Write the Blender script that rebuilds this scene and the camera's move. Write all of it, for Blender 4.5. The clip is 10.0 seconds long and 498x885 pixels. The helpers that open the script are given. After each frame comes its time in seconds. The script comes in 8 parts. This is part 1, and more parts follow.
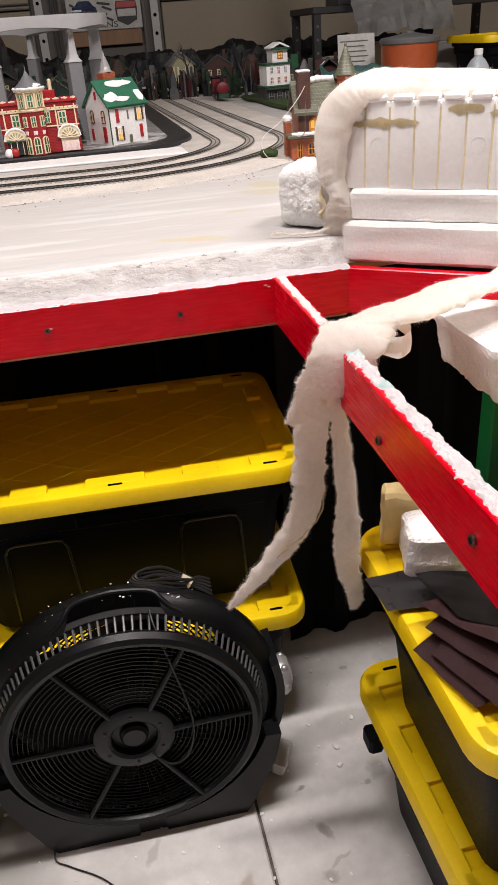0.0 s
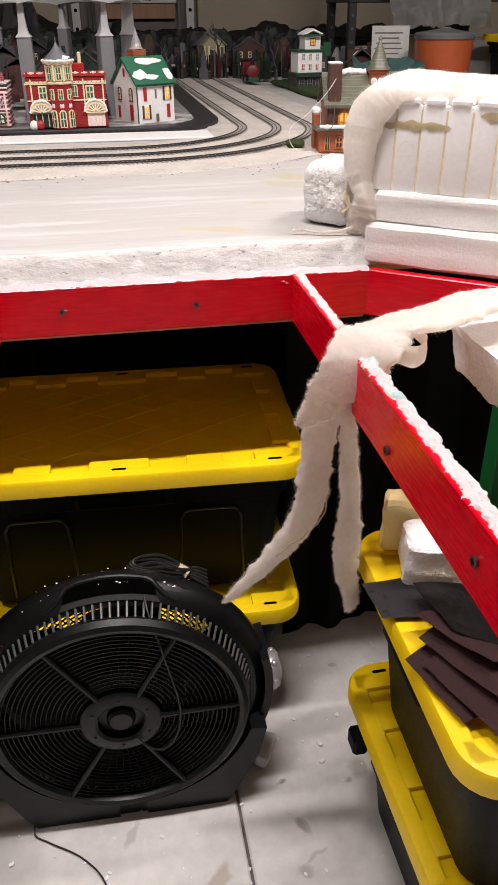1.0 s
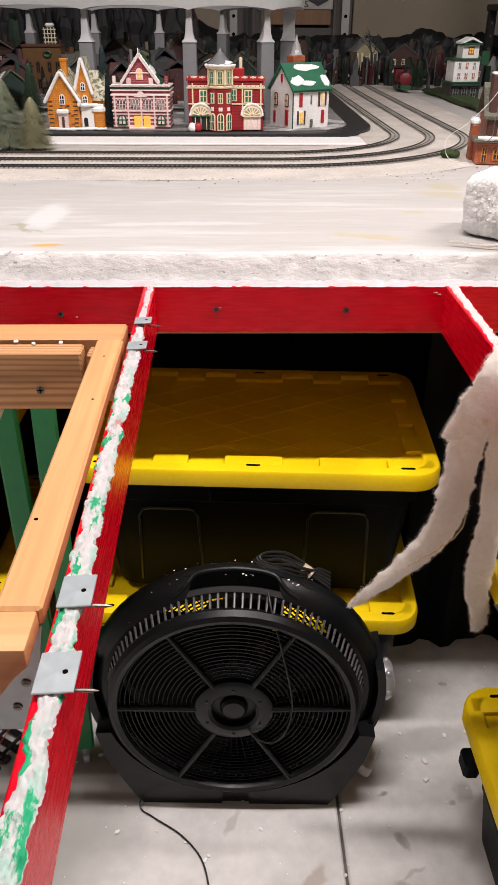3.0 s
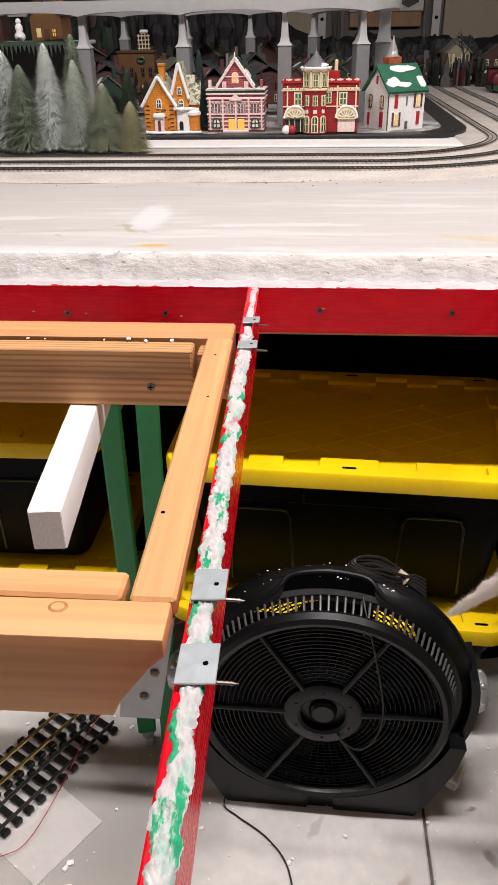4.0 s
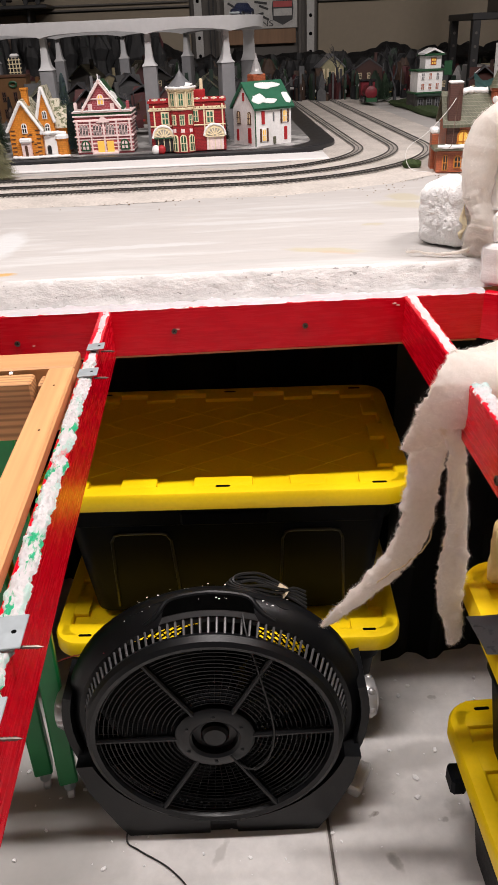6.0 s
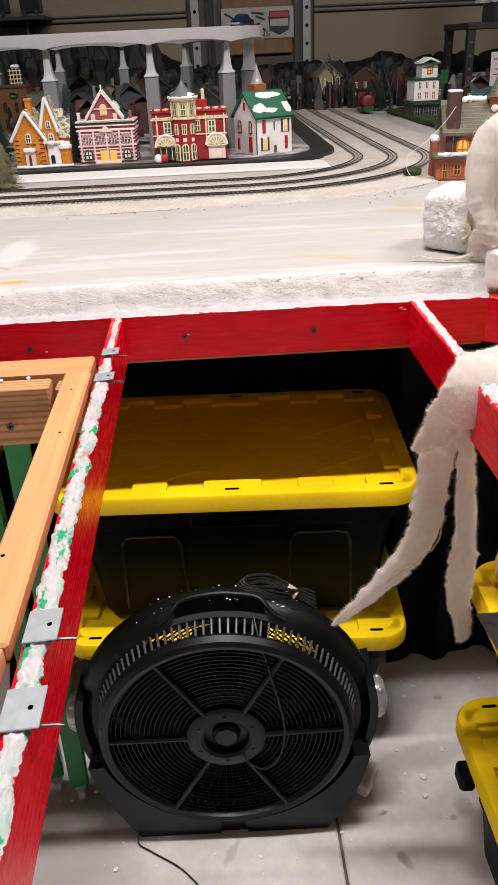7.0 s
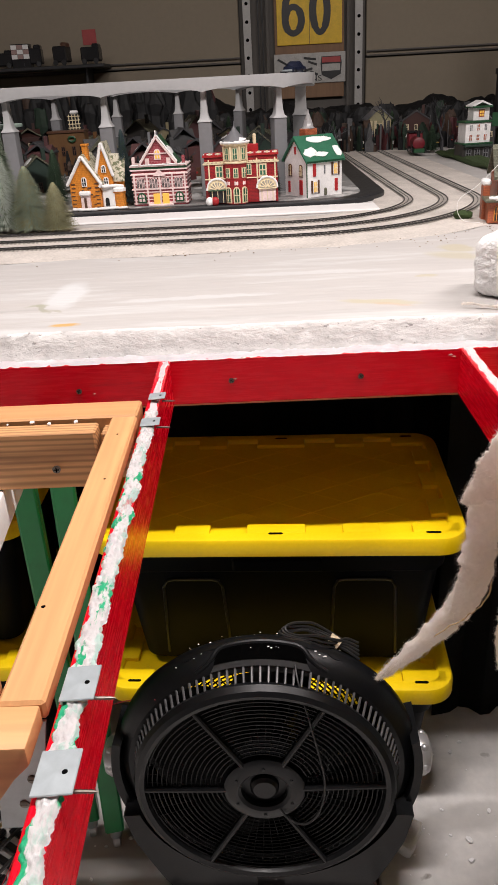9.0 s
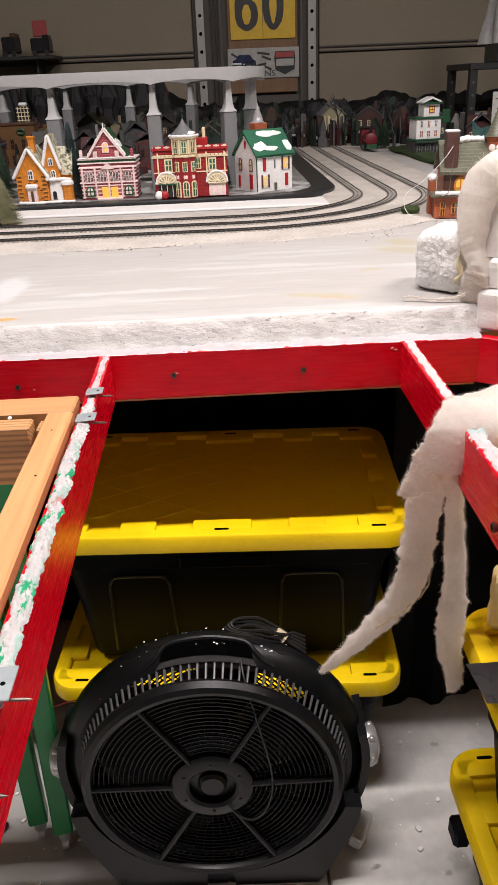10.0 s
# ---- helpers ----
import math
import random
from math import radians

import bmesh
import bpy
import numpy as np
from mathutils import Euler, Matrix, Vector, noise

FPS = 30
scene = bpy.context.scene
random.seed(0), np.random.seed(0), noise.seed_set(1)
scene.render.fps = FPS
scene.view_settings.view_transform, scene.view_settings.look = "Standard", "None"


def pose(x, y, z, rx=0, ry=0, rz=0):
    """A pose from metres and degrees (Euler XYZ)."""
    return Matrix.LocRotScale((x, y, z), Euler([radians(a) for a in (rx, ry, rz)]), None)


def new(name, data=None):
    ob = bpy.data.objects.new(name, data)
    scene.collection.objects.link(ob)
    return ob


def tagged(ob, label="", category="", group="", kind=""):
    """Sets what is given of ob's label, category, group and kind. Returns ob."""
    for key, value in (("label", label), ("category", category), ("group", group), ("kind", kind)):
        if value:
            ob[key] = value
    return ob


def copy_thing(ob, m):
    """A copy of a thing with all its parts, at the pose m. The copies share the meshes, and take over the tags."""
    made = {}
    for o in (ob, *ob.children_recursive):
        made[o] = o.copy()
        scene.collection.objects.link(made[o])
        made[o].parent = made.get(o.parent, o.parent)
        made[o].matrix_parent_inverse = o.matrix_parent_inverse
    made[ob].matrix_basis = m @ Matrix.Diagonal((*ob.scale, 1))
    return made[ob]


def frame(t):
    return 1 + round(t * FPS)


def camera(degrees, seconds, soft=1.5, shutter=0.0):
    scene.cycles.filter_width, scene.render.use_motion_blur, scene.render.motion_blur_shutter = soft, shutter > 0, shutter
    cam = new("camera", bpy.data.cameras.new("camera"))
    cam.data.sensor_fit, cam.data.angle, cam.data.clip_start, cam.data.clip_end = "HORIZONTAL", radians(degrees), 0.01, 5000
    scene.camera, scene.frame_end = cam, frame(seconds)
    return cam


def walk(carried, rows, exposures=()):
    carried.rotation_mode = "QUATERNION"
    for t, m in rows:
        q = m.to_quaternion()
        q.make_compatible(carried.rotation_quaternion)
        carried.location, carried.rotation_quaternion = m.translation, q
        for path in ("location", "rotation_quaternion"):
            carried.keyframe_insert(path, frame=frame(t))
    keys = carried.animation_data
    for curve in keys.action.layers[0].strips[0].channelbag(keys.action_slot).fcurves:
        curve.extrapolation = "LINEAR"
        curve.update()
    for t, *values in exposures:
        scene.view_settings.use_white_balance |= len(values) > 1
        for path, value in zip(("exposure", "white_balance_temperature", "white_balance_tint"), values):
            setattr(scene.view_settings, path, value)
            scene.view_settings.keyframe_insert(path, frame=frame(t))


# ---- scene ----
cam = camera(36.37, 10.0)
# seconds, x, y, z, pitch, roll, yaw
PATH = [
    (0, 0.0289, -1.3446, 1.5190, -28.671, 3.705, -12.656),
    (0.5, 0.0505, -1.3496, 1.5141, -29.682, 2.238, -13.969),
    (1, 0.0256, -1.3317, 1.5360, -29.790, 0.252, -10.455),
    (1.5, 0.0006, -1.3313, 1.5355, -29.953, -0.517, -6.886),
    (2, -0.0047, -1.3198, 1.5340, -29.947, -0.536, -4.359),
    (2.2, -0.0342, -1.3243, 1.5305, -29.311, -0.760, -3.903),
    (3.3, -0.0283, -1.3602, 1.5511, -29.513, 0.483, 1.214),
    (3.5, -0.0473, -1.3691, 1.5550, -29.217, 0.929, 2.674),
    (4, -0.0870, -1.3482, 1.5374, -29.173, 0.876, 4.560),
    (4.5, -0.0624, -1.3657, 1.5396, -28.911, 0.414, 3.141),
    (5, -0.0249, -1.3469, 1.5454, -28.512, 0.437, 0.932),
    (5.5, 0.0163, -1.3311, 1.5328, -27.978, 1.323, -1.095),
    (5.7, 0.0261, -1.3276, 1.5409, -28.336, 1.768, -1.744),
    (6.8, 0.0184, -1.3404, 1.5337, -27.848, 2.330, -3.290),
    (7, -0.0010, -1.3511, 1.5441, -27.742, 2.353, -2.954),
    (7.5, -0.0198, -1.3756, 1.5591, -27.070, 2.136, -2.578),
    (8, 0.0226, -1.3599, 1.5426, -26.701, 1.662, -2.738),
    (8.5, 0.0041, -1.3623, 1.5621, -25.748, 1.843, -2.114),
    (9, 0.0002, -1.3321, 1.5572, -25.007, 2.826, 0.606),
    (9.5, 0.0275, -1.3007, 1.5448, -25.240, 1.693, -0.940),
    (10, 0.0364, -1.3255, 1.5493, -25.416, 2.200, -2.205),
]
walk(cam, [(t, pose(x, y, z, 90 + p, r, w)) for t, x, y, z, p, r, w in PATH])
# ---- world and lights ----
world = bpy.data.worlds.new("world")
scene.world = world
world.use_nodes = True
world.node_tree.nodes["Background"].inputs[0].default_value = (0.9, 0.95, 1.0, 1)
world.node_tree.nodes["Background"].inputs[1].default_value = 0.035
scene.view_settings.exposure = -0.12


def tube_lamp(name, x, y, z, length, width, watts, colour, turn=0):
    data = bpy.data.lights.new(name, "AREA")
    data.shape, data.size, data.size_y, data.energy, data.color = "RECTANGLE", length, width, watts, colour
    ob = new(name, data)
    ob.matrix_world = pose(x, y, z, 0, 0, turn)
    return ob


# one row of ceiling tubes over the aisle's far side
tube_lamp("ceiling_tube_light", 0.05, -0.44, 4.12, 1.2, 0.13, 112, (1.0, 0.925, 0.905))
tube_lamp("ceiling_tube_light", -2.15, -0.44, 4.12, 1.2, 0.13, 56, (1.0, 0.925, 0.905))
tube_lamp("ceiling_tube_light", 2.25, -0.44, 4.12, 1.2, 0.13, 118, (1.0, 0.925, 0.905))

# ---- materials ----
MATS = {}


def mat(name, base, rough=0.6, metal=0.0, var=0.12, scale=6.0, fine=60.0, bump=0.15, depth=0.002, stretch=(1, 1, 1), stain=None, spec=0.5,
        sheen=0.0, per_object=0.0, translucent=0.0):
    """Procedural surface: base colour varied at two scales, optional stains (colour, scale, threshold), fine relief."""
    m = bpy.data.materials.new(name)
    m.use_nodes = True
    nt = m.node_tree
    n, l = nt.nodes, nt.links
    bsdf = n["Principled BSDF"]
    co = n.new("ShaderNodeTexCoord")
    mp = n.new("ShaderNodeMapping")
    mp.inputs["Scale"].default_value = stretch
    l.new(co.outputs["Object"], mp.inputs["Vector"])

    def noise_tex(s, detail):
        t = n.new("ShaderNodeTexNoise")
        t.inputs["Scale"].default_value, t.inputs["Detail"].default_value, t.inputs["Roughness"].default_value = s, detail, 0.6
        l.new(mp.outputs["Vector"], t.inputs["Vector"])
        return t

    big, small = noise_tex(scale, 4), noise_tex(fine, 5)
    add = n.new("ShaderNodeMath")
    add.operation = "ADD"
    l.new(big.outputs["Fac"], add.inputs[0])
    l.new(small.outputs["Fac"], add.inputs[1])
    rng = n.new("ShaderNodeMapRange")
    rng.inputs["From Min"].default_value, rng.inputs["From Max"].default_value = 0.7, 1.3
    l.new(add.outputs[0], rng.inputs["Value"])
    mix = n.new("ShaderNodeMix")
    mix.data_type = "RGBA"
    mix.inputs["A"].default_value = tuple(max(0, c * (1 - var)) for c in base) + (1,)
    mix.inputs["B"].default_value = tuple(min(1, c * (1 + var)) for c in base) + (1,)
    l.new(rng.outputs[0], mix.inputs["Factor"])
    col = mix.outputs["Result"]
    for st in (stain or ()):
        sc, s, lo, hi = st
        t = noise_tex(s, 6)
        r = n.new("ShaderNodeMapRange")
        r.inputs["From Min"].default_value, r.inputs["From Max"].default_value = lo, hi
        l.new(t.outputs["Fac"], r.inputs["Value"])
        x = n.new("ShaderNodeMix")
        x.data_type = "RGBA"
        x.inputs["B"].default_value = tuple(sc) + (1,)
        l.new(r.outputs[0], x.inputs["Factor"])
        l.new(col, x.inputs["A"])
        col = x.outputs["Result"]
    if per_object:
        oi = n.new("ShaderNodeObjectInfo")
        h = n.new("ShaderNodeHueSaturation")
        r = n.new("ShaderNodeMapRange")
        r.inputs["To Min"].default_value, r.inputs["To Max"].default_value = 1 - per_object, 1 + per_object
        l.new(oi.outputs["Random"], r.inputs["Value"])
        l.new(r.outputs[0], h.inputs["Value"])
        l.new(col, h.inputs["Color"])
        col = h.outputs["Color"]
    l.new(col, bsdf.inputs["Base Color"])
    bsdf.inputs["Metallic"].default_value = metal
    bsdf.inputs["Specular IOR Level"].default_value = spec
    rr = n.new("ShaderNodeMapRange")
    rr.inputs["To Min"].default_value, rr.inputs["To Max"].default_value = max(0.03, rough - 0.12), min(1, rough + 0.12)
    l.new(small.outputs["Fac"], rr.inputs["Value"])
    l.new(rr.outputs[0], bsdf.inputs["Roughness"])
    if translucent:
        tr = n.new("ShaderNodeBsdfTranslucent")
        l.new(col, tr.inputs["Color"])
        ms = n.new("ShaderNodeMixShader")
        ms.inputs[0].default_value = translucent
        l.new(bsdf.outputs[0], ms.inputs[1])
        l.new(tr.outputs[0], ms.inputs[2])
        l.new(ms.outputs[0], n["Material Output"].inputs["Surface"])
    if sheen:
        bsdf.inputs["Sheen Weight"].default_value = sheen
    if bump:
        b = n.new("ShaderNodeBump")
        b.inputs["Strength"].default_value, b.inputs["Distance"].default_value = bump, depth
        l.new(small.outputs["Fac"], b.inputs["Height"])
        l.new(b.outputs[0], bsdf.inputs["Normal"])
    MATS[name] = m
    return m


RED = mat("red_gloss_paint", (0.69, 0.0005, 0.014), 0.27, spec=0.30, var=0.10, scale=3, fine=14, bump=0.14, depth=0.0012, stretch=(1.2, 12, 12),
          stain=[((0.47, 0.0005, 0.011), 3, 0.58, 0.75)])
GREEN_PAINT = mat("green_paint", (0.010, 0.20, 0.055), 0.4, var=0.12, fine=40, bump=0.1)
WOOD = mat("pine_wood", (0.64, 0.33, 0.14), 0.55, var=0.14, scale=2.5, fine=7, bump=0.25, depth=0.001, stretch=(0.6, 9, 9),
           stain=[((0.42, 0.20, 0.075), 2.2, 0.56, 0.72)], per_object=0.05)


def add_grain(m, dark, strength, period=0.006):
    """Growth rings of timber lying along the object's x axis, seen as lines on its faces and curves on its ends."""
    nt = m.node_tree
    n, l = nt.nodes, nt.links
    bsdf = n["Principled BSDF"]
    old = bsdf.inputs["Base Color"].links[0].from_socket
    co = n.new("ShaderNodeTexCoord")
    oi = n.new("ShaderNodeObjectInfo")
    off = n.new("ShaderNodeVectorMath")
    off.operation = "MULTIPLY_ADD"
    off.inputs[0].default_value = (0.2, 0.05, 0.03)
    off.inputs[2].default_value = (0.0, 0.06, 0.045)
    l.new(oi.outputs["Random"], off.inputs[1])
    mp = n.new("ShaderNodeMapping")
    mp.inputs["Scale"].default_value = (0.10, 1, 1)
    l.new(co.outputs["Object"], mp.inputs["Vector"])
    l.new(off.outputs[0], mp.inputs["Location"])
    wv = n.new("ShaderNodeTexWave")
    wv.wave_type, wv.rings_direction, wv.wave_profile = "RINGS", "X", "SIN"
    wv.inputs["Scale"].default_value, wv.inputs["Distortion"].default_value = 0.314 / period, 5.0
    wv.inputs["Detail"].default_value, wv.inputs["Detail Scale"].default_value = 2.0, 0.35
    l.new(mp.outputs[0], wv.inputs["Vector"])
    r = n.new("ShaderNodeMapRange")
    r.inputs["From Min"].default_value, r.inputs["From Max"].default_value, r.inputs["To Max"].default_value = 0.35, 1.0, strength
    l.new(wv.outputs["Fac"], r.inputs["Value"])
    mix = n.new("ShaderNodeMix")
    mix.data_type = "RGBA"
    mix.inputs["B"].default_value = (*dark, 1)
    l.new(r.outputs[0], mix.inputs["Factor"])
    l.new(old, mix.inputs["A"])
    l.new(mix.outputs["Result"], bsdf.inputs["Base Color"])


add_grain(WOOD, (0.46, 0.22, 0.09), 0.22, 0.012)
ROUGH_WOOD = mat("rough_sawn_pine", (0.62, 0.32, 0.135), 0.65, var=0.14, scale=2.5, fine=9, bump=0.35, depth=0.0015, stretch=(0.6, 9, 9),
                 stain=[((0.36, 0.17, 0.07), 2.6, 0.52, 0.70)], per_object=0.05)
add_grain(ROUGH_WOOD, (0.22, 0.105, 0.045), 0.62, 0.0065)
FOAM = mat("white_foam", (0.92, 0.91, 0.905), 0.85, var=0.05, scale=5, fine=160, bump=0.4, depth=0.002)
FOAM_ROUGH = mat("torn_white_foam", (0.86, 0.845, 0.835), 0.9, var=0.06, scale=14, fine=190, bump=0.5, depth=0.003)
FOAM_BEAD = mat("beaded_broken_foam", (0.88, 0.87, 0.86), 0.9, var=0.08, scale=20, fine=140, bump=0.9, depth=0.006)
TORN_EDGE = mat("grey_torn_foam_edge", (0.68, 0.655, 0.64), 0.9, var=0.10, scale=9, fine=70, bump=0.6, depth=0.005, stretch=(0.7, 1, 1.3),
                stain=[((0.54, 0.52, 0.51), 16, 0.56, 0.66), ((0.78, 0.77, 0.76), 26, 0.58, 0.64), ((0.34, 0.32, 0.31), 110, 0.63, 0.68)])
CRUST = mat("white_foam_with_green_flakes", (0.86, 0.86, 0.86), 0.9, var=0.06, scale=14, fine=160, bump=0.6, depth=0.003, stretch=(1.3, 0.32, 1),
            stain=[((0.62, 0.80, 0.74), 60, 0.52, 0.60), ((0.80, 0.36, 0.36), 30, 0.64, 0.69), ((0.045, 0.60, 0.30), 34, 0.555, 0.585)])
SNOW = mat("plastered_white_tabletop", (0.48, 0.456, 0.44), 0.75, var=0.06, scale=3, fine=22, bump=0.55, depth=0.004, stretch=(0.35, 2.6, 2),
           stain=[((0.46, 0.42, 0.39), 1.6, 0.56, 0.80), ((0.56, 0.55, 0.54), 5, 0.55, 0.68), ((0.40, 0.35, 0.28), 30, 0.74, 0.80)])


def add_mark(m, x, y, rx, ry, turn, colour, strength, seed, z=1.160, wobble=1.0):
    """A soft-edged dried stain or plaster mark at a place on a surface lying flat."""
    nt = m.node_tree
    n, l = nt.nodes, nt.links
    bsdf = n["Principled BSDF"]
    old = bsdf.inputs["Base Color"].links[0].from_socket
    co = n.new("ShaderNodeTexCoord")
    wob = n.new("ShaderNodeTexNoise")
    wob.inputs["Scale"].default_value, wob.inputs["Detail"].default_value = 22, 4
    off = n.new("ShaderNodeVectorMath")
    off.operation = "MULTIPLY_ADD"
    off.inputs[1].default_value = (0.05 * wobble, 0.035 * wobble, 0)
    off.inputs[2].default_value = (-0.025 * wobble, -0.0175 * wobble, 0)
    l.new(co.outputs["Object"], wob.inputs["Vector"])
    l.new(wob.outputs["Color"], off.inputs[0])
    add = n.new("ShaderNodeVectorMath")
    l.new(co.outputs["Object"], add.inputs[0])
    l.new(off.outputs[0], add.inputs[1])
    mp = n.new("ShaderNodeMapping")
    mp.vector_type = "TEXTURE"
    mp.inputs["Location"].default_value = (x, y, z)
    mp.inputs["Rotation"].default_value = (0, 0, radians(turn))
    mp.inputs["Scale"].default_value = (rx, ry, 0.2)
    l.new(add.outputs[0], mp.inputs["Vector"])
    g = n.new("ShaderNodeTexGradient")
    g.gradient_type = "SPHERICAL"
    l.new(mp.outputs[0], g.inputs[0])
    r = n.new("ShaderNodeMapRange")
    r.inputs["From Min"].default_value, r.inputs["From Max"].default_value, r.inputs["To Max"].default_value = 0.05, 0.45, strength
    l.new(g.outputs["Fac"], r.inputs["Value"])
    mix = n.new("ShaderNodeMix")
    mix.data_type = "RGBA"
    mix.inputs["B"].default_value = (*colour, 1)
    l.new(r.outputs[0], mix.inputs["Factor"])
    l.new(old, mix.inputs["A"])
    l.new(mix.outputs["Result"], bsdf.inputs["Base Color"])


ZT = 1.160
YELLOWISH, OCHRISH, CHALK, GREYISH = (0.47, 0.42, 0.28), (0.58, 0.34, 0.10), (0.60, 0.60, 0.60), (0.40, 0.385, 0.37)
for k, mk in enumerate(((-0.392, 0.092, 0.032, 0.017, 0, OCHRISH, 0.9), (-0.440, 0.335, 0.050, 0.15, 0, CHALK, 0.9), (-0.47, 0.225, 0.012, 0.05, 20, (0.33, 0.32, 0.24), 0.7), (-0.44, 0.205, 0.02, 0.012, -20, (0.36, 0.34, 0.27), 0.6), (-0.60, 0.165, 0.012, 0.012, 0, (0.36, 0.35, 0.34), 0.6), (-0.485, 0.25, 0.03, 0.014, 10, (0.36, 0.36, 0.28), 0.7),
                        (0.222, 0.158, 0.10, 0.022, -14, YELLOWISH, 0.65), (0.25, 0.135, 0.05, 0.012, -25, (0.52, 0.38, 0.27), 0.5), (0.47, 0.57, 0.09, 0.05, -40, YELLOWISH, 0.5),
                        (0.362, 0.361, 0.03, 0.02, 0, YELLOWISH, 0.6), (0.497, 0.66, 0.05, 0.07, 15, YELLOWISH, 0.6), (0.60, 0.30, 0.10, 0.03, 20, YELLOWISH, 0.4), (-0.15, 0.26, 0.22, 0.022, 2, CHALK, 0.6),
                        (0.10, 0.45, 0.25, 0.025, -2, CHALK, 0.5), (-0.75, 0.32, 0.16, 0.02, 4, CHALK, 0.7), (-0.62, 0.20, 0.20, 0.012, 8, GREYISH, 0.5), (0.05, 0.10, 0.30, 0.018, 1, GREYISH, 0.35))):
    add_mark(SNOW, *mk, k)
BALLAST = mat("cream_ballast", (0.58, 0.53, 0.485), 0.9, var=0.22, scale=7, fine=150, bump=0.8, depth=0.003,
              stain=[((0.16, 0.13, 0.11), 34, 0.70, 0.76)])
CONCRETE = mat("grey_concrete", (0.70, 0.675, 0.655), 0.55, var=0.12, scale=3, fine=30, bump=0.25, depth=0.001,
               stain=[((0.30, 0.28, 0.26), 5, 0.64, 0.82), ((0.10, 0.09, 0.08), 45, 0.72, 0.78)])
DIRT = (0.17, 0.145, 0.12)
for k, mk in enumerate(((0.319, -0.357, 0.028, 0.016, -50, DIRT, 0.75),
                        (0.298, -0.453, 0.024, 0.015, -30, DIRT, 0.7),
                        (0.296, -0.242, 0.011, 0.009, 0, DIRT, 0.85),
                        (0.322, -0.426, 0.04, 0.007, 25, DIRT, 0.5),
                        (0.478, -0.239, 0.03, 0.03, 0, DIRT, 0.6),
                        (0.446, -0.265, 0.013, 0.009, 0, DIRT, 0.7),
                        (-0.049, -0.31, 0.045, 0.014, 60, DIRT, 0.5),
                        (0.312, -0.354, 0.025, 0.013, 120, DIRT, 0.6),
                        (0.288, -0.241, 0.011, 0.009, 0, DIRT, 0.8),
                        (0.361, -0.439, 0.14, 0.05, 15, DIRT, 0.3),
                        (0.509, 0.082, 0.012, 0.01, 0, DIRT, 0.7))):
    add_mark(CONCRETE, *mk[:6], mk[6] * 0.6, k, 0.0, 1.1)
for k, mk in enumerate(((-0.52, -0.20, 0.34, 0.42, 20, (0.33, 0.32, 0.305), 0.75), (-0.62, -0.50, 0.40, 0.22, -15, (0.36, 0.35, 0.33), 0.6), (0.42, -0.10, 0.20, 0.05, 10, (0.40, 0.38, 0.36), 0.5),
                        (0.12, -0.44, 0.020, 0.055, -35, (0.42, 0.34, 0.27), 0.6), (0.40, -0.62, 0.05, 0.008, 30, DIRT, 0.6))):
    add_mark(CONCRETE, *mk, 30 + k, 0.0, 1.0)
JOINT_DIRT = mat("dirty_joint_filler", (0.15, 0.13, 0.115), 0.85, var=0.5, scale=14, fine=60, bump=0.7, depth=0.004)
YELLOW = mat("yellow_plastic", (0.88, 0.605, 0.003), 0.38, var=0.05, scale=4, fine=120, bump=0.12, depth=0.0006)
BLACK_TOTE = mat("black_tote_plastic", (0.0050, 0.0058, 0.0078), 0.46, var=0.2, fine=150, bump=0.12, depth=0.0006, spec=0.06)
# lighter, glossier black paints the highlight along the body's ridges
TOTE_RIB = mat("black_plastic_ridge_highlight", (0.022, 0.023, 0.022), 0.32, var=0.3, fine=120, bump=0.1, spec=0.4)
BLACK = mat("black_fan_plastic", (0.0050, 0.0056, 0.0068), 0.38, var=0.35, scale=9, fine=220, bump=0.25, depth=0.0006, spec=0.33,
            stain=[((0.014, 0.014, 0.015), 14, 0.58, 0.74)])
BLACK_IN = mat("black_recess", (0.0015, 0.0015, 0.0015), 0.9, var=0.2, bump=0, spec=0.05)
RUBBER = mat("black_cable_rubber", (0.010, 0.010, 0.010), 0.5, var=0.2, bump=0)
SILVER = mat("silver_plastic", (0.55, 0.55, 0.56), 0.35, metal=0.6, var=0.08, bump=0.05)
STEEL = mat("galvanised_steel", (0.40, 0.44, 0.46), 0.45, metal=0.35, var=0.10, scale=30, fine=90, bump=0.1)
SCREW = mat("dull_screw_steel", (0.17, 0.145, 0.125), 0.4, metal=0.9, var=0.15, bump=0.1)
BATTING = mat("cream_wool_batting", (0.95, 0.90, 0.85), 0.95, var=0.06, scale=9, fine=140, bump=0.5, depth=0.003, sheen=0.3,
              stain=[((0.70, 0.56, 0.32), 13, 0.64, 0.80)], translucent=0.55)
GLUE = mat("yellowed_glue", (0.80, 0.70, 0.47), 0.6, var=0.15, scale=20, fine=90, bump=0.4)
# near-black that stands for the unlit space under the table
UNDER_BLACK = mat("under_table_black", (0.004, 0.004, 0.004), 0.9, var=0.2, bump=0)
WALLPAINT = mat("beige_garage_wall", (0.28, 0.235, 0.175), 0.75, var=0.06, scale=1.5, fine=30, bump=0.1)
DARKWALL = mat("dark_grey_wall", (0.12, 0.11, 0.10), 0.8, var=0.1, scale=1.5, fine=30, bump=0.1)
CEIL = mat("white_ceiling", (0.62, 0.61, 0.59), 0.9, var=0.04, fine=50, bump=0.2)
GREYPLASTIC = mat("grey_bridge_plastic", (0.22, 0.22, 0.23), 0.55, var=0.08, fine=60, bump=0.08)
PALEGREY = mat("pale_grey_bridge_plastic", (0.42, 0.42, 0.425), 0.55, var=0.06, fine=60, bump=0.08)
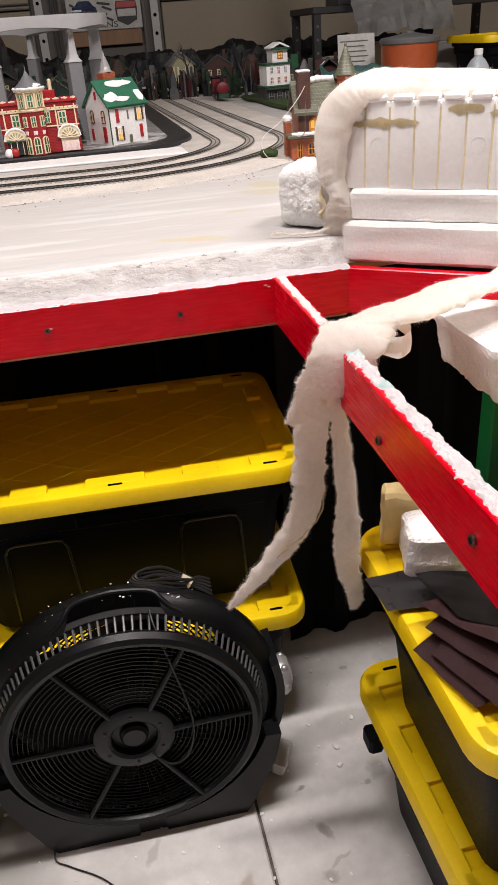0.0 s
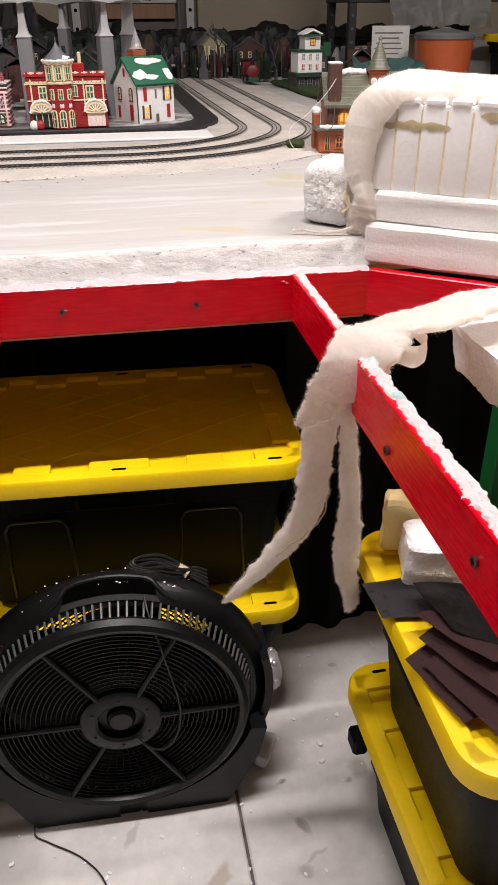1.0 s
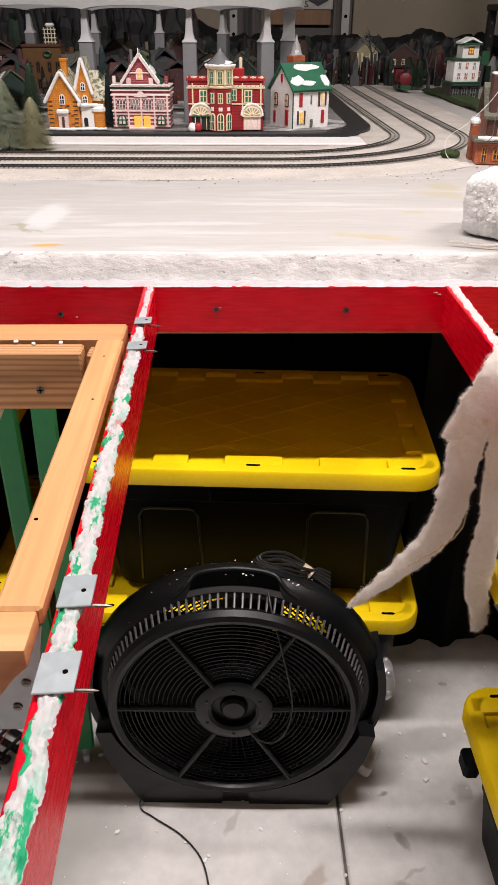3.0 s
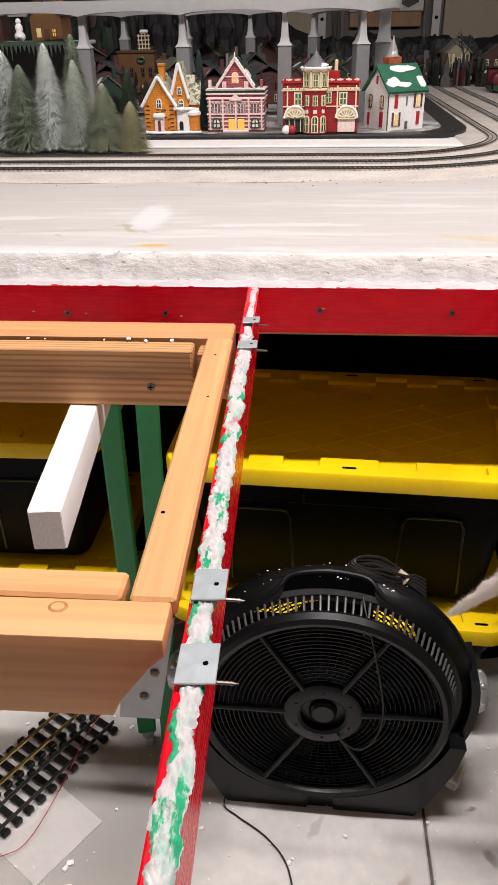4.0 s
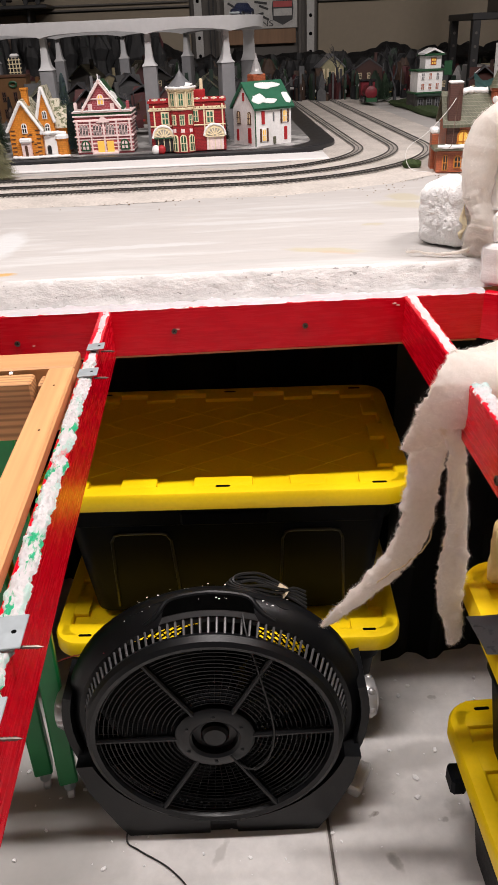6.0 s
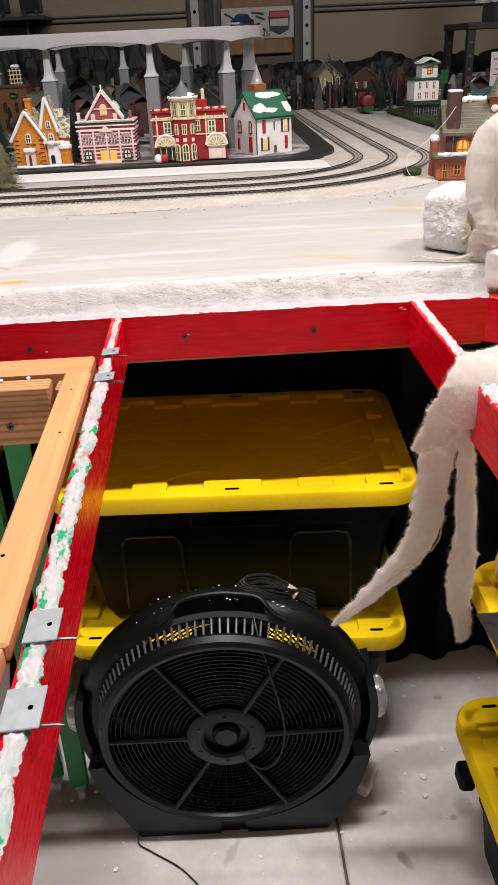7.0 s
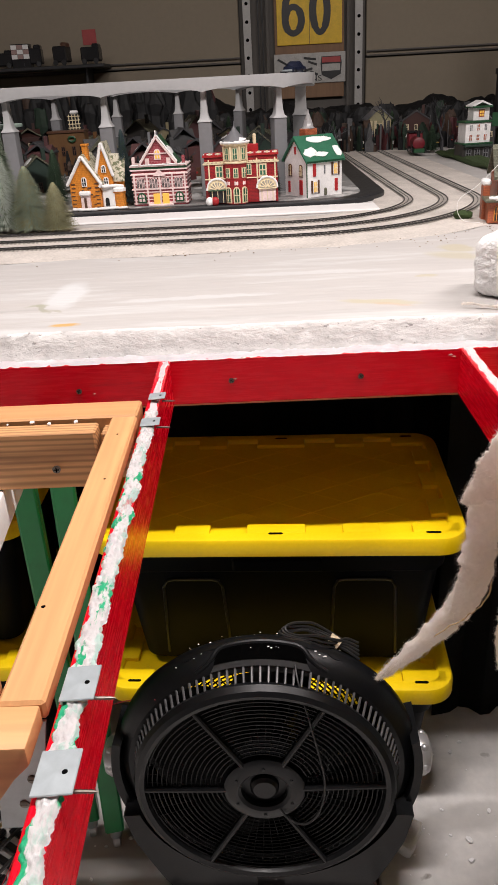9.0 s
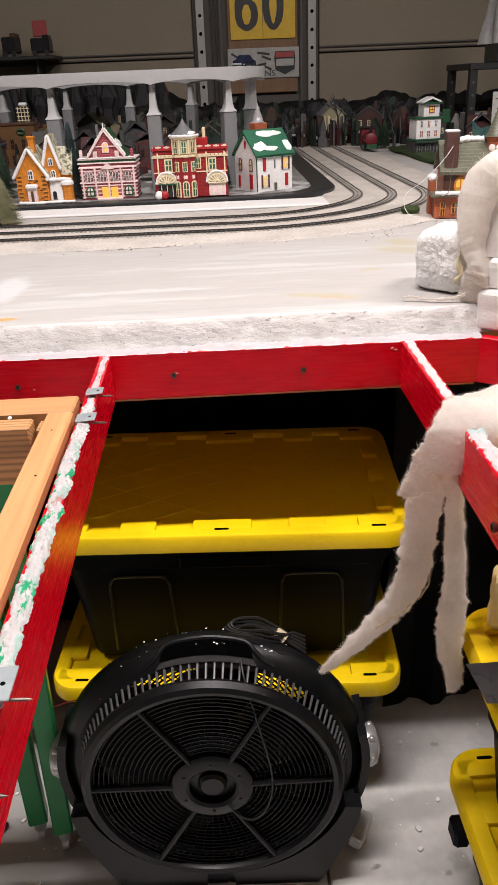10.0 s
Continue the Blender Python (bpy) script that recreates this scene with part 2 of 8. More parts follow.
RAILSTEEL = mat("dark_rail_metal", (0.055, 0.052, 0.05), 0.4, metal=0.5, var=0.2, bump=0)
TIE = mat("dusty_tie_plastic", (0.40, 0.37, 0.34), 0.8, var=0.25, bump=0)


# ---- mesh helpers ----
def part(name, bm, material, parent=None, label="", at=None, smooth=35, kind="", category="", group=""):
    me = bpy.data.meshes.new(name)
    bmesh.ops.recalc_face_normals(bm, faces=bm.faces)
    for f in bm.faces:
        f.smooth = smooth > 0
    bm.to_mesh(me)
    bm.free()
    if smooth > 0:
        me.set_sharp_from_angle(angle=radians(smooth))
    for m in (material if isinstance(material, (list, tuple)) else [material]):
        me.materials.append(m)
    ob = new(name, me)
    if parent is not None:
        ob.parent = parent
    if at is not None:
        ob.matrix_basis = at
    return tagged(ob, label, category, group, kind)


def thing(name, at, label, category, group="", kind=""):
    ob = new(name)
    ob.empty_display_size = 0.05
    ob.matrix_basis = at
    return tagged(ob, label, category, group, kind)


def box(bm, c, s, bev=0.0, m=None, seg=1, mi=0):
    r = bmesh.ops.create_cube(bm, size=1, matrix=(m or Matrix()) @ Matrix.Translation(c) @ Matrix.Diagonal((*s, 1)))
    vs = r["verts"]
    fs = {f for v in vs for f in v.link_faces}
    for f in fs:
        f.material_index = mi
    if bev:
        es = list({e for v in vs for e in v.link_edges})
        o = bmesh.ops.bevel(bm, geom=es, offset=bev, offset_type="OFFSET", segments=seg, profile=0.6, affect="EDGES", clamp_overlap=True)
        for f in o["faces"]:
            f.material_index = mi
    return vs


def one_box(c, s, bev=0.0, m=None, seg=1):
    bm = bmesh.new()
    box(bm, c, s, bev, m, seg)
    return bm


def loft(bm, rings, closed=True, cap0=True, cap1=True, mi=0):
    vs = [[bm.verts.new(p) for p in r] for r in rings]
    k = len(vs[0])
    for a, b in zip(vs, vs[1:]):
        for i in range(k if closed else k - 1):
            j = (i + 1) % k
            bm.faces.new((a[i], a[j], b[j], b[i])).material_index = mi
    if cap0:
        bm.faces.new(vs[0][::-1]).material_index = mi
    if cap1:
        bm.faces.new(vs[-1]).material_index = mi
    return vs


def rrect(w, d, r, n=5, z=0.0, cx=0.0, cy=0.0):
    pts = []
    for sx, sy, a0 in ((1, 1, 0), (-1, 1, 90), (-1, -1, 180), (1, -1, 270)):
        for i in range(n + 1):
            a = radians(a0 + 90 * i / n)
            pts.append(Vector((cx + sx * (w / 2 - r) + r * math.cos(a), cy + sy * (d / 2 - r) + r * math.sin(a), z)))
    return pts


def tube(bm, pts, r, seg=8, closed=False, mi=0, flat=1.0):
    pts = [Vector(p) for p in pts]
    rings, k = [], len(pts)
    up = Vector((0, 0, 1))
    for i, p in enumerate(pts):
        a, b = (pts[i - 1] if (i or closed) else p), (pts[(i + 1) % k] if (i < k - 1 or closed) else p)
        t = (b - a).normalized()
        ref = up if abs(t.dot(up)) < 0.95 else Vector((0, 1, 0))
        s = t.cross(ref).normalized()
        u = s.cross(t)
        rad = r[i] if isinstance(r, (list, tuple)) else r
        rings.append([p + rad * (math.cos(2 * math.pi * j / seg) * s + flat * math.sin(2 * math.pi * j / seg) * u) for j in range(seg)])
    if closed:
        rings.append(rings[0])
        vs = [[bm.verts.new(q) for q in ring] for ring in rings[:-1]]
        for i in range(k):
            for j in range(seg):
                bm.faces.new((vs[i][j], vs[i][(j + 1) % seg], vs[(i + 1) % k][(j + 1) % seg], vs[(i + 1) % k][j])).material_index = mi
    else:
        loft(bm, rings, mi=mi)


def lathe(bm, prof, seg=32, m=None, cap=True, mi=0):
    m = m or Matrix()
    rings = [[m @ Vector((r * math.cos(2 * math.pi * j / seg), r * math.sin(2 * math.pi * j / seg), z)) for j in range(seg)] for r, z in prof]
    loft(bm, rings, cap0=cap, cap1=cap, mi=mi)


def prism(bm, poly, d, m=None, mi=0):
    """A polygon in x and z, d deep along y from y = 0 backwards."""
    m = m or Matrix()
    loft(bm, [[m @ Vector((x, 0, z)) for x, z in poly], [m @ Vector((x, d, z)) for x, z in poly]], mi=mi)


def arc(cx, cz, r, a0, a1, n):
    return [(cx + r * math.cos(radians(a0 + (a1 - a0) * i / n)), cz + r * math.sin(radians(a0 + (a1 - a0) * i / n))) for i in range(n + 1)]


def smooth_path(pts, n=8):
    """Catmull-Rom through the points."""
    p = [Vector(q) for q in pts]
    p = [2 * p[0] - p[1]] + p + [2 * p[-1] - p[-2]]
    out = []
    for i in range(1, len(p) - 2):
        a, b, c, d = p[i - 1:i + 3]
        for k in range(n):
            t = k / n
            out.append(0.5 * (2 * b + (c - a) * t + (2 * a - 5 * b + 4 * c - d) * t * t + (3 * b - a - 3 * c + d) * t ** 3))
    return out + [p[-2]]


# ---- the room ----
ZB, ZT = 1.110, 1.160
WALL_Y = 4.9
floor = thing("floor", pose(0, 0, 0), "grey stained concrete garage floor with control joints", "floor", kind="structure")
JOINTS = [-4.2, -1.64, 0.19, 2.02, 5.2]
for a, b in zip(JOINTS, JOINTS[1:]):
    for c, d in ((-3.6, 1.2), (1.2, 4.9)):
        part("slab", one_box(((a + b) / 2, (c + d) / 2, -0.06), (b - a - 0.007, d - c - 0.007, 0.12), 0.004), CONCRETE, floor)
part("joint_filler", one_box((0.5, 0.65, -0.0655), (9.4, 8.5, 0.11)), JOINT_DIRT, floor, "dark dirt in the floor joints")
part("ceiling", one_box((0.5, 0.65, 4.26), (9.4, 8.5, 0.12)), CEIL, None, "plain white garage ceiling", kind="structure", category="ceiling")
part("wall_left", one_box((-4.26, 0.65, 2.1), (0.12, 8.5, 4.2)), DARKWALL, None, "plain grey side wall of the garage", kind="structure", category="wall")
part("wall_right", one_box((5.26, 0.65, 2.1), (0.12, 8.5, 4.2)), DARKWALL, None, "plain grey side wall of the garage", kind="structure", category="wall")
part("wall_front", one_box((0.5, -3.66, 2.1), (9.4, 0.12, 4.2)), DARKWALL, None, "plain grey wall behind the work aisle", kind="structure", category="wall")
wall = part("wall_back", one_box((0.5, WALL_Y + 0.12, 2.1), (9.4, 0.12, 4.2)), DARKWALL, None, "beige sectional garage door wall with steel tracks",
            kind="structure", category="wall")


def door_panels():
    for x0, x1 in ((-4.1, -0.12), (0.80, 4.9)):
        for k in range(5):
            z0 = 0.56 * k
            part("garage_panel", one_box(((x0 + x1) / 2, WALL_Y + 0.03, z0 + 0.278 + 0.05), (x1 - x0, 0.05, 0.548), 0.006), WALLPAINT, wall)
        for k in (0, 1):
            part("panel_strut", one_box(((x0 + x1) / 2, WALL_Y - 0.005, 1.735 + 0.03 * k), (x1 - x0, 0.02, 0.012), 0.003), DARKWALL, wall)
    part("centre_post", one_box((0.34, WALL_Y + 0.02, 1.4), (0.90, 0.04, 2.78)), DARKWALL, wall, "dark post between the two garage doors")


door_panels()

# ---- layout table ----
def board(name, p0, p1, z0, z1, thick, material, parent=None, label="", category="", bev=0.002, kind=""):
    """A plank on edge from p0 to p1 (its front face), thick to the left of the way from p0 to p1."""
    a, b = Vector((*p0, 0)), Vector((*p1, 0))
    d = b - a
    n = max(2, int(d.length / 0.03))
    bm = bmesh.new()
    box(bm, (d.length / 2, thick / 2, (z1 - z0) / 2), (d.length, thick, z1 - z0), bev)
    m = Matrix.Translation((a.x, a.y, z0)) @ Matrix.Rotation(math.atan2(d.y, d.x), 4, "Z")
    return part(name, bm, material, parent, label, m, category=category, kind=kind)


def screw_head(parent, m, proud=0.0, r=0.004):
    bm = bmesh.new()
    lathe(bm, [(r * 0.25, -0.006), (r * 0.9, -0.001), (r, 0.0008 + proud), (r * 0.7, 0.0015 + proud)], 10, m)
    box(bm, (0, 0, 0.0016 + proud), (r * 1.3, r * 0.25, 0.0008), 0, m, mi=1)
    box(bm, (0, 0, 0.0016 + proud), (r * 0.25, r * 1.3, 0.0008), 0, m, mi=1)
    return part("screw", bm, [SCREW, BLACK_IN], parent, "dull steel screw head")


TURN_X = 0.50
TB = Vector((math.cos(radians(-36)), math.sin(radians(-36))))
table = thing("layout_table", pose(0, 0, 0), "red-painted timber model railway table with a white foam top", "table")
front = board("front_board", (-2.6, 0.0), (TURN_X, 0.0), 1.021, ZB, 0.020, RED, table, "glossy red-painted front board with screw heads")
board("front_board", (TURN_X - 0.0035, 0.0012), (TURN_X + 1.6 * TB.x, 1.6 * TB.y), 1.021, ZB, 0.020, RED, table, "glossy red-painted front board with screw heads")
FACE = Matrix.Rotation(radians(90), 4, "X")
for x, z in ((-0.071, 1.066), (0.170, 1.064), (-0.359, 1.057), (-0.547, 1.055), (-0.72, 1.060), (-0.95, 1.062)):
    screw_head(table, Matrix.Translation((x, -0.0004, z)) @ FACE @ Matrix.Rotation(random.random() * 3, 4, "Z"), 0.0012, 0.0055)
# chips of bare primer where the red paint was knocked off
CHIP = mat("bare_pale_primer", (0.72, 0.50, 0.42), 0.8, var=0.2, bump=0.3)
rk = random.Random(12)
for x, z in ((-0.552, 1.057), (-0.513, 1.054), (-0.33, 1.051), (-0.615, 1.057), (-0.064, 1.069), (0.335, 1.098), (0.342, 1.094)):
    bm = bmesh.new()
    prism(bm, [(rk.uniform(0.5, 1.3) * 0.0024 * math.cos(a) * rk.choice((1, 1, 2)), rk.uniform(0.4, 1.1) * 0.0018 * math.sin(a)) for a in [6.283 * q / 7 for q in range(7)]], 0.0012)
    part("paint_chip", bm, CHIP, table, at=Matrix.Translation((x, -0.0008, z)))
part("plank", one_box((-1.05, 0.03, 1.015), (3.1, 0.018, 0.010)), WOOD, table, "raw plywood edge under the front board")


def bumpy_strip(name, p0, p1, width, z, label, material, parent, seed, height=0.006, ragged=0.006, lump=9.0, step=0.006, nw=8):
    """A ragged, lumpy strip of residue along an edge."""
    a, b = Vector((*p0, 0)), Vector((*p1, 0))
    d = b - a
    t, s = d.normalized(), Vector((-d.y, d.x, 0)).normalized()
    nl = max(8, int(d.length / step))
    bm = bmesh.new()
    rows = []
    for i in range(nl + 1):
        u = d.length * i / nl
        e0 = ragged * (noise.noise(Vector((u * 40, seed, 0))) + 0.6 * noise.noise(Vector((u * 110, seed, 3))) + 0.5 * noise.noise(Vector((u * 310, seed, 5))))
        e1 = ragged * (noise.noise(Vector((u * 40, seed, 9))) + 0.6 * noise.noise(Vector((u * 110, seed, 13))) + 0.5 * noise.noise(Vector((u * 310, seed, 15))))
        row = []
        for j in range(nw + 1):
            w = -width / 2 + e0 + (width + e1 - e0) * j / nw
            edge = 1 - abs(2 * j / nw - 1) ** 4
            h = height * edge * (0.35 + 0.9 * abs(noise.noise(Vector((u * lump * 6, w * lump * 6, seed)))) + 0.5 * abs(noise.noise(Vector((u * 90, w * 90, seed)))) + 0.45 * noise.noise(Vector((u * 330, w * 330, seed))))
            row.append(bm.verts.new(a + t * u + s * w + Vector((0, 0, z + h - (0.002 if edge < 0.01 else 0)))))
        rows.append(row)
    for r0, r1 in zip(rows, rows[1:]):
        for j in range(nw):
            bm.faces.new((r0[j], r0[j + 1], r1[j + 1], r1[j]))
    bmesh.ops.solidify(bm, geom=bm.faces[:], thickness=0.002)
    return part(name, bm, material, parent, label, smooth=75)


def foam_top():
    """The foam sheet: a wavering front lip, torn face and trowelled top."""
    bm = bmesh.new()
    nx = 420
    x0, x1 = -2.6, 2.2
    ys = [0.02 + 0.02 * k for k in range(40)] + [0.9 + 0.25 * k for k in range(15)]

    def edge_y(x):
        # the sheet is cut away where the packing block stands
        base = 0.024 if x < TURN_X + 0.02 else (0.024 + (x - TURN_X - 0.02) * 1.30 if x < 0.68 else 0.232 - (x - 0.68) * 0.74)
        return base + 0.005 * noise.noise(Vector((x * 9, 0, 1))) + 0.003 * noise.noise(Vector((x * 45, 0, 2)))

    grid = []
    for i in range(nx + 1):
        x = x0 + (x1 - x0) * i / nx
        e = edge_y(x)
        col = []
        for k, z in enumerate((ZB + 0.001, ZB + 0.014, ZB + 0.026, ZB + 0.037, ZT - 0.004)):
            rough = 0.003 * noise.noise(Vector((x * 35, z * 60, 5))) + 0.0014 * noise.noise(Vector((x * 130, z * 130, 8)))
            col.append(bm.verts.new((x, e + 0.001 + 0.0045 * k + 1.6 * rough, z)))
        for y in ys:
            yy = e + 0.024 + (y - 0.02) * (4.55 - e) / 4.4 if x > TURN_X else e + 0.024 + (y - 0.02)
            h = 0.0022 * noise.noise(Vector((x * 3, yy * 7, 0))) + 0.0016 * noise.noise(Vector((x * 9, yy * 30, 4)))
            col.append(bm.verts.new((x, yy, ZT + h)))
        grid.append(col)
    for c0, c1 in zip(grid, grid[1:]):
        for k in range(len(c0) - 1):
            f = bm.faces.new((c0[k], c1[k], c1[k + 1], c0[k + 1]))
            f.material_index = 0 if k >= 5 else 1
    bm.verts.index_update()
    part("foam_sheet", bm, [SNOW, TORN_EDGE], table, "white foam sheet with trowelled plaster and a torn edge", smooth=60)


CAULK = mat("bright_white_caulk", (0.86, 0.87, 0.89), 0.6, var=0.04, scale=14, fine=60, bump=0.3)
foam_top()
bumpy_strip("caulk_strip", (-2.6, 0.0135), (0.50, 0.0135), 0.027, ZB, "white caulk left along the board's top", CAULK, table, 3.3, 0.007, 0.0009, 4.0)
bm = bmesh.new()
box(bm, (-0.2, 2.3, 1.09), (4.7, 4.4, 0.03))
part("plywood_deck", bm, WOOD, table, "plywood deck under the foam")
# added black sheets stand in for the shade under the table, behind the storage boxes
shade_sheets = thing("table_skirt", pose(0, 0, 0), "black sheets standing in for the dark under the table", "drape")
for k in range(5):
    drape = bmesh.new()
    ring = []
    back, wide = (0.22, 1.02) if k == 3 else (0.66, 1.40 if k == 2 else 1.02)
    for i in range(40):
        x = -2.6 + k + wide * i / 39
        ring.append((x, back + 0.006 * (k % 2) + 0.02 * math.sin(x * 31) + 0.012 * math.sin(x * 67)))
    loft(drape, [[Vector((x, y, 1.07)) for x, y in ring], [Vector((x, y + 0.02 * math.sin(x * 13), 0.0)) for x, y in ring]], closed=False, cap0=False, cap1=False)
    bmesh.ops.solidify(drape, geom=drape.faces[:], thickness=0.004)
    part("cloth_panel", drape, UNDER_BLACK, shade_sheets)

# beams that come forward from the front board
beam_l = thing("left_crossbeam", pose(0, 0, 0), "red-painted timber crossbeam crusted with white and green foam", "beam")
BL0, BL1 = Vector((-0.1825, -0.001)), Vector((-0.1520, -1.34))
board("rail", (BL0.x, BL0.y), (BL1.x, BL1.y), 1.020, ZB, -0.020, RED, beam_l)
bl = (BL1 - BL0)


def on_l(s, off=0.0):
    """A place on the left beam's top, s of the way along, off to its left."""
    p = BL0 + bl * s
    return (p.x - 0.010 - off, p.y)


bumpy_strip("foam_crust", on_l(0.004, -0.002), on_l(0.19, -0.002), 0.014, ZB - 0.001, "smooth white foam residue", CAULK, beam_l, 2.7, 0.003, 0.002, 16)
bumpy_strip("foam_crust", on_l(0.185, -0.002), on_l(0.997, -0.003), 0.0200, ZB + 0.0006, "crusty white foam residue with mint and pink patches", CRUST, beam_l, 11.7, 0.0056, 0.0044, 20, 0.0019, 20)
WHITECRUST = mat("white_foam_tinged_mint", (0.88, 0.88, 0.89), 0.9, var=0.06, scale=14, fine=160, bump=0.6, depth=0.003, stain=[((0.66, 0.84, 0.82), 14, 0.56, 0.66), ((0.80, 0.40, 0.40), 26, 0.68, 0.71)])
beam_r = thing("right_crossbeam", pose(0, 0, 0), "red-painted timber crossbeam edged with torn white foam", "beam")
BR0, BR1 = Vector((0.3515, 0.0)), Vector((0.347, -1.34))
board("rail", (BR1.x, BR1.y), (BR0.x, BR0.y), 1.020, ZB, -0.022, RED, beam_r)
bumpy_strip("foam_crust", (0.364, -0.002), (0.360, -0.40), 0.017, ZB - 0.001, "smooth white foam residue", FOAM, beam_r, 4.1, 0.005, 0.004)
bumpy_strip("foam_crust", (0.364, -0.40), (0.362, -1.33), 0.022, ZB - 0.001, "torn white foam residue tinged with mint", WHITECRUST, beam_r, 6.3, 0.0050, 0.0060, 9, 0.0020, 20)

for y, z in ((-0.545, 1.047), (-0.796, 1.066)):
    screw_head(beam_r, Matrix.Translation((0.3484, y, z)) @ Matrix.Rotation(radians(-90), 4, "Y"), 0.003, 0.0065)
    bm = bmesh.new()
    loft(bm, [[Vector((d, 0.0085 * math.cos(a) * (1 + 0.4 * noise.noise(Vector((3 * math.cos(a), 3 * math.sin(a), y)))), 0.0075 * math.sin(a))) for a in [6.283 * w / 12 for w in range(12)]] for d in (0.0, -0.0007)])
    part("paint_chip", bm, CHIP, beam_r, "bare wood chipped round a screw", at=Matrix.Translation((0.3512, y, z)))

# raw timber frame bolted beside the left beam
def plank(name, c, s, parent, turn=0, label="", wood=None):
    along_y = s[1] > s[0]
    bm = bmesh.new()
    if along_y:
        box(bm, (0, 0, 0), (s[1], s[0], s[2]), 0.003)
        m = pose(*c, 0, 0, 90 + turn)
    else:
        box(bm, (0, 0, 0), s, 0.003)
        m = pose(*c, 0, 0, turn)
    return part(name, bm, wood or WOOD, parent, label, m)


rack = thing("timber_frame", pose(0.008, 0, 0), "raw pine timber frame screwed beside the red beam", "timber frame")
ZF = 1.112
plank("side_plank", (-0.2275, -0.563, ZF - 0.01), (0.040, 0.60, 0.020), rack, 1.0)
plank("end_plank", (-1.2145, -0.232, ZF - 0.0445), (2.0, 0.062, 0.089), rack, 0.2)
plank("end_joist", (-1.27, -0.2965, ZF - 0.049), (2.0, 0.036, 0.093), rack, 0.2, "rough-sawn pine joist with coarse grain", ROUGH_WOOD)
plank("end_block", (-0.2405, -0.2815, ZF - 0.050), (0.048, 0.032, 0.078), rack, 0, "", ROUGH_WOOD)
plank("near_plank", (-1.2495, -0.845, ZF - 0.010), (2.0, 0.036, 0.020), rack)
near = bmesh.new()
prism(near, [(-1.95, 0), (-0.048, 0), (-0.040, 0.020), (-0.029, 0.040), (-0.014, 0.057), (0.0, 0.070), (0.0, 0.089), (-1.95, 0.089)], 0.046)
bmesh.ops.bevel(near, geom=near.edges[:], offset=0.0025, offset_type="OFFSET", segments=2, profile=0.5, affect="EDGES", clamp_overlap=True)
part("near_joist", near, WOOD, rack, "", pose(-0.2045, -0.911, ZF - 0.089, 0, 0, 0.6))
screw_head(rack, Matrix.Translation((-0.334, -0.3155, 1.052)) @ FACE, 0.0015, 0.0065)
# knot in the near joist's top
KNOT = mat("dark_pine_knot", (0.40, 0.17, 0.06), 0.5, var=0.25, scale=60, fine=200, bump=0.3)
knot = bmesh.new()
lathe(knot, [(0.0085, 0.0), (0.0085, 0.0003), (0.0070, 0.0006)], 20)
knot = part("knot", knot, KNOT, rack, "small round knot in the pine", at=pose(-0.299, -0.8776, ZF) @ Matrix.Diagonal((1, 0.8, 1, 1)))
bm = bmesh.new()
lathe(bm, [(0.0058, 0.0003), (0.0058, 0.0008)], 18)
part("knot_core", bm, WOOD, knot)
for x, y, z, r in ((-0.236, -0.735, ZF, 0.0022), (-0.225, -0.47, ZF, 0.0016), (-0.232, -0.33, ZF, 0.0015)):
    bm = bmesh.new()
    lathe(bm, [(r, -0.0002), (r, 0.0004)], 10)
    part("nail_hole", bm, BLACK_IN, rack, "dark nail hole", at=pose(x, y, z))
# foam crumbs caught along the joist's back edge
bm = bmesh.new()
rk = random.Random(31)
for k in range(46):
    x = rk.uniform(-1.2, -0.29)
    m = Matrix.Translation((x, -0.279 + rk.uniform(-0.006, 0.006), ZF - 0.001 + rk.uniform(0, 0.003))) @ Matrix.Rotation(rk.random() * 6, 4, "Z") @ Matrix.Diagonal((rk.uniform(1, 2.2), 1, 0.8, 1))
    bmesh.ops.create_icosphere(bm, subdivisions=1, radius=rk.uniform(0.0012, 0.0034), matrix=m)
part("foam_grit", bm, FOAM, rack, "white foam crumbs on the timber", smooth=0, kind="stuff")
for s, w, l, z in ((0.146, 0.027, 0.026, 0.0), (0.224, 0.029, 0.028, 0.0), (0.632, 0.029, 0.040, 0.0), (0.700, 0.031, 0.041, 0.0)):
    x, y = on_l(s)
    br = thing("steel_bracket", pose(x + 0.0065, y, ZB + 0.007, 0, -3, 1), "small galvanised steel mending plate screwed to the beam", "bracket", "mending plates")
    part("plate", one_box((0, 0, 0), (w, l, 0.002), 0.0006), STEEL, br)
    bm = bmesh.new()
    lathe(bm, [(0.0022, 0.0008), (0.0022, 0.0014)], 10, Matrix.Translation((w * 0.2, -l * 0.02, 0)))
    part("hole", bm, BLACK_IN, br, "dark screw hole")
    bm = bmesh.new()
    prof = []
    for q in range(14):
        prof += [(0.0018 if q % 2 else 0.0013, 0.0018 * q)]
    lathe(bm, prof[:10] + [(0.0002, 0.022)], 8, Matrix.Translation((w / 2 - 0.006, -l * 0.3, -0.006)) @ Matrix.Rotation(radians(96), 4, "Y"))
    part("screw_tip", bm, SCREW, br, "threaded screw end sticking out")
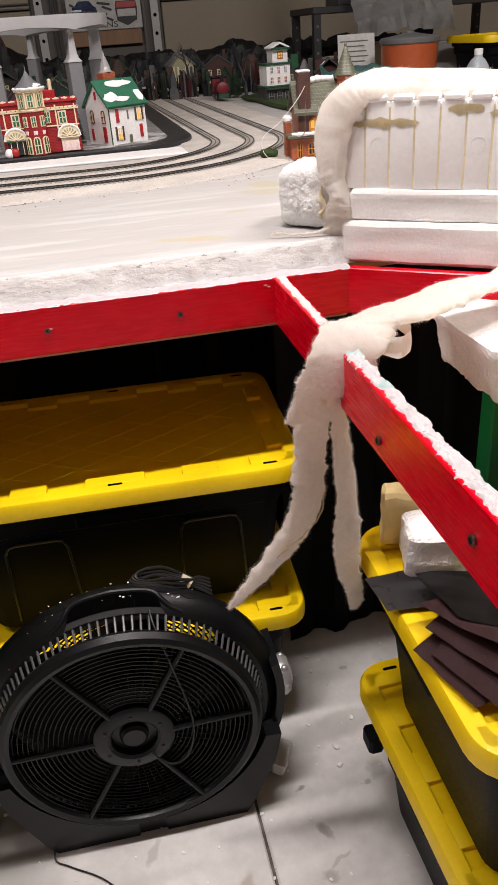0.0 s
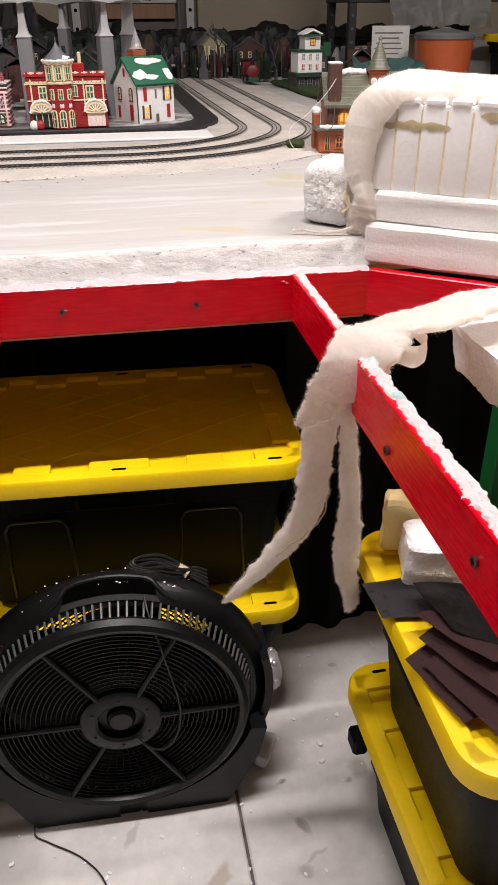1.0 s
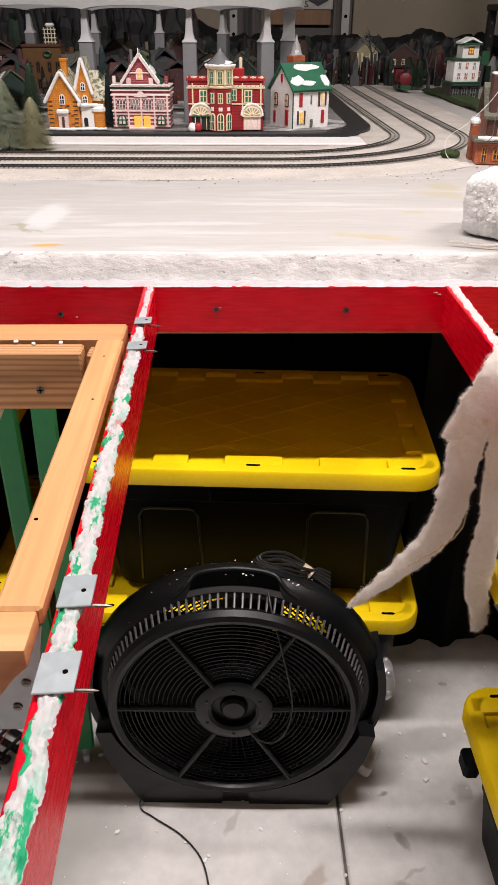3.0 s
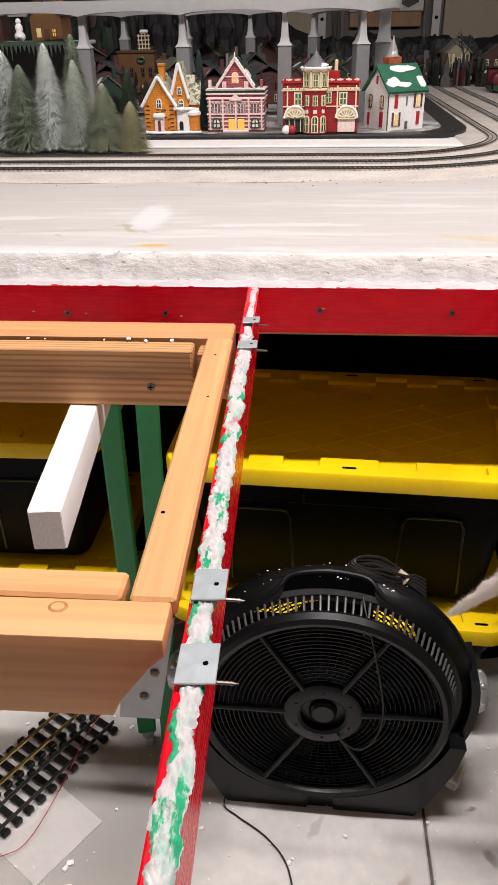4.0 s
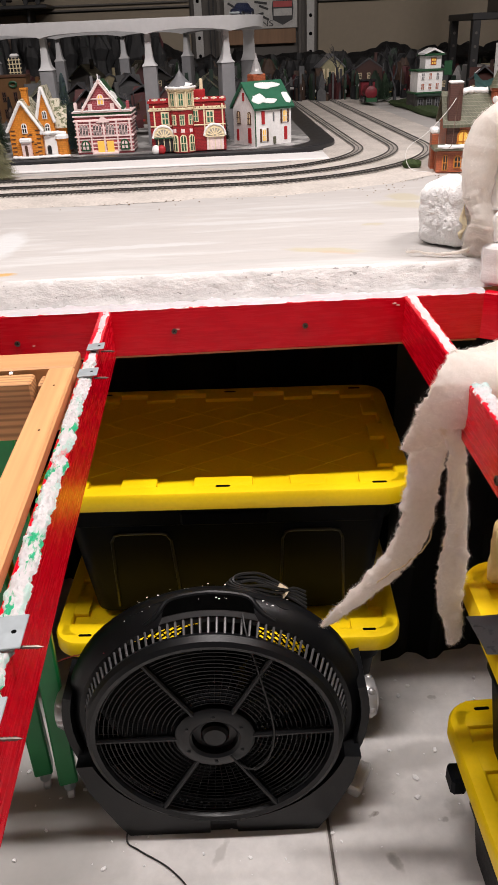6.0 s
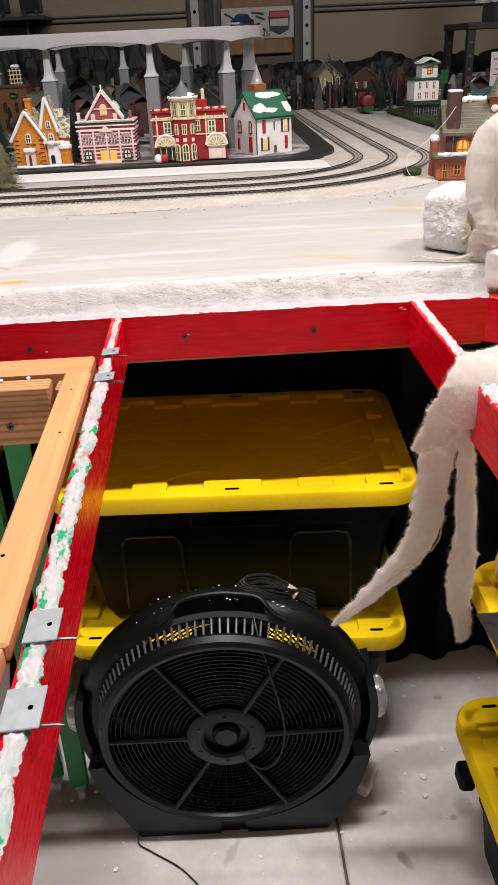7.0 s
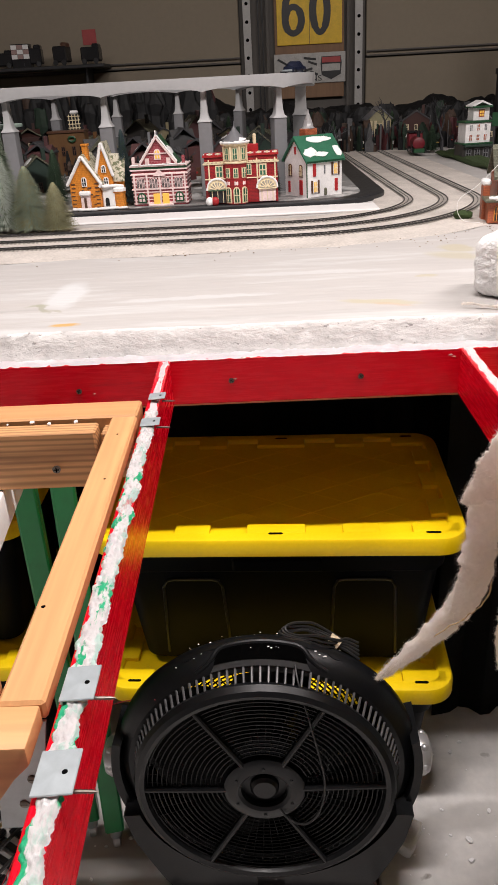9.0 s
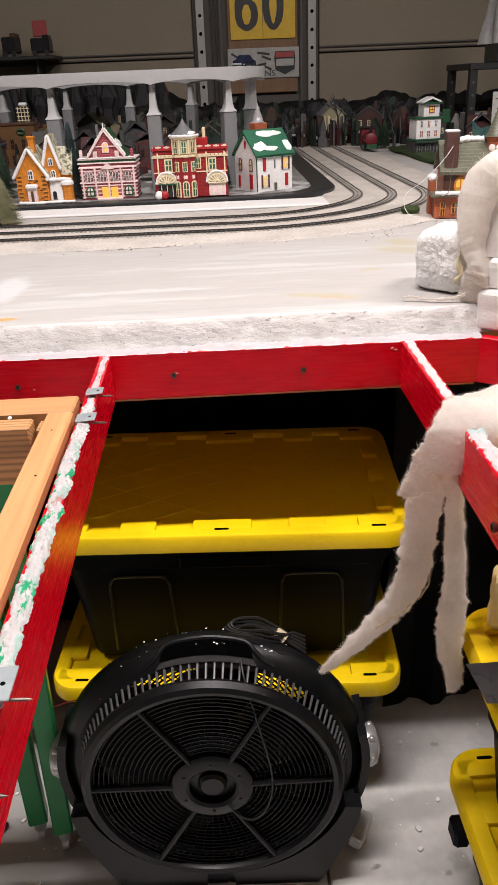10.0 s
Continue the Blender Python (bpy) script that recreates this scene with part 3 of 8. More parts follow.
# gusset plate behind the near joist's cut end
bm = bmesh.new()
prism(bm, [(-0.038, 0.0), (0.0, 0.0), (0.022, 0.125), (-0.022, 0.125)], 0.003)
gusset = part("gusset_plate", bm, STEEL, rack, "bent steel gusset plate", pose(-0.2265, -0.863, 0.966))
for x, z in ((-0.012, 0.030), (0.0, 0.060)):
    bm = bmesh.new()
    lathe(bm, [(0.0045, 0.0), (0.0045, 0.0012), (0.003, 0.002)], 10, Matrix.Translation((x, 0, z)) @ FACE)
    box(bm, (x, -0.0022, z), (0.006, 0.0006, 0.0012), 0)
    part("screw", bm, SCREW, gusset)


# grit along the ballast's edge
GRIT = mat("brown_grit", (0.26, 0.20, 0.14), 0.9, var=0.3, bump=0)
rk = random.Random(4)
bm = bmesh.new()
for k in range(240):
    x = rk.uniform(-1.5, 0.75)
    y = 0.76 + 0.04 * noise.noise(Vector((x * 4, 0, 0))) + rk.gauss(0, 0.035) + max(0, x - 0.25) ** 2 * 0.9
    s_ = rk.uniform(0.0006, 0.0018) * (1.5 if k % 9 == 0 else 1)
    bmesh.ops.create_icosphere(bm, subdivisions=1, radius=s_, matrix=Matrix.Translation((x, y, ZT + 0.002)) @ Matrix.Diagonal((rk.uniform(1, 1.8), 1, 0.7, 1)))
part("ballast_grit", bm, GRIT, table, "loose dark ballast grit", smooth=0, kind="stuff")

# ---- storage boxes ----
LID_L, LID_W = 0.785, 0.520


def build_tote(name, at, label, group):
    """A storage box: ribbed black body under a yellow lid with a crenellated rim, a latticed panel and slots; z = 0 at its foot."""
    t = thing(name, at, label, "storage box", group)
    H = 0.360
    bm = bmesh.new()
    rings = []
    for z, w, d, r in ((0.0, 0.625, 0.375, 0.035), (0.006, 0.635, 0.385, 0.04), (0.255, 0.690, 0.432, 0.045), (0.262, 0.708, 0.450, 0.045), (0.300, 0.716, 0.456, 0.045),
                       (0.303, 0.735, 0.475, 0.05), (0.335, 0.740, 0.480, 0.05)):
        rings.append(rrect(w, d, r, 5, z))
    loft(bm, rings)
    part("body", bm, BLACK_TOTE, t, "ribbed black plastic body")
    for sy in (-1, 1):
        for cx, w in ((-0.185, 0.145), (0.185, 0.145)):
            bm = bmesh.new()
            pts = [(-w / 2, 0.02), (-w / 2 + 0.008, 0.215), (-w / 2 + 0.016, 0.232), (-w / 2 + 0.03, 0.236), (w / 2 - 0.03, 0.236), (w / 2 - 0.016, 0.232), (w / 2 - 0.008, 0.215), (w / 2, 0.02)]
            yf = lambda z: sy * (0.1915 + 0.0275 * (z / 0.255))
            tube(bm, [(cx + px, yf(z) , z) for px, z in pts], 0.0034, 6, flat=1)
            part("rib_panel", bm, TOTE_RIB, t)
        bm = bmesh.new()
        box(bm, (0.0, sy * 0.226, 0.282), (0.19, 0.022, 0.036), 0.006)
        part("lip", bm, BLACK_TOTE, t)
    for sx in (-1, 1):
        bm = bmesh.new()
        box(bm, (sx * 0.372, 0.0, 0.300), (0.030, 0.16, 0.020), 0.006, seg=2)
        part("handle", bm, BLACK_TOTE, t, "black end handle")
    # lid
    bm = bmesh.new()
    R = 0.062
    prof = [(0.0, 0.322), (0.0, 0.352), (0.004, 0.3585), (0.011, H), (0.030, H), (0.034, H - 0.003), (0.036, H - 0.011)]
    rings = [rrect(LID_L - 2 * o, LID_W - 2 * o, max(0.012, R - o), 7, z) for o, z in prof]
    loft(bm, rings)
    loft(bm, [rrect(LID_L, LID_W, R, 7, 0.322), rrect(LID_L - 0.02, LID_W - 0.02, R, 7, 0.324)], cap0=False)
    lid = part("lid", bm, YELLOW, t, "bright yellow snap-on lid")
    # raised blocks that step in from the rim
    px, py = LID_L / 2, LID_W / 2
    for sy in (-1, 1):
        for cx, w in ((-0.330, 0.10), (-0.175, 0.074), (0.0, 0.122), (0.175, 0.074), (0.330, 0.10)):
            part("rim_block", one_box((cx, sy * (py - 0.047), H - 0.0055), (w, 0.040, 0.011), 0.004, seg=2), YELLOW, lid)
    for sx in (-1, 1):
        for cy in (-0.125, 0.0, 0.125):
            part("rim_block", one_box((sx * (px - 0.047), cy, H - 0.0058), (0.040, 0.066, 0.011), 0.004, seg=2), YELLOW, lid)
    bm = bmesh.new()
    hw, hd = px - 0.075, py - 0.075
    for c in [k * 0.15 for k in range(-5, 6)]:
        for sgn in (-1, 1):
            # a ridge along a slant, clipped to the panel
            t0, t1 = -9.0, 9.0
            dx, dy = 0.866, sgn * 0.5
            for o, d, lim in ((c, dx, hw), (0.0, dy, hd)):
                a, b = (-lim - o) / d, (lim - o) / d
                t0, t1 = max(t0, min(a, b)), min(t1, max(a, b))
            if t1 - t0 > 0.03:
                tube(bm, [(c + dx * t0, dy * t0, H - 0.011), (c + dx * t1, dy * t1, H - 0.011)], 0.0011, 6, flat=0.5)
    part("lattice", bm, YELLOW, lid)
    for sy in (-1, 1):
        for cx in (-0.32, 0.0, 0.32):
            bm = bmesh.new()
            ring = rrect(0.030, 0.0075, 0.0036, 4, H + 0.0004, cx + (0.0), sy * (py - 0.0275))
            loft(bm, [[p - Vector((0, 0, 0.002)) for p in ring], ring])
            part("slot", bm, BLACK_IN, lid, "dark lid slot")
    return t


def tote_at(x, y, z, turn):
    return pose(x, y, z, 0, 0, turn)


BOXES = "yellow-lidded storage boxes"
first = build_tote("storage_box", tote_at(0.0, 0.205, 0.0, -3.0), "black plastic storage box with yellow lid under the table", BOXES)
# the four stacks under the table, and one on the far shelving
copy_thing(first, tote_at(0.012, 0.232, 0.368, -3.0))
copy_thing(first, tote_at(0.806, -0.515, 0.0, 0.5))
copy_thing(first, tote_at(0.785, -0.556, 0.368, -1.0))
copy_thing(first, tote_at(-0.935, 0.300, 0.0, 0.5))
copy_thing(first, tote_at(-0.945, 0.325, 0.368, 0.0))

# ---- drum fan ----
def build_fan():
    FX, FY, FZ = -0.040, -0.272, 0.312
    fan = thing("drum_fan", pose(FX, FY, 0, 0, 0, -1.5), "dusty black plastic drum fan standing on the concrete", "fan")
    front = Matrix.Translation((0, 0, FZ)) @ Matrix.Rotation(radians(90), 4, "X")      # local z comes out of the face

    LOW = Matrix.Translation((-0.002, -0.002, 0)) @ Matrix.Diagonal((1.0, 1.0, 1, 1))   # the face sits a little low

    # shroud behind the slats
    bm = bmesh.new()
    S = 64
    lathe(bm, [(0.200, -0.168), (0.240, -0.152), (0.268, -0.135), (0.282, -0.118), (0.290, -0.104), (0.292, -0.090), (0.289, -0.076), (0.280, -0.062), (0.270, -0.051), (0.264, -0.047), (0.254, -0.048), (0.252, -0.13), (0.2, -0.158), (0.200, -0.168)], S, front @ Matrix.Diagonal((1.050, 1.0, 1, 1)), cap=False)
    part("shroud", bm, BLACK, fan)
    bm = bmesh.new()
    lathe(bm, [(0.250, -0.020), (0.256, -0.021), (0.260, -0.010), (0.255, 0.003), (0.246, 0.008), (0.237, 0.005), (0.233, -0.006), (0.238, -0.018)], S, front @ LOW, cap=False)
    part("front_ring", bm, BLACK, fan)
    # slats round the drum between ring and shroud
    a = bmesh.new()
    tube(a, [(0, 0.006, 0.246), (0, 0.026, 0.256), (0, 0.050, 0.2655)], 0.0026, 6)
    me = None
    for k in range(104):
        ang = 360 * k / 104
        rot = Matrix.Translation((0, 0, FZ)) @ Matrix.Rotation(radians(ang), 4, "Y")
        if me is None:
            s = part("slat", a, SLATGREY, fan, at=rot)
            me = s.data
        else:
            s = new("slat", me)
            s.parent, s.matrix_basis = fan, rot
    # grille: rings and spokes
    bm = bmesh.new()
    for k in range(17):
        r = 0.078 + 0.0096 * k
        pts = [front @ LOW @ Vector((r * math.cos(2 * math.pi * j / 56), r * math.sin(2 * math.pi * j / 56), -0.004 - 0.022 * (1 - (r / 0.25) ** 2) * 0.2)) for j in range(56)]
        tube(bm, pts, 0.0015, 5, closed=True)
    for k in range(60):
        an = 2 * math.pi * (k + 0.5) / 60
        tube(bm, [front @ LOW @ Vector((r * math.cos(an), r * math.sin(an), -0.008)) for r in (0.085, 0.15, 0.240)], 0.0011, 4)
    part("grille", bm, BLACK, fan, "black concentric wire guard")
    for k, deg in enumerate((2, 60, 122, 180, 240, 300)):
        bm = bmesh.new()
        box(bm, (0.154, 0, -0.001), (0.172, 0.010, 0.011), 0.003, front @ LOW @ Matrix.Rotation(radians(deg), 4, "Z"))
        part("spoke", bm, BLACK, fan)
    bm = bmesh.new()
    lathe(bm, [(0.080, -0.012), (0.080, 0.001), (0.073, 0.006), (0.052, 0.007), (0.046, 0.002), (0.044, -0.022), (0.030, -0.022), (0.028, -0.004), (0.022, 0.002)], 48, front @ LOW)
    part("hub", bm, BLACK, fan)
    for k in range(6):
        bm = bmesh.new()
        an = radians(30 + 60 * k)
        lathe(bm, [(0.0035, 0.004), (0.0035, 0.0085), (0.002, 0.009)], 8, front @ LOW @ Matrix.Translation((0.062 * math.cos(an), 0.062 * math.sin(an), 0)))
        part("hub_screw", bm, BLACK, fan)
    # blades and motor behind the guard
    for k in range(5):
        bm = bmesh.new()
        an = 72 * k + 15
        rings = []
        for i in range(7):
            r = 0.06 + 0.165 * i / 6
            w = 0.05 + 0.05 * math.sin(math.pi * (i + 1) / 8)
            tilt = radians(38 - 16 * i / 6)
            rings.append([front @ Matrix.Rotation(radians(an), 4, "Z") @ Vector((r, c * w * math.cos(tilt), -0.09 + c * w * math.sin(tilt))) for c in (-1, -0.3, 0.4, 1)])
        loft(bm, rings, closed=False, cap0=False, cap1=False)
        bmesh.ops.solidify(bm, geom=bm.faces[:], thickness=0.003)
        part("blade", bm, BLACK, fan)
    bm = bmesh.new()
    lathe(bm, [(0.07, -0.20), (0.075, -0.19), (0.075, -0.06), (0.05, -0.04)], 32, front)
    part("motor", bm, BLACK, fan)
    bm = bmesh.new()
    for k in range(14):
        r = 0.09 + 0.009 * k
        tube(bm, [front @ Vector((r * math.cos(2 * math.pi * j / 40), r * math.sin(2 * math.pi * j / 40), -0.160)) for j in range(40)], 0.0022, 4, closed=True)
    for k in range(72):
        an = 2 * math.pi * k / 72
        tube(bm, [front @ Vector((r * math.cos(an), r * math.sin(an), -0.162)) for r in (0.07, 0.212)], 0.0016, 4)
    part("rear_guard", bm, BLACK, fan, "wire guard rings", kind="stuff")
    # carrying handle: a dark well let into the shroud behind a grey lip
    def patch(name, r, a0, y0, y1, material, label, taper=0.0, thick=0.0015):
        bm = bmesh.new()
        rows = []
        for i in range(17):
            f = -1 + i / 8
            row = []
            for y, tp, q in ((y0, 0.0, r[0]), (y1, taper, r[1])):
                an = radians(a0 * f * (1 - tp))
                row.append(Vector((q * math.sin(an), y, FZ + q * math.cos(an))))
            rows.append(row)
        loft(bm, rows, closed=False, cap0=False, cap1=False)
        bmesh.ops.solidify(bm, geom=bm.faces[:], thickness=-thick)
        return part(name, bm, material, fan, label)

    patch("handle_lip", (0.2695, 0.2775), 20.5, 0.047, 0.0545, SLATGREY, "worn grey edge of the handle well", 0.10)
    patch("handle_well", (0.2790, 0.2965), 18.5, 0.0550, 0.0805, BLACK_IN, "dark opening of the carrying handle", 0.14)
    bm = bmesh.new()
    rim = [(r * math.sin(radians(an)), y, FZ + r * math.cos(radians(an))) for an, y, r in ((-27, 0.056, 0.274), (-22, 0.060, 0.279), (-18.5, 0.068, 0.287), (-15.5, 0.079, 0.293), (-10, 0.0825, 0.295), (0, 0.0835, 0.296), (10, 0.0825, 0.295), (15.5, 0.079, 0.293), (18.5, 0.068, 0.287), (22, 0.060, 0.279), (27, 0.056, 0.274))]
    tube(bm, smooth_path(rim, 4), 0.0050, 8)
    part("carrying_handle", bm, BLACK, fan)
    bm = bmesh.new()
    rows = []
    for i in range(33):
        f = -1 + i / 16
        an = radians(38 * f)
        up = 0.0035 * max(0.0, 1 - abs(f) ** 3) - 0.003 * abs(f) ** 6
        rows.append([Vector(((r + up) * math.sin(an), y, FZ + (r + up) * math.cos(an))) for y, r in ((0.080, 0.284), (0.082, 0.291), (0.092, 0.2925), (0.104, 0.290), (0.116, 0.282), (0.122, 0.274))])
    loft(bm, rows, closed=False)
    part("handle_bar", bm, BLACK, fan)
    for an in (-29, 29):
        bm = bmesh.new()
        m = Matrix.Translation((0, 0, FZ)) @ Matrix.Rotation(radians(an), 4, "Y") @ Matrix.Translation((0, 0.088, 0.2925))
        tube(bm, [m @ Vector((0.017 * math.cos(q * 0.2618), 0.012 * math.sin(q * 0.2618), 0)) for q in range(24)], 0.0009, 5, closed=True)
        part("moulded_disc", bm, BLACK, fan)
    # stand: two feet and a yoke with knobs
    for sx in (-1, 1):
        bm = bmesh.new()
        hollow = [(sx * x_, z_) for x_, z_ in arc(0, FZ, 0.274, -18, -84, 14)]
        prism(bm, [(sx * 0.03, 0.0), (sx * 0.206, 0.0), (sx * 0.224, 0.030), (sx * 0.252, 0.090), (sx * 0.278, 0.150), (sx * 0.294, 0.225)] + hollow, 0.12, Matrix.Translation((0, 0.009, 0)))
        part("foot", bm, BLACK, fan)
        bm = bmesh.new()
        outer = [(sx * x_, z_) for x_, z_ in arc(0, FZ, 0.313, 14, -58, 12)]
        inner = [(sx * x_, z_) for x_, z_ in arc(0, FZ, 0.296, -58, 14, 12)]
        prism(bm, outer + inner, 0.11, Matrix.Translation((0, 0.042, 0)))
        part("yoke_arm", bm, BLACK, fan)
        bm = bmesh.new()
        lathe(bm, [(0.034, 0.0), (0.041, 0.004), (0.042, 0.014), (0.037, 0.024), (0.018, 0.031), (0.006, 0.032)], 20,
              Matrix.Translation((sx * 0.306, 0.088, FZ)) @ Matrix.Rotation(radians(90 * sx), 4, "Y"))
        knob = part("knob", bm, SILVER, fan, "round silver tilt knob")
        for k in range(6):
            an = radians(60 * k)
            b2 = bmesh.new()
            bmesh.ops.create_uvsphere(b2, u_segments=8, v_segments=6, radius=0.009, matrix=Matrix.Translation((sx * (0.306 + 0.013), 0.088 + 0.037 * math.cos(an), FZ + 0.037 * math.sin(an))))
            part("grip", b2, SILVER, knob)
    bm = bmesh.new()
    prism(bm, [(-0.204, 0.0), (0.204, 0.0), (0.196, 0.034), (-0.196, 0.034)], 0.16, Matrix.Translation((0, 0.015, 0)))
    part("base_plate", bm, BLACK, fan)
    # cord coiled on top, hanging over the guard and trailing on the floor
    bm = bmesh.new()
    for k in range(4):
        pts = [(0.085 + 0.055 * math.cos(a) + 0.006 * k, 0.112 + 0.018 * math.sin(a) + 0.003 * k, FZ + 0.284 + 0.003 * k - 0.030 * max(0, math.cos(a)) + 0.004 * math.sin(2 * a + k)) for a in [2 * math.pi * j / 30 for j in range(30)]]
        tube(bm, pts, 0.0032, 6, closed=True)
    part("power_cord", bm, RUBBER, fan, "coiled black power cord")
    bm = bmesh.new()
    tube(bm, [(0.133, 0.122, FZ + 0.268), (0.142, 0.119, FZ + 0.263), (0.151, 0.115, FZ + 0.257)], 0.012, 8)
    part("cable_tie", bm, WOODPALE, fan, "cream cord tie")
    bm = bmesh.new()
    for k in range(5):
        tube(bm, smooth_path([(0.145, 0.118, FZ + 0.256), (0.165, 0.112 + 0.004 * k, FZ + 0.246 + 0.004 * k), (0.190, 0.106 + 0.006 * k, FZ + 0.229 + 0.005 * k)], 4), 0.003, 6)
    part("cord_end", bm, RUBBER, fan, "gathered cord ends", kind="stuff")
    bm = bmesh.new()
    tube(bm, smooth_path([(0.062, 0.075, FZ + 0.272), (0.070, 0.02, FZ + 0.250), (0.088, -0.012, FZ + 0.19), (0.115, -0.014, FZ + 0.04), (0.105, -0.014, FZ - 0.045), (0.075, -0.014, FZ - 0.082), (0.045, -0.012, FZ - 0.070), (0.028, -0.010, FZ - 0.045)], 8), 0.0022, 6)
    part("pull_cord", bm, RUBBER, fan, "thin black cord looped over the guard")
    bm = bmesh.new()
    tube(bm, smooth_path([(-0.20, 0.04, 0.03), (-0.212, -0.005, 0.006), (-0.18, -0.03, 0.004), (-0.11, -0.075, 0.004), (-0.06, -0.14, 0.004), (-0.045, -0.25, 0.004), (-0.07, -0.40, 0.004)], 8), 0.0019, 6)
    part("floor_cord", bm, RUBBER, fan, "black cord trailing on the concrete")
    # foam specks on the shroud
    bm = bmesh.new()
    r2 = random.Random(8)
    for k in range(64):
        an, y = r2.gauss(0.15, 0.42), r2.uniform(0.070, 0.116)
        R = 0.2915
        c = Vector((R * math.sin(an), y, FZ + R * math.cos(an)))
        bmesh.ops.create_icosphere(bm, subdivisions=1, radius=r2.choice((0.0007, 0.0009, 0.0012, 0.0019)), matrix=Matrix.Translation(c) @ Matrix.Diagonal((r2.uniform(1, 2), 1, 0.7, 1)))
    part("foam_specks", bm, FOAM, fan, "white foam specks", kind="stuff")


SLATGREY = mat("worn_grey_plastic", (0.085, 0.085, 0.088), 0.35, var=0.2, bump=0.1)
WOODPALE = mat("cream_plastic_tie", (0.62, 0.52, 0.36), 0.6, bump=0.1)
build_fan()

# ---- foam, batting and clutter round the bay ----
def rough_block(c, s, seed, cuts=7, amp=0.004, bev=0.006, freq=40):
    """A foam block with uneven faces."""
    bm = bmesh.new()
    box(bm, c, s, bev)
    bmesh.ops.subdivide_edges(bm, edges=[e for e in bm.edges if e.calc_length() > 0.015], cuts=cuts, use_grid_fill=True)
    for v in bm.verts:
        n = noise.noise_vector(v.co * freq + Vector((seed, 0, 0))) + 0.5 * noise.noise_vector(v.co * freq * 2.7 + Vector((0, seed, 0)))
        v.co += amp * n
    return bm


FB = pose(0.494, 0.034, ZB + 0.003, 0, 0, -36.5) @ Matrix.Diagonal((1.13, 1.13, 1.20, 1))
foam_block = thing("packing_foam_block", FB, "large white moulded packing foam block with ribs and yellow glue", "foam block")
part("lower_layer", rough_block((0.42, 0.12, 0.032), (0.84, 0.24, 0.063), 1, 14, 0.0024, 0.006), FOAM_ROUGH, foam_block)
part("upper_layer", rough_block((0.425, 0.1275, 0.0865), (0.83, 0.229, 0.047), 2, 14, 0.0024, 0.005), FOAM_ROUGH, foam_block)
part("back_slab", one_box((0.42, 0.165, 0.170), (0.80, 0.13, 0.120), 0.006, seg=2), FOAM, foam_block)
for k in range(21):
    u = 0.014 + 0.0390 * k
    bm = bmesh.new()
    box(bm, (u, 0.070, 0.171), (0.0368, 0.095, 0.122), 0.0025, seg=2)
    rib = part("rib", bm, FOAM, foam_block)
    if k % 4 == 1:
        bm = bmesh.new()
        tube(bm, [(u + 0.011 * math.cos(2 * math.pi * j / 20), 0.0222, 0.172 + 0.011 * math.sin(2 * math.pi * j / 20)) for j in range(20)], 0.0003, 5, closed=True)
        part("moulded_ring", bm, FOAM, rib)
    bm = bmesh.new()
    box(bm, (u, 0.050, 0.236), (0.031, 0.06, 0.010), 0.003)
    part("rib_cap", bm, FOAM, foam_block)
    bm = bmesh.new()
    box(bm, (u + 0.0195, 0.0250, 0.168), (0.0030, 0.003, 0.114))
    part("glue_seam", bm, GLUE, foam_block, "yellow glue in the groove")
for k, (a, b, z, h) in enumerate(((0.002, 0.12, 0.203, 0.018), (0.16, 0.215, 0.220, 0.018), (0.222, 0.33, 0.214, 0.022), (0.36, 0.45, 0.210, 0.016), (0.50, 0.60, 0.215, 0.014))):
    bm = bmesh.new()
    n = 26
    top, low = [], []
    for i in range(n + 1):
        u = a + (b - a) * i / n
        e = max(0.0, math.sin(math.pi * i / n)) ** 0.4
        top.append(Vector((u, 0.0216, z + 0.6 * h * e * (0.6 + 0.5 * noise.noise(Vector((u * 60, k, 0)))))))
        low.append(Vector((u, 0.0216, z - 0.6 * h * e * (0.5 + 0.6 * noise.noise(Vector((u * 70, k, 5)))))))
    loft(bm, [top, low], closed=False, cap0=False, cap1=False)
    bmesh.ops.solidify(bm, geom=bm.faces[:], thickness=0.0012)
    part("glue_smear", bm, GLUE, foam_block, "dried yellow glue smear")

chunk = thing("foam_chunk", pose(0.487, 0.178, ZT + 0.060, 0, 0, -44), "rough broken chunk of white beaded foam on the table", "foam chunk")
bm = bmesh.new()
box(bm, (0, 0, 0), (0.114, 0.122, 0.118), 0.030, seg=4)
bmesh.ops.subdivide_edges(bm, edges=[e for e in bm.edges if e.calc_length() > 0.03], cuts=22, use_grid_fill=True)
for v in bm.verts:
    p = v.co.copy()
    v.co += 0.0045 * noise.noise_vector(p * 26) + 0.0028 * noise.noise_vector(p * 95) + 0.0020 * noise.noise_vector(p * 260)
    v.co.z = max(v.co.z, -0.059)
part("lump", bm, FOAM_BEAD, chunk, smooth=60)
for x, z, w, h in ((0.049, -0.004, 0.007, 0.032),):
    bm = bmesh.new()
    bmesh.ops.create_icosphere(bm, subdivisions=3, radius=1, matrix=Matrix.Translation((x, -0.060, z)) @ Matrix.Diagonal((w, 0.0045, h, 1)))
    for v in bm.verts:
            v.co += 0.009 * noise.noise_vector(v.co * 60)
    part("glue_patch", bm, GLUE, chunk, "dried yellow glue")


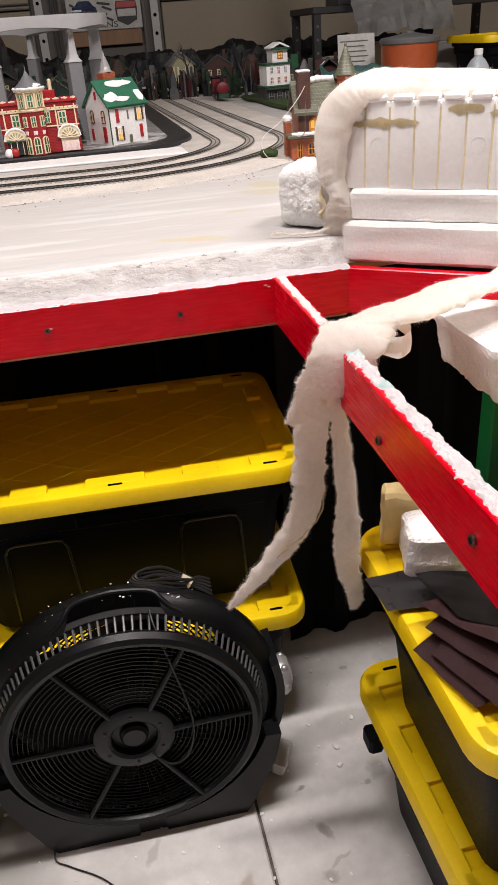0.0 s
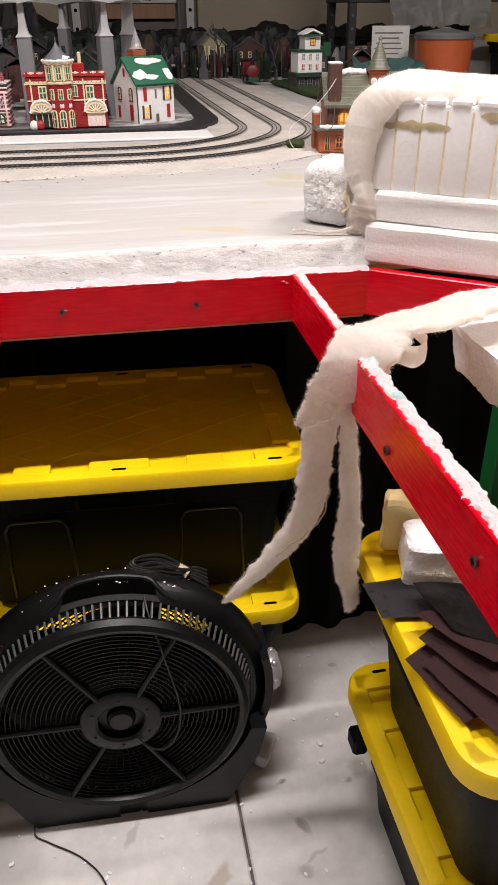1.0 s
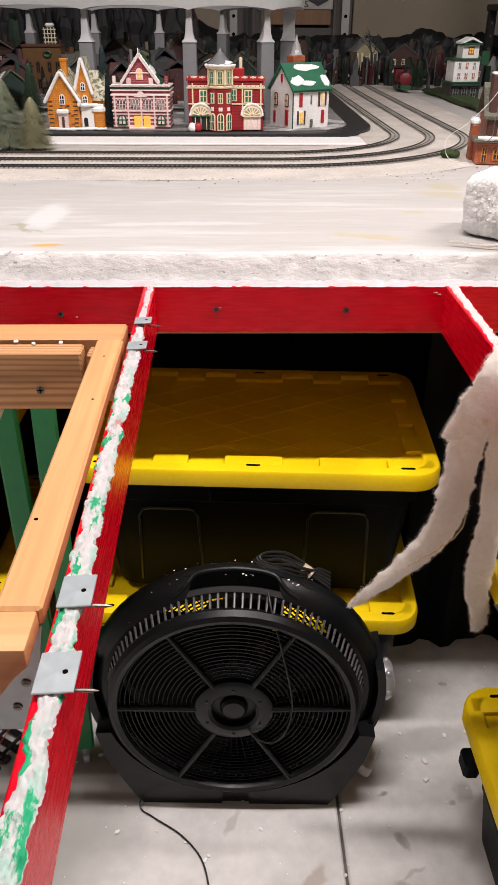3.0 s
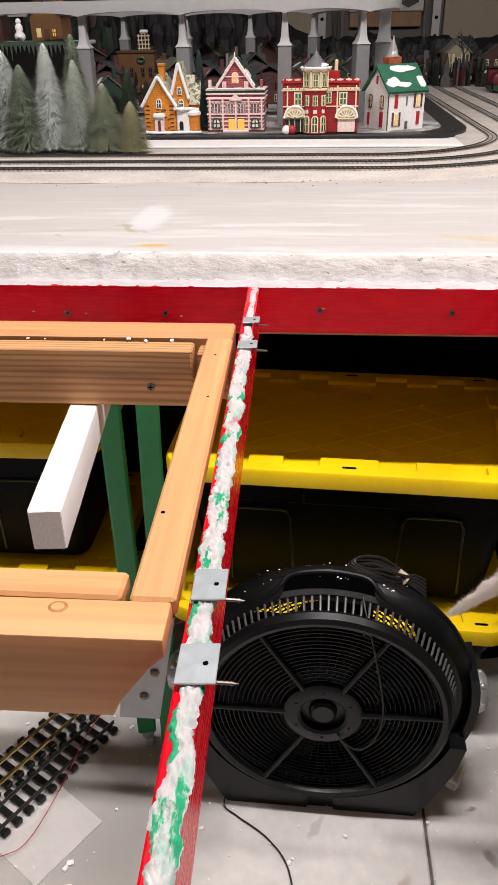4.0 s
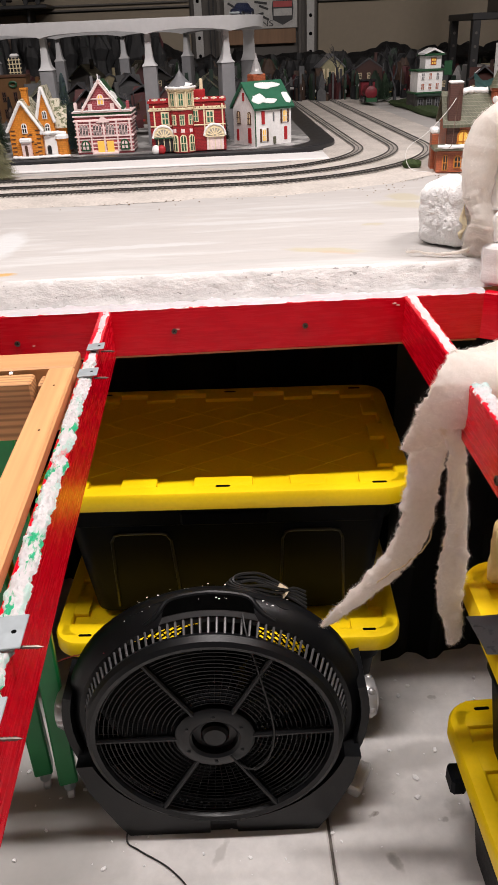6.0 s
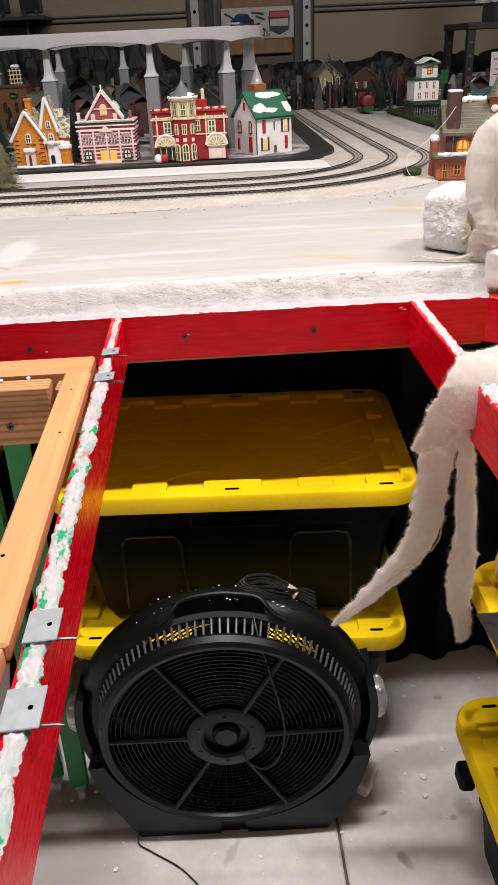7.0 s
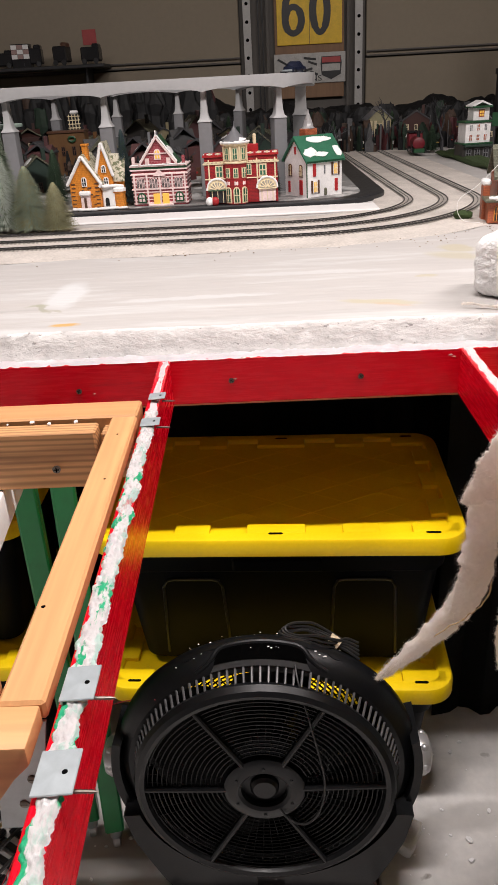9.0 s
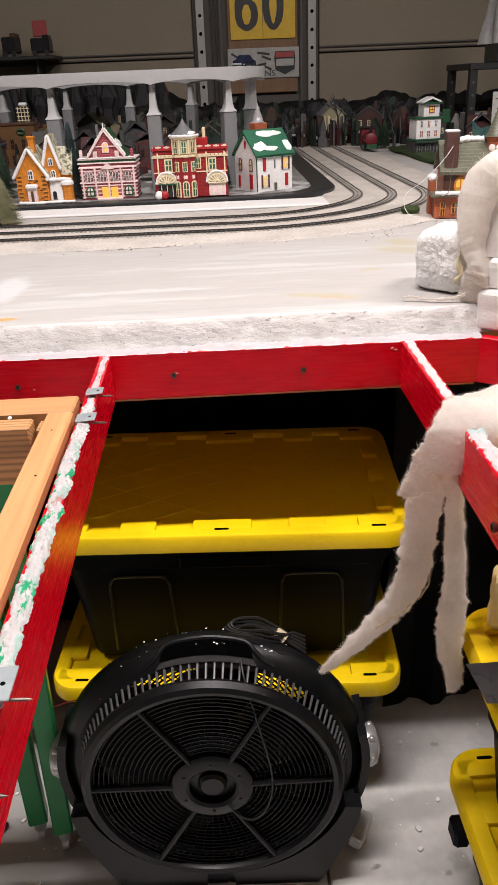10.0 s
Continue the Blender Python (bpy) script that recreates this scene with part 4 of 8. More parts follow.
def batting(name, pts, label, seed, group, fuzz=5200, plump=0.62, ragged=1.0):
    """A strip of wool batting: points of place, width, thickness and the way its width lies; frayed with loose fibres."""
    P = smooth_path([Vector(p[:3]) for p in pts], 12)
    Wd = smooth_path([Vector((p[3], p[4], 0)) for p in pts], 12)
    Ax = smooth_path([Vector(p[5]) for p in pts], 12)
    bm = bmesh.new()
    rings, seg = [], 32
    r = random.Random(seed)
    for i, p in enumerate(P):
        t = (P[min(i + 1, len(P) - 1)] - P[max(i - 1, 0)]).normalized()
        a = (Ax[i] - t * Ax[i].dot(t)).normalized()
        b = t.cross(a)
        ring = []
        fray = [1 + ragged * 0.26 * noise.noise(Vector((i * 0.21, seed, e))) + ragged * 0.14 * noise.noise(Vector((i * 0.7, seed, 7 + e))) for e in (0, 20)]
        for j in range(seg):
            an = 2 * math.pi * j / seg
            c, s = math.cos(an), math.sin(an)
            q = p + a * (fray[c > 0] * Wd[i].x / 2) * math.copysign(abs(c) ** 0.8, c) + b * (plump * Wd[i].y / 2) * math.copysign(abs(s) ** 0.7, s)
            q += 0.0065 * noise.noise_vector(q * 20 + Vector((seed, 0, 0))) + 0.0020 * noise.noise_vector(q * 80) + 0.0010 * noise.noise_vector(q * 230)
            ring.append(q)
        rings.append(ring)
    loft(bm, rings)
    ob = thing(name, pose(0, 0, 0), label, "wool batting", group)
    part("strip", bm, BATTING, ob, smooth=80)
    fb = bmesh.new()
    for k in range(fuzz):
        i = r.randrange(1, len(rings) - 1)
        j = r.randrange(seg)
        q = rings[i][j].lerp(rings[i][(j + 1) % seg], r.random()).lerp(rings[i + 1][j], r.random())
        out = (q - P[i]).normalized()
        way = (out + 1.3 * Vector((r.gauss(0, 1), r.gauss(0, 1), r.gauss(0, 1)))).normalized()
        ln = r.uniform(0.001, 0.006) * (1.9 if r.random() < 0.04 else 1.0)
        side = way.cross(Vector((r.gauss(0, 1), r.gauss(0, 1), r.gauss(0, 1)))).normalized() * 0.00011
        mid = q + way * ln * 0.55 + out * 0.001
        tip = q + way * ln + Vector((r.gauss(0, 0.002), r.gauss(0, 0.002), r.gauss(0, 0.002)))
        v = [fb.verts.new(x) for x in (q - side, q + side, mid + side * 0.8, mid - side * 0.8, tip)]
        fb.faces.new(v[:4])
        fb.faces.new((v[3], v[2], v[4]))
    part("fuzz", fb, BATTING, ob, "loose frayed wool fibres", smooth=0, kind="stuff")
    return ob


X, Y, Z = Vector((1, 0, 0)), Vector((0, 1, 0)), Vector((0, 0, 1))
flat, edge_ax, fall_ax = (0.4, -0.9, 0.15), (0.55, -0.70, -0.40), (0.80, -0.10, -0.60)
batting("batting_strip", [(1.05, -0.06, 1.13, 0.07, 0.02, flat), (0.86, -0.14, 1.132, 0.075, 0.024, flat), (0.70, -0.22, 1.130, 0.085, 0.026, flat), (0.60, -0.258, 1.130, 0.100, 0.028, flat),
                          (0.52, -0.292, 1.128, 0.108, 0.030, flat), (0.455, -0.325, 1.130, 0.108, 0.030, flat), (0.400, -0.355, 1.132, 0.105, 0.028, flat), (0.372, -0.386, 1.125, 0.090, 0.028, edge_ax),
                          (0.337, -0.396, 1.090, 0.080, 0.024, fall_ax), (0.313, -0.392, 1.056, 0.066, 0.022, fall_ax), (0.289, -0.389, 1.024, 0.038, 0.015, fall_ax), (0.272, -0.386, 1.003, 0.008, 0.005, fall_ax)],
        "cream wool batting strip draped over the red beam", 3, "batting", 22000)
side, lean = (1, 0, 0), (0.80, 0, -0.60)
tail = batting("batting_strip", [(0.330, -0.366, 1.080, 0.034, 0.018, side), (0.321, -0.366, 1.040, 0.052, 0.026, side), (0.310, -0.366, 0.987, 0.052, 0.032, side), (0.3064, -0.368, 0.936, 0.050, 0.034, side),
                          (0.3045, -0.368, 0.882, 0.051, 0.034, side), (0.293, -0.366, 0.828, 0.049, 0.034, (0.95, 0, -0.25)), (0.266, -0.360, 0.780, 0.042, 0.030, lean), (0.2315, -0.352, 0.732, 0.034, 0.026, lean),
                          (0.201, -0.344, 0.688, 0.026, 0.022, lean), (0.180, -0.338, 0.660, 0.017, 0.014, lean), (0.166, -0.334, 0.641, 0.004, 0.004, lean)],
        "frayed cream batting tail reaching down to the fan", 5, "batting", 15000)
bm = bmesh.new()
seam = smooth_path([(0.322, -0.386, 0.872), (0.316, -0.387, 0.842), (0.297, -0.384, 0.812), (0.270, -0.378, 0.784), (0.243, -0.372, 0.758)], 8)
tube(bm, [p + 0.003 * noise.noise_vector(p * 90) for p in seam], [0.0006 + 0.0016 * abs(noise.noise(p * 130)) for p in seam], 6)
part("seam", bm, mat("brown_glue_stain", (0.42, 0.30, 0.15), 0.8, var=0.3, scale=60, fine=200, bump=0.4), tail, "brown glued seam in the batting")
batting("batting_strip", [(0.336, -0.376, 1.085, 0.029, 0.020, side), (0.338, -0.380, 1.035, 0.024, 0.022, side), (0.348, -0.380, 0.990, 0.024, 0.022, side), (0.357, -0.380, 0.944, 0.030, 0.024, side),
                          (0.3615, -0.379, 0.890, 0.031, 0.024, side), (0.3615, -0.378, 0.834, 0.035, 0.026, side), (0.3610, -0.378, 0.776, 0.044, 0.028, side), (0.3645, -0.378, 0.722, 0.040, 0.026, side),
                          (0.3745, -0.378, 0.671, 0.029, 0.022, side), (0.3735, -0.378, 0.642, 0.022, 0.018, side), (0.3695, -0.378, 0.628, 0.007, 0.006, side)],
        "cream wool batting tail hanging from the red beam", 6, "batting", 12000)
# a fold that stands open like a loop on the beam
fold = bmesh.new()
ring_pts = smooth_path([(0.380, -0.392, 1.136), (0.408, -0.410, 1.120), (0.440, -0.404, 1.112), (0.462, -0.376, 1.120), (0.45, -0.345, 1.136)], 7)
rows = []
for i, p in enumerate(ring_pts):
    h = 0.030 * math.sin(math.pi * (0.15 + 0.75 * i / len(ring_pts)))
    rows.append([p + Vector((0, 0.002 * k, -0.018 + h * k / 3)) + 0.002 * noise.noise_vector(p * 50 + Vector((k, 0, 0))) for k in range(4)])
loft(fold, rows, closed=False, cap0=False, cap1=False)
bmesh.ops.solidify(fold, geom=fold.faces[:], thickness=0.007)
part("batting_fold", fold, BATTING, None, "open fold of cream batting on the beam", smooth=80, category="wool batting", group="batting")
# batting laid over the foam block
R37 = Matrix.Rotation(radians(-37), 4, "Z")


def on_block(u, v, z):
    return tuple(FB @ Vector((u, v, z)))


ax = tuple(R37 @ Vector((0, 1, 0.1)))
batting("batting_strip", [(*on_block(0.80, 0.13, 0.246), 0.16, 0.016, ax), (*on_block(0.62, 0.125, 0.244), 0.16, 0.018, ax), (*on_block(0.50, 0.125, 0.246), 0.16, 0.022, ax),
                          (*on_block(0.36, 0.125, 0.250), 0.16, 0.026, ax), (*on_block(0.22, 0.12, 0.246), 0.15, 0.022, ax), (*on_block(0.10, 0.105, 0.249), 0.16, 0.030, ax),
                          (*on_block(0.025, 0.090, 0.246), 0.17, 0.040, ax), (*on_block(-0.010, 0.080, 0.222), 0.17, 0.060, ax), (*on_block(-0.022, 0.075, 0.180), 0.16, 0.066, ax), (*on_block(-0.018, 0.065, 0.130), 0.15, 0.052, ax),
                          (*on_block(-0.008, 0.050, 0.092), 0.13, 0.036, ax), (*on_block(-0.010, 0.040, 0.068), 0.11, 0.046, ax), (*on_block(-0.014, 0.026, 0.050), 0.08, 0.040, ax), (*on_block(-0.018, 0.012, 0.044), 0.03, 0.010, ax)],
        "thick white batting laid over the foam block", 9, "batting", 24000, 1.30, 0.30)
batting("batting_strip", [(*on_block(-0.012, 0.030, 0.060), 0.010, 0.008, ax), (*on_block(-0.030, 0.005, 0.047), 0.008, 0.006, ax), (*on_block(-0.075, -0.012, 0.046), 0.006, 0.005, ax), (*on_block(-0.115, -0.025, 0.045), 0.003, 0.003, ax)],
        "thin twisted batting thread on the tabletop", 12, "batting", 600, 1.0, 0.3)

# torn slab on the green trestle beside the right beam
def torn_slab(outline, z0, z1, seed, slope=0.02):
    """A slab of that outline with a flat top and torn, beaded sides that draw in below."""
    n = 170
    P = [Vector((*p, 0)) for p in outline]
    length = [(P[(i + 1) % len(P)] - P[i]).length for i in range(len(P))]
    total = sum(length)
    ring0 = []
    for i in range(n):
        d, k = total * i / n, 0
        while k < len(P) - 1 and d > length[k]:
            d -= length[k]
            k += 1
        ring0.append(P[k].lerp(P[(k + 1) % len(P)], d / length[k]))
    mid = sum(P, Vector()) / len(P)
    bm = bmesh.new()
    rings = []
    for k in range(11):
        f = k / 10
        ring = []
        for p in ring0:
            inw = (mid - p).normalized() * (slope * f + (0.004 if k in (0, 10) else 0))
            q = p + inw + Vector((0, 0, z1 + (z0 - z1) * f))
            w = 0.2 if k == 0 else 1.0
            q += w * (0.006 * noise.noise_vector(q * 30 + Vector((seed, 0, 0))) + 0.003 * noise.noise_vector(q * 95) + 0.0015 * noise.noise_vector(q * 230))
            ring.append(q)
        rings.append(ring)
    loft(bm, rings)
    return bm


part("foam_slab", torn_slab([(0.593, -0.172), (0.645, -0.110), (0.80, -0.160), (1.02, -0.235), (0.95, -0.56), (0.79, -0.49), (0.641, -0.428), (0.592, -0.372), (0.588, -0.276)], 0.975, 1.066, 4), FOAM_BEAD, None,
     "thick torn slab of white foam on a green trestle", smooth=50, category="foam slab")


def trestle(at, label, spots, h, rail=None):
    """Square green legs on casters, with a rail where they carry something."""
    t = thing("trestle", at, label, "trestle", "green trestles")
    for x, y, turn, tilt in spots:
        m = pose(x, y, 0, 0, 0, turn)
        bm = bmesh.new()
        box(bm, (0, 0, h / 2 + 0.03), (0.042, 0.042, h - 0.06), 0.004)
        post = part("leg", bm, GREEN_PAINT, t, at=m @ Matrix.Rotation(radians(tilt), 4, "Y"))
        bm = bmesh.new()
        lathe(bm, [(0.006, 0.022), (0.014, 0.034), (0.014, 0.060), (0.01, 0.062)], 12)
        part("caster_stem", bm, STEEL, post)
        bm = bmesh.new()
        lathe(bm, [(0.008, -0.009), (0.0155, -0.007), (0.017, 0.0), (0.0155, 0.007), (0.008, 0.009)], 16, Matrix.Translation((0, 0, 0.017)) @ Matrix.Rotation(radians(90), 4, "Y"))
        part("caster_wheel", bm, SILVER, post, "small grey caster wheel")
    if rail:
        part("rail", one_box((0, 0, 0), rail[3:6], 0.004), GREEN_PAINT, t, at=pose(*rail[:3], 0, 0, rail[6]))
    return t


trestle(pose(0, 0, 0), "green-painted square timber legs on small casters", [(-0.452, -0.118, 12, -0.2), (-0.392, -0.146, 12, 1.0)], 1.02)
trestle(pose(0, 0, 0), "green-painted trestle carrying the torn foam slab", [(0.762, -0.118, 8, 0), (0.90, -0.36, 8, 0)], 0.975)

# foam bar stuck under the far joist
bar = thing("foam_bar", pose(-0.429, -0.395, 0.9845, 0, 0, 5.9), "white foam bar with saw marks stuck under the timber joist", "foam bar")
bm = bmesh.new()
rings = []
for i in range(121):
    y = -0.205 + 0.0034 * i
    k = 0.94 if i in (0, 120) else 1.0
    saw = 0.0009 * noise.noise(Vector((0, y * 210, 2)))
    rings.append([Vector((p.x * k + 0.0009 * noise.noise(Vector((y * 24, p.y * 40, 1))), y, p.y * k + (saw if p.y > 0 else 0))) for p in rrect(0.043, 0.061, 0.003, 3, 0)])
loft(bm, rings)
part("bar", bm, FOAM, bar)
bm = bmesh.new()
prism(bm, [(-0.0195, -0.028), (0.0195, -0.028), (0.0195, 0.028), (-0.0195, 0.028)], 0.0016, Matrix.Translation((0, -0.2058, 0)))
part("cut_end", bm, FOAM_ROUGH, bar, "rough sawn end of the foam")

# things lying on the right-hand boxes
GREYFILM = mat("grey_plastic_sheet", (0.045, 0.045, 0.048), 0.3, var=0.15, scale=12, fine=60, bump=0.1)
BLACKFILM = mat("black_plastic_film", (0.008, 0.008, 0.009), 0.22, var=0.2, scale=20, fine=60, bump=0.3, depth=0.004)
SHINGLE = mat("maroon_sanding_sheet", (0.050, 0.017, 0.018), 0.75, var=0.22, scale=20, fine=260, bump=0.7, depth=0.0015)
CREAMFOAM = mat("pale_yellow_foam", (0.90, 0.74, 0.36), 0.85, var=0.08, scale=20, fine=110, bump=0.4, depth=0.003)


def sheet(name, w, d, material, label, at, category, bend=0.0, wave=0.004, seed=1, thick=0.002, n=16, group=""):
    bm = bmesh.new()
    g = []
    for i in range(n + 1):
        row = []
        for j in range(n + 1):
            x, y = w * (i / n - 0.5), d * (j / n - 0.5)
            z = bend * ((x / w * 2) ** 2 - 0.3) + wave * noise.noise(Vector((x * 14, y * 14, seed)))
            row.append(bm.verts.new((x + 0.002 * noise.noise(Vector((x * 50, y * 50, seed + 9))), y + 0.002 * noise.noise(Vector((x * 50, y * 50, seed + 4))), z)))
        g.append(row)
    for a, b in zip(g, g[1:]):
        for j in range(n):
            bm.faces.new((a[j], a[j + 1], b[j + 1], b[j]))
    bmesh.ops.solidify(bm, geom=bm.faces[:], thickness=thick)
    return part(name, bm, material, None, label, at, category=category, group=group)


TOPB = 0.7285
part("foam_offcut", rough_block((0, 0, 0), (0.165, 0.085, 0.078), 8, 8, 0.004, 0.006), FOAM_BEAD, None, "white foam offcut with a broken foot on the box lid", pose(0.525, -0.437, TOPB + 0.044, 0, 0, -14), category="foam offcut")
part("foam_offcut", rough_block((0, 0, 0), (0.14, 0.05, 0.100), 3, 7, 0.005, 0.006), CREAMFOAM, None, "pale yellow torn foam offcut on the box lid", pose(0.505, -0.358, TOPB + 0.053, 0, 0, -20), category="foam offcut")
def draped(name, corners, z, material, label, category, wave=0.003, seed=1, curl=0.0, thick=0.0016, n=18, group="", drop=0.0):
    """A thin sheet between four plan corners; curl lifts its far end, drop lets its first edge hang."""
    c = [Vector((*p, 0)) for p in corners]
    bm = bmesh.new()
    g = []
    for i in range(n + 1):
        row = []
        for j in range(n + 1):
            u, v = i / n, j / n
            q = c[0].lerp(c[3], v).lerp(c[1].lerp(c[2], v), u)
            h = z + curl * v * v - drop * max(0, 0.35 - u) * 2 + wave * noise.noise(Vector((q.x * 22, q.y * 22, seed)))
            row.append(bm.verts.new(q + Vector((0.001 * noise.noise(Vector((q.x * 90, q.y * 90, seed))), 0, h))))
        g.append(row)
    for r0, r1 in zip(g, g[1:]):
        for j in range(n):
            bm.faces.new((r0[j], r0[j + 1], r1[j + 1], r1[j]))
    bmesh.ops.solidify(bm, geom=bm.faces[:], thickness=thick)
    return part(name, bm, material, None, label, category=category, group=group)


draped("plastic_sheet", [(0.371, -0.435), (0.560, -0.449), (0.520, -0.545), (0.377, -0.520)], TOPB + 0.010, GREYFILM, "dusty grey plastic sheet over the lid's edge", "plastic sheet", 0.003, 2, 0.0, 0.0015, drop=0.006)
draped("plastic_film", [(0.434, -0.486), (0.56, -0.514), (0.56, -0.68), (0.452, -0.595)], TOPB + 0.040, BLACKFILM, "crumpled shiny black plastic film on the lid", "plastic film", 0.007, 5, 0.0, 0.0012, 28)
for k, (z, c, curl) in enumerate(((0.007, [(0.380, -0.607), (0.425, -0.580), (0.470, -0.715), (0.415, -0.725)], 0.002), (0.014, [(0.399, -0.626), (0.445, -0.600), (0.530, -0.745), (0.452, -0.778)], 0.004),
                                  (0.021, [(0.408, -0.582), (0.455, -0.555), (0.545, -0.70), (0.478, -0.735)], 0.010), (0.034, [(0.411, -0.545), (0.462, -0.545), (0.545, -0.66), (0.478, -0.668)], 0.012))):
    draped("sanding_sheet", c, TOPB + z, SHINGLE, "curled maroon sanding sheet piled on the yellow lid", "sanding sheet", 0.003, 20 + k, curl, 0.0018, 16, "sanding sheets")
part("box_latch", one_box((0, 0, 0), (0.030, 0.045, 0.042), 0.006), BLACK_TOTE, None, "black plastic latch hanging beside the box", pose(0.412, -0.385, 0.290), category="latch")

# ---- floor clutter ----
def track_piece(at, label, metal):
    t = thing("track_section", at, label, "model track")
    for sy in (-1, 1):
        bm = bmesh.new()
        prism(bm, [(-0.003, 0.0), (0.003, 0.0), (0.001, 0.002), (0.0018, 0.008), (-0.0018, 0.008), (-0.001, 0.002)], 0.46, Matrix.Translation((0, 0, 0.012)))
        part("rail", bm, metal, t, "metal rail", at=pose(0, sy * 0.0225, 0, 0, 0, -90))
    tie = bmesh.new()
    box(tie, (0, 0, 0.006), (0.016, 0.066, 0.010), 0.002)
    for sy in (-1, 1):
        box(tie, (0, sy * 0.036, 0.0075), (0.020, 0.014, 0.013), 0.003)
    me = None
    for k in range(14):
        m = pose(0.016 + 0.0330 * k, 0, 0)
        if me is None:
            o = part("tie", tie, BLACK, t, at=m)
            me = o.data
        else:
            o = new("tie", me)
            o.parent, o.matrix_basis = t, m
    return t


BRASS = mat("tarnished_brass", (0.30, 0.22, 0.08), 0.4, metal=0.8, var=0.2, bump=0.1)
track_piece(pose(-0.859, -0.370, 0.004, 0, 0, 59), "large-scale brass track section lying on the floor", BRASS)
track_piece(pose(-0.805, -0.457, 0.004, 0, 0, 59), "dark large-scale track section lying on a card", RAILSTEEL)
PAPER = mat("white_card", (0.88, 0.86, 0.85), 0.8, var=0.04, bump=0.05)
draped("card_sheet", [(-0.79, -0.143), (-0.5144, -0.3296), (-0.617, -0.481), (-0.893, -0.295)], 0.0028, PAPER, "white card sheet lying on the concrete floor", "card", 0.0006, 3, 0.0, 0.0015)
WIRE = mat("red_wire", (0.45, 0.03, 0.04), 0.5, bump=0)
bm = bmesh.new()
tube(bm, smooth_path([(-0.80, -0.47, 0.012), (-0.708, -0.430, 0.012), (-0.660, -0.389, 0.012), (-0.620, -0.262, 0.030), (-0.605, -0.140, 0.030), (-0.570, -0.060, 0.05), (-0.50, -0.04, 0.17), (-0.42, -0.075, 0.32), (-0.34, -0.13, 0.41), (-0.262, -0.185, 0.47), (-0.245, -0.22, 0.50)], 8), 0.0011, 6)
part("red_wire", bm, WIRE, None, "thin red wire trailing past the green legs", category="wire")
part("foam_offcut", rough_block((0, 0, 0), (0.03, 0.085, 0.03), 5, 4, 0.003, 0.004), FOAM_ROUGH, None, "small white foam offcut on the floor beside the fan", pose(0.275, -0.16, 0.016, 0, 8, -28), category="foam offcut")
for x, y, a, w in ((-0.559, -0.428, 20, 0.016), (-0.566, -0.440, 60, 0.011), (-0.552, -0.482, 10, 0.022), (0.40, -0.21, 35, 0.012), (-0.49, -0.30, 0, 0.007)):
    part("foam_flake", rough_block((0, 0, 0), (w, w * 0.7, 0.006), 4 + a, 2, 0.0016, 0.001, 90), FOAM, None, "small white foam flake on the concrete", pose(x, y, 0.004, 0, 0, a), category="foam flake", group="foam flakes")
rc = random.Random(17)
bm = bmesh.new()
for k in range(420):
    x, y = rc.uniform(-0.9, 0.75), rc.uniform(-1.0, 0.15)
    s = rc.choice((0.0012, 0.0018, 0.0025, 0.004)) * rc.uniform(0.7, 1.3)
    if k > 380:
        s *= 1.4
    vs = bmesh.ops.create_icosphere(bm, subdivisions=1, radius=s, matrix=Matrix.Translation((x, y, s * 0.6)) @ Matrix.Rotation(rc.random() * 6, 4, "Z") @ Matrix.Diagonal((1.5, 1, 0.7, 1)))["verts"]
part("foam_crumbs", bm, FOAM, None, "white foam crumbs scattered over the concrete", smooth=0, kind="stuff", category="crumbs")

# ---- the railway on the table ----
CX, CY = 0.065, 1.61            # centre of the right-hand curve


def loop_path(r, step=0.02, left=-2.2, far=2.5):
    """Along the front, round the curve and straight back."""
    pts = [Vector((left + (CX - left) * k / 60, CY - r, 0)) for k in range(60)]
    pts += [Vector((CX + r * math.sin(a), CY - r * math.cos(a), 0)) for a in [radians(90) * k / 30 for k in range(31)]]
    pts += [Vector((CX + r - 0.02 * k * 0.05, CY + (far + 0.2) * k / 40, 0)) for k in range(1, 41)]
    return pts


def sweep(bm, pts, prof, mi=0):
    rings = []
    for i, p in enumerate(pts):
        t = (pts[min(i + 1, len(pts) - 1)] - pts[max(i - 1, 0)]).normalized()
        n = Vector((t.y, -t.x, 0))
        rings.append([p + n * a + Vector((0, 0, z)) for a, z in prof])
    loft(bm, rings, mi=mi)


bm = bmesh.new()
rings = []
for r in (0.345, 0.35, 0.42, 0.55, 0.68, 0.78, 0.84, 0.875):
    row = []
    for i, p in enumerate(loop_path(r)):
        h = 0.0005 if r in (0.345, 0.875) else 0.004 + 0.002 * noise.noise(p * 9)
        rag = 0.02 * noise.noise(p * 6) if r > 0.83 else 0
        row.append(p + Vector((0, -rag, ZT + h)))
    rings.append(row)
loft(bm, rings, closed=False, cap0=False, cap1=False)
part("ballast_bed", bm, BALLAST, None, "cream ballast bed spread under the model tracks", smooth=70, kind="stuff", category="ballast")

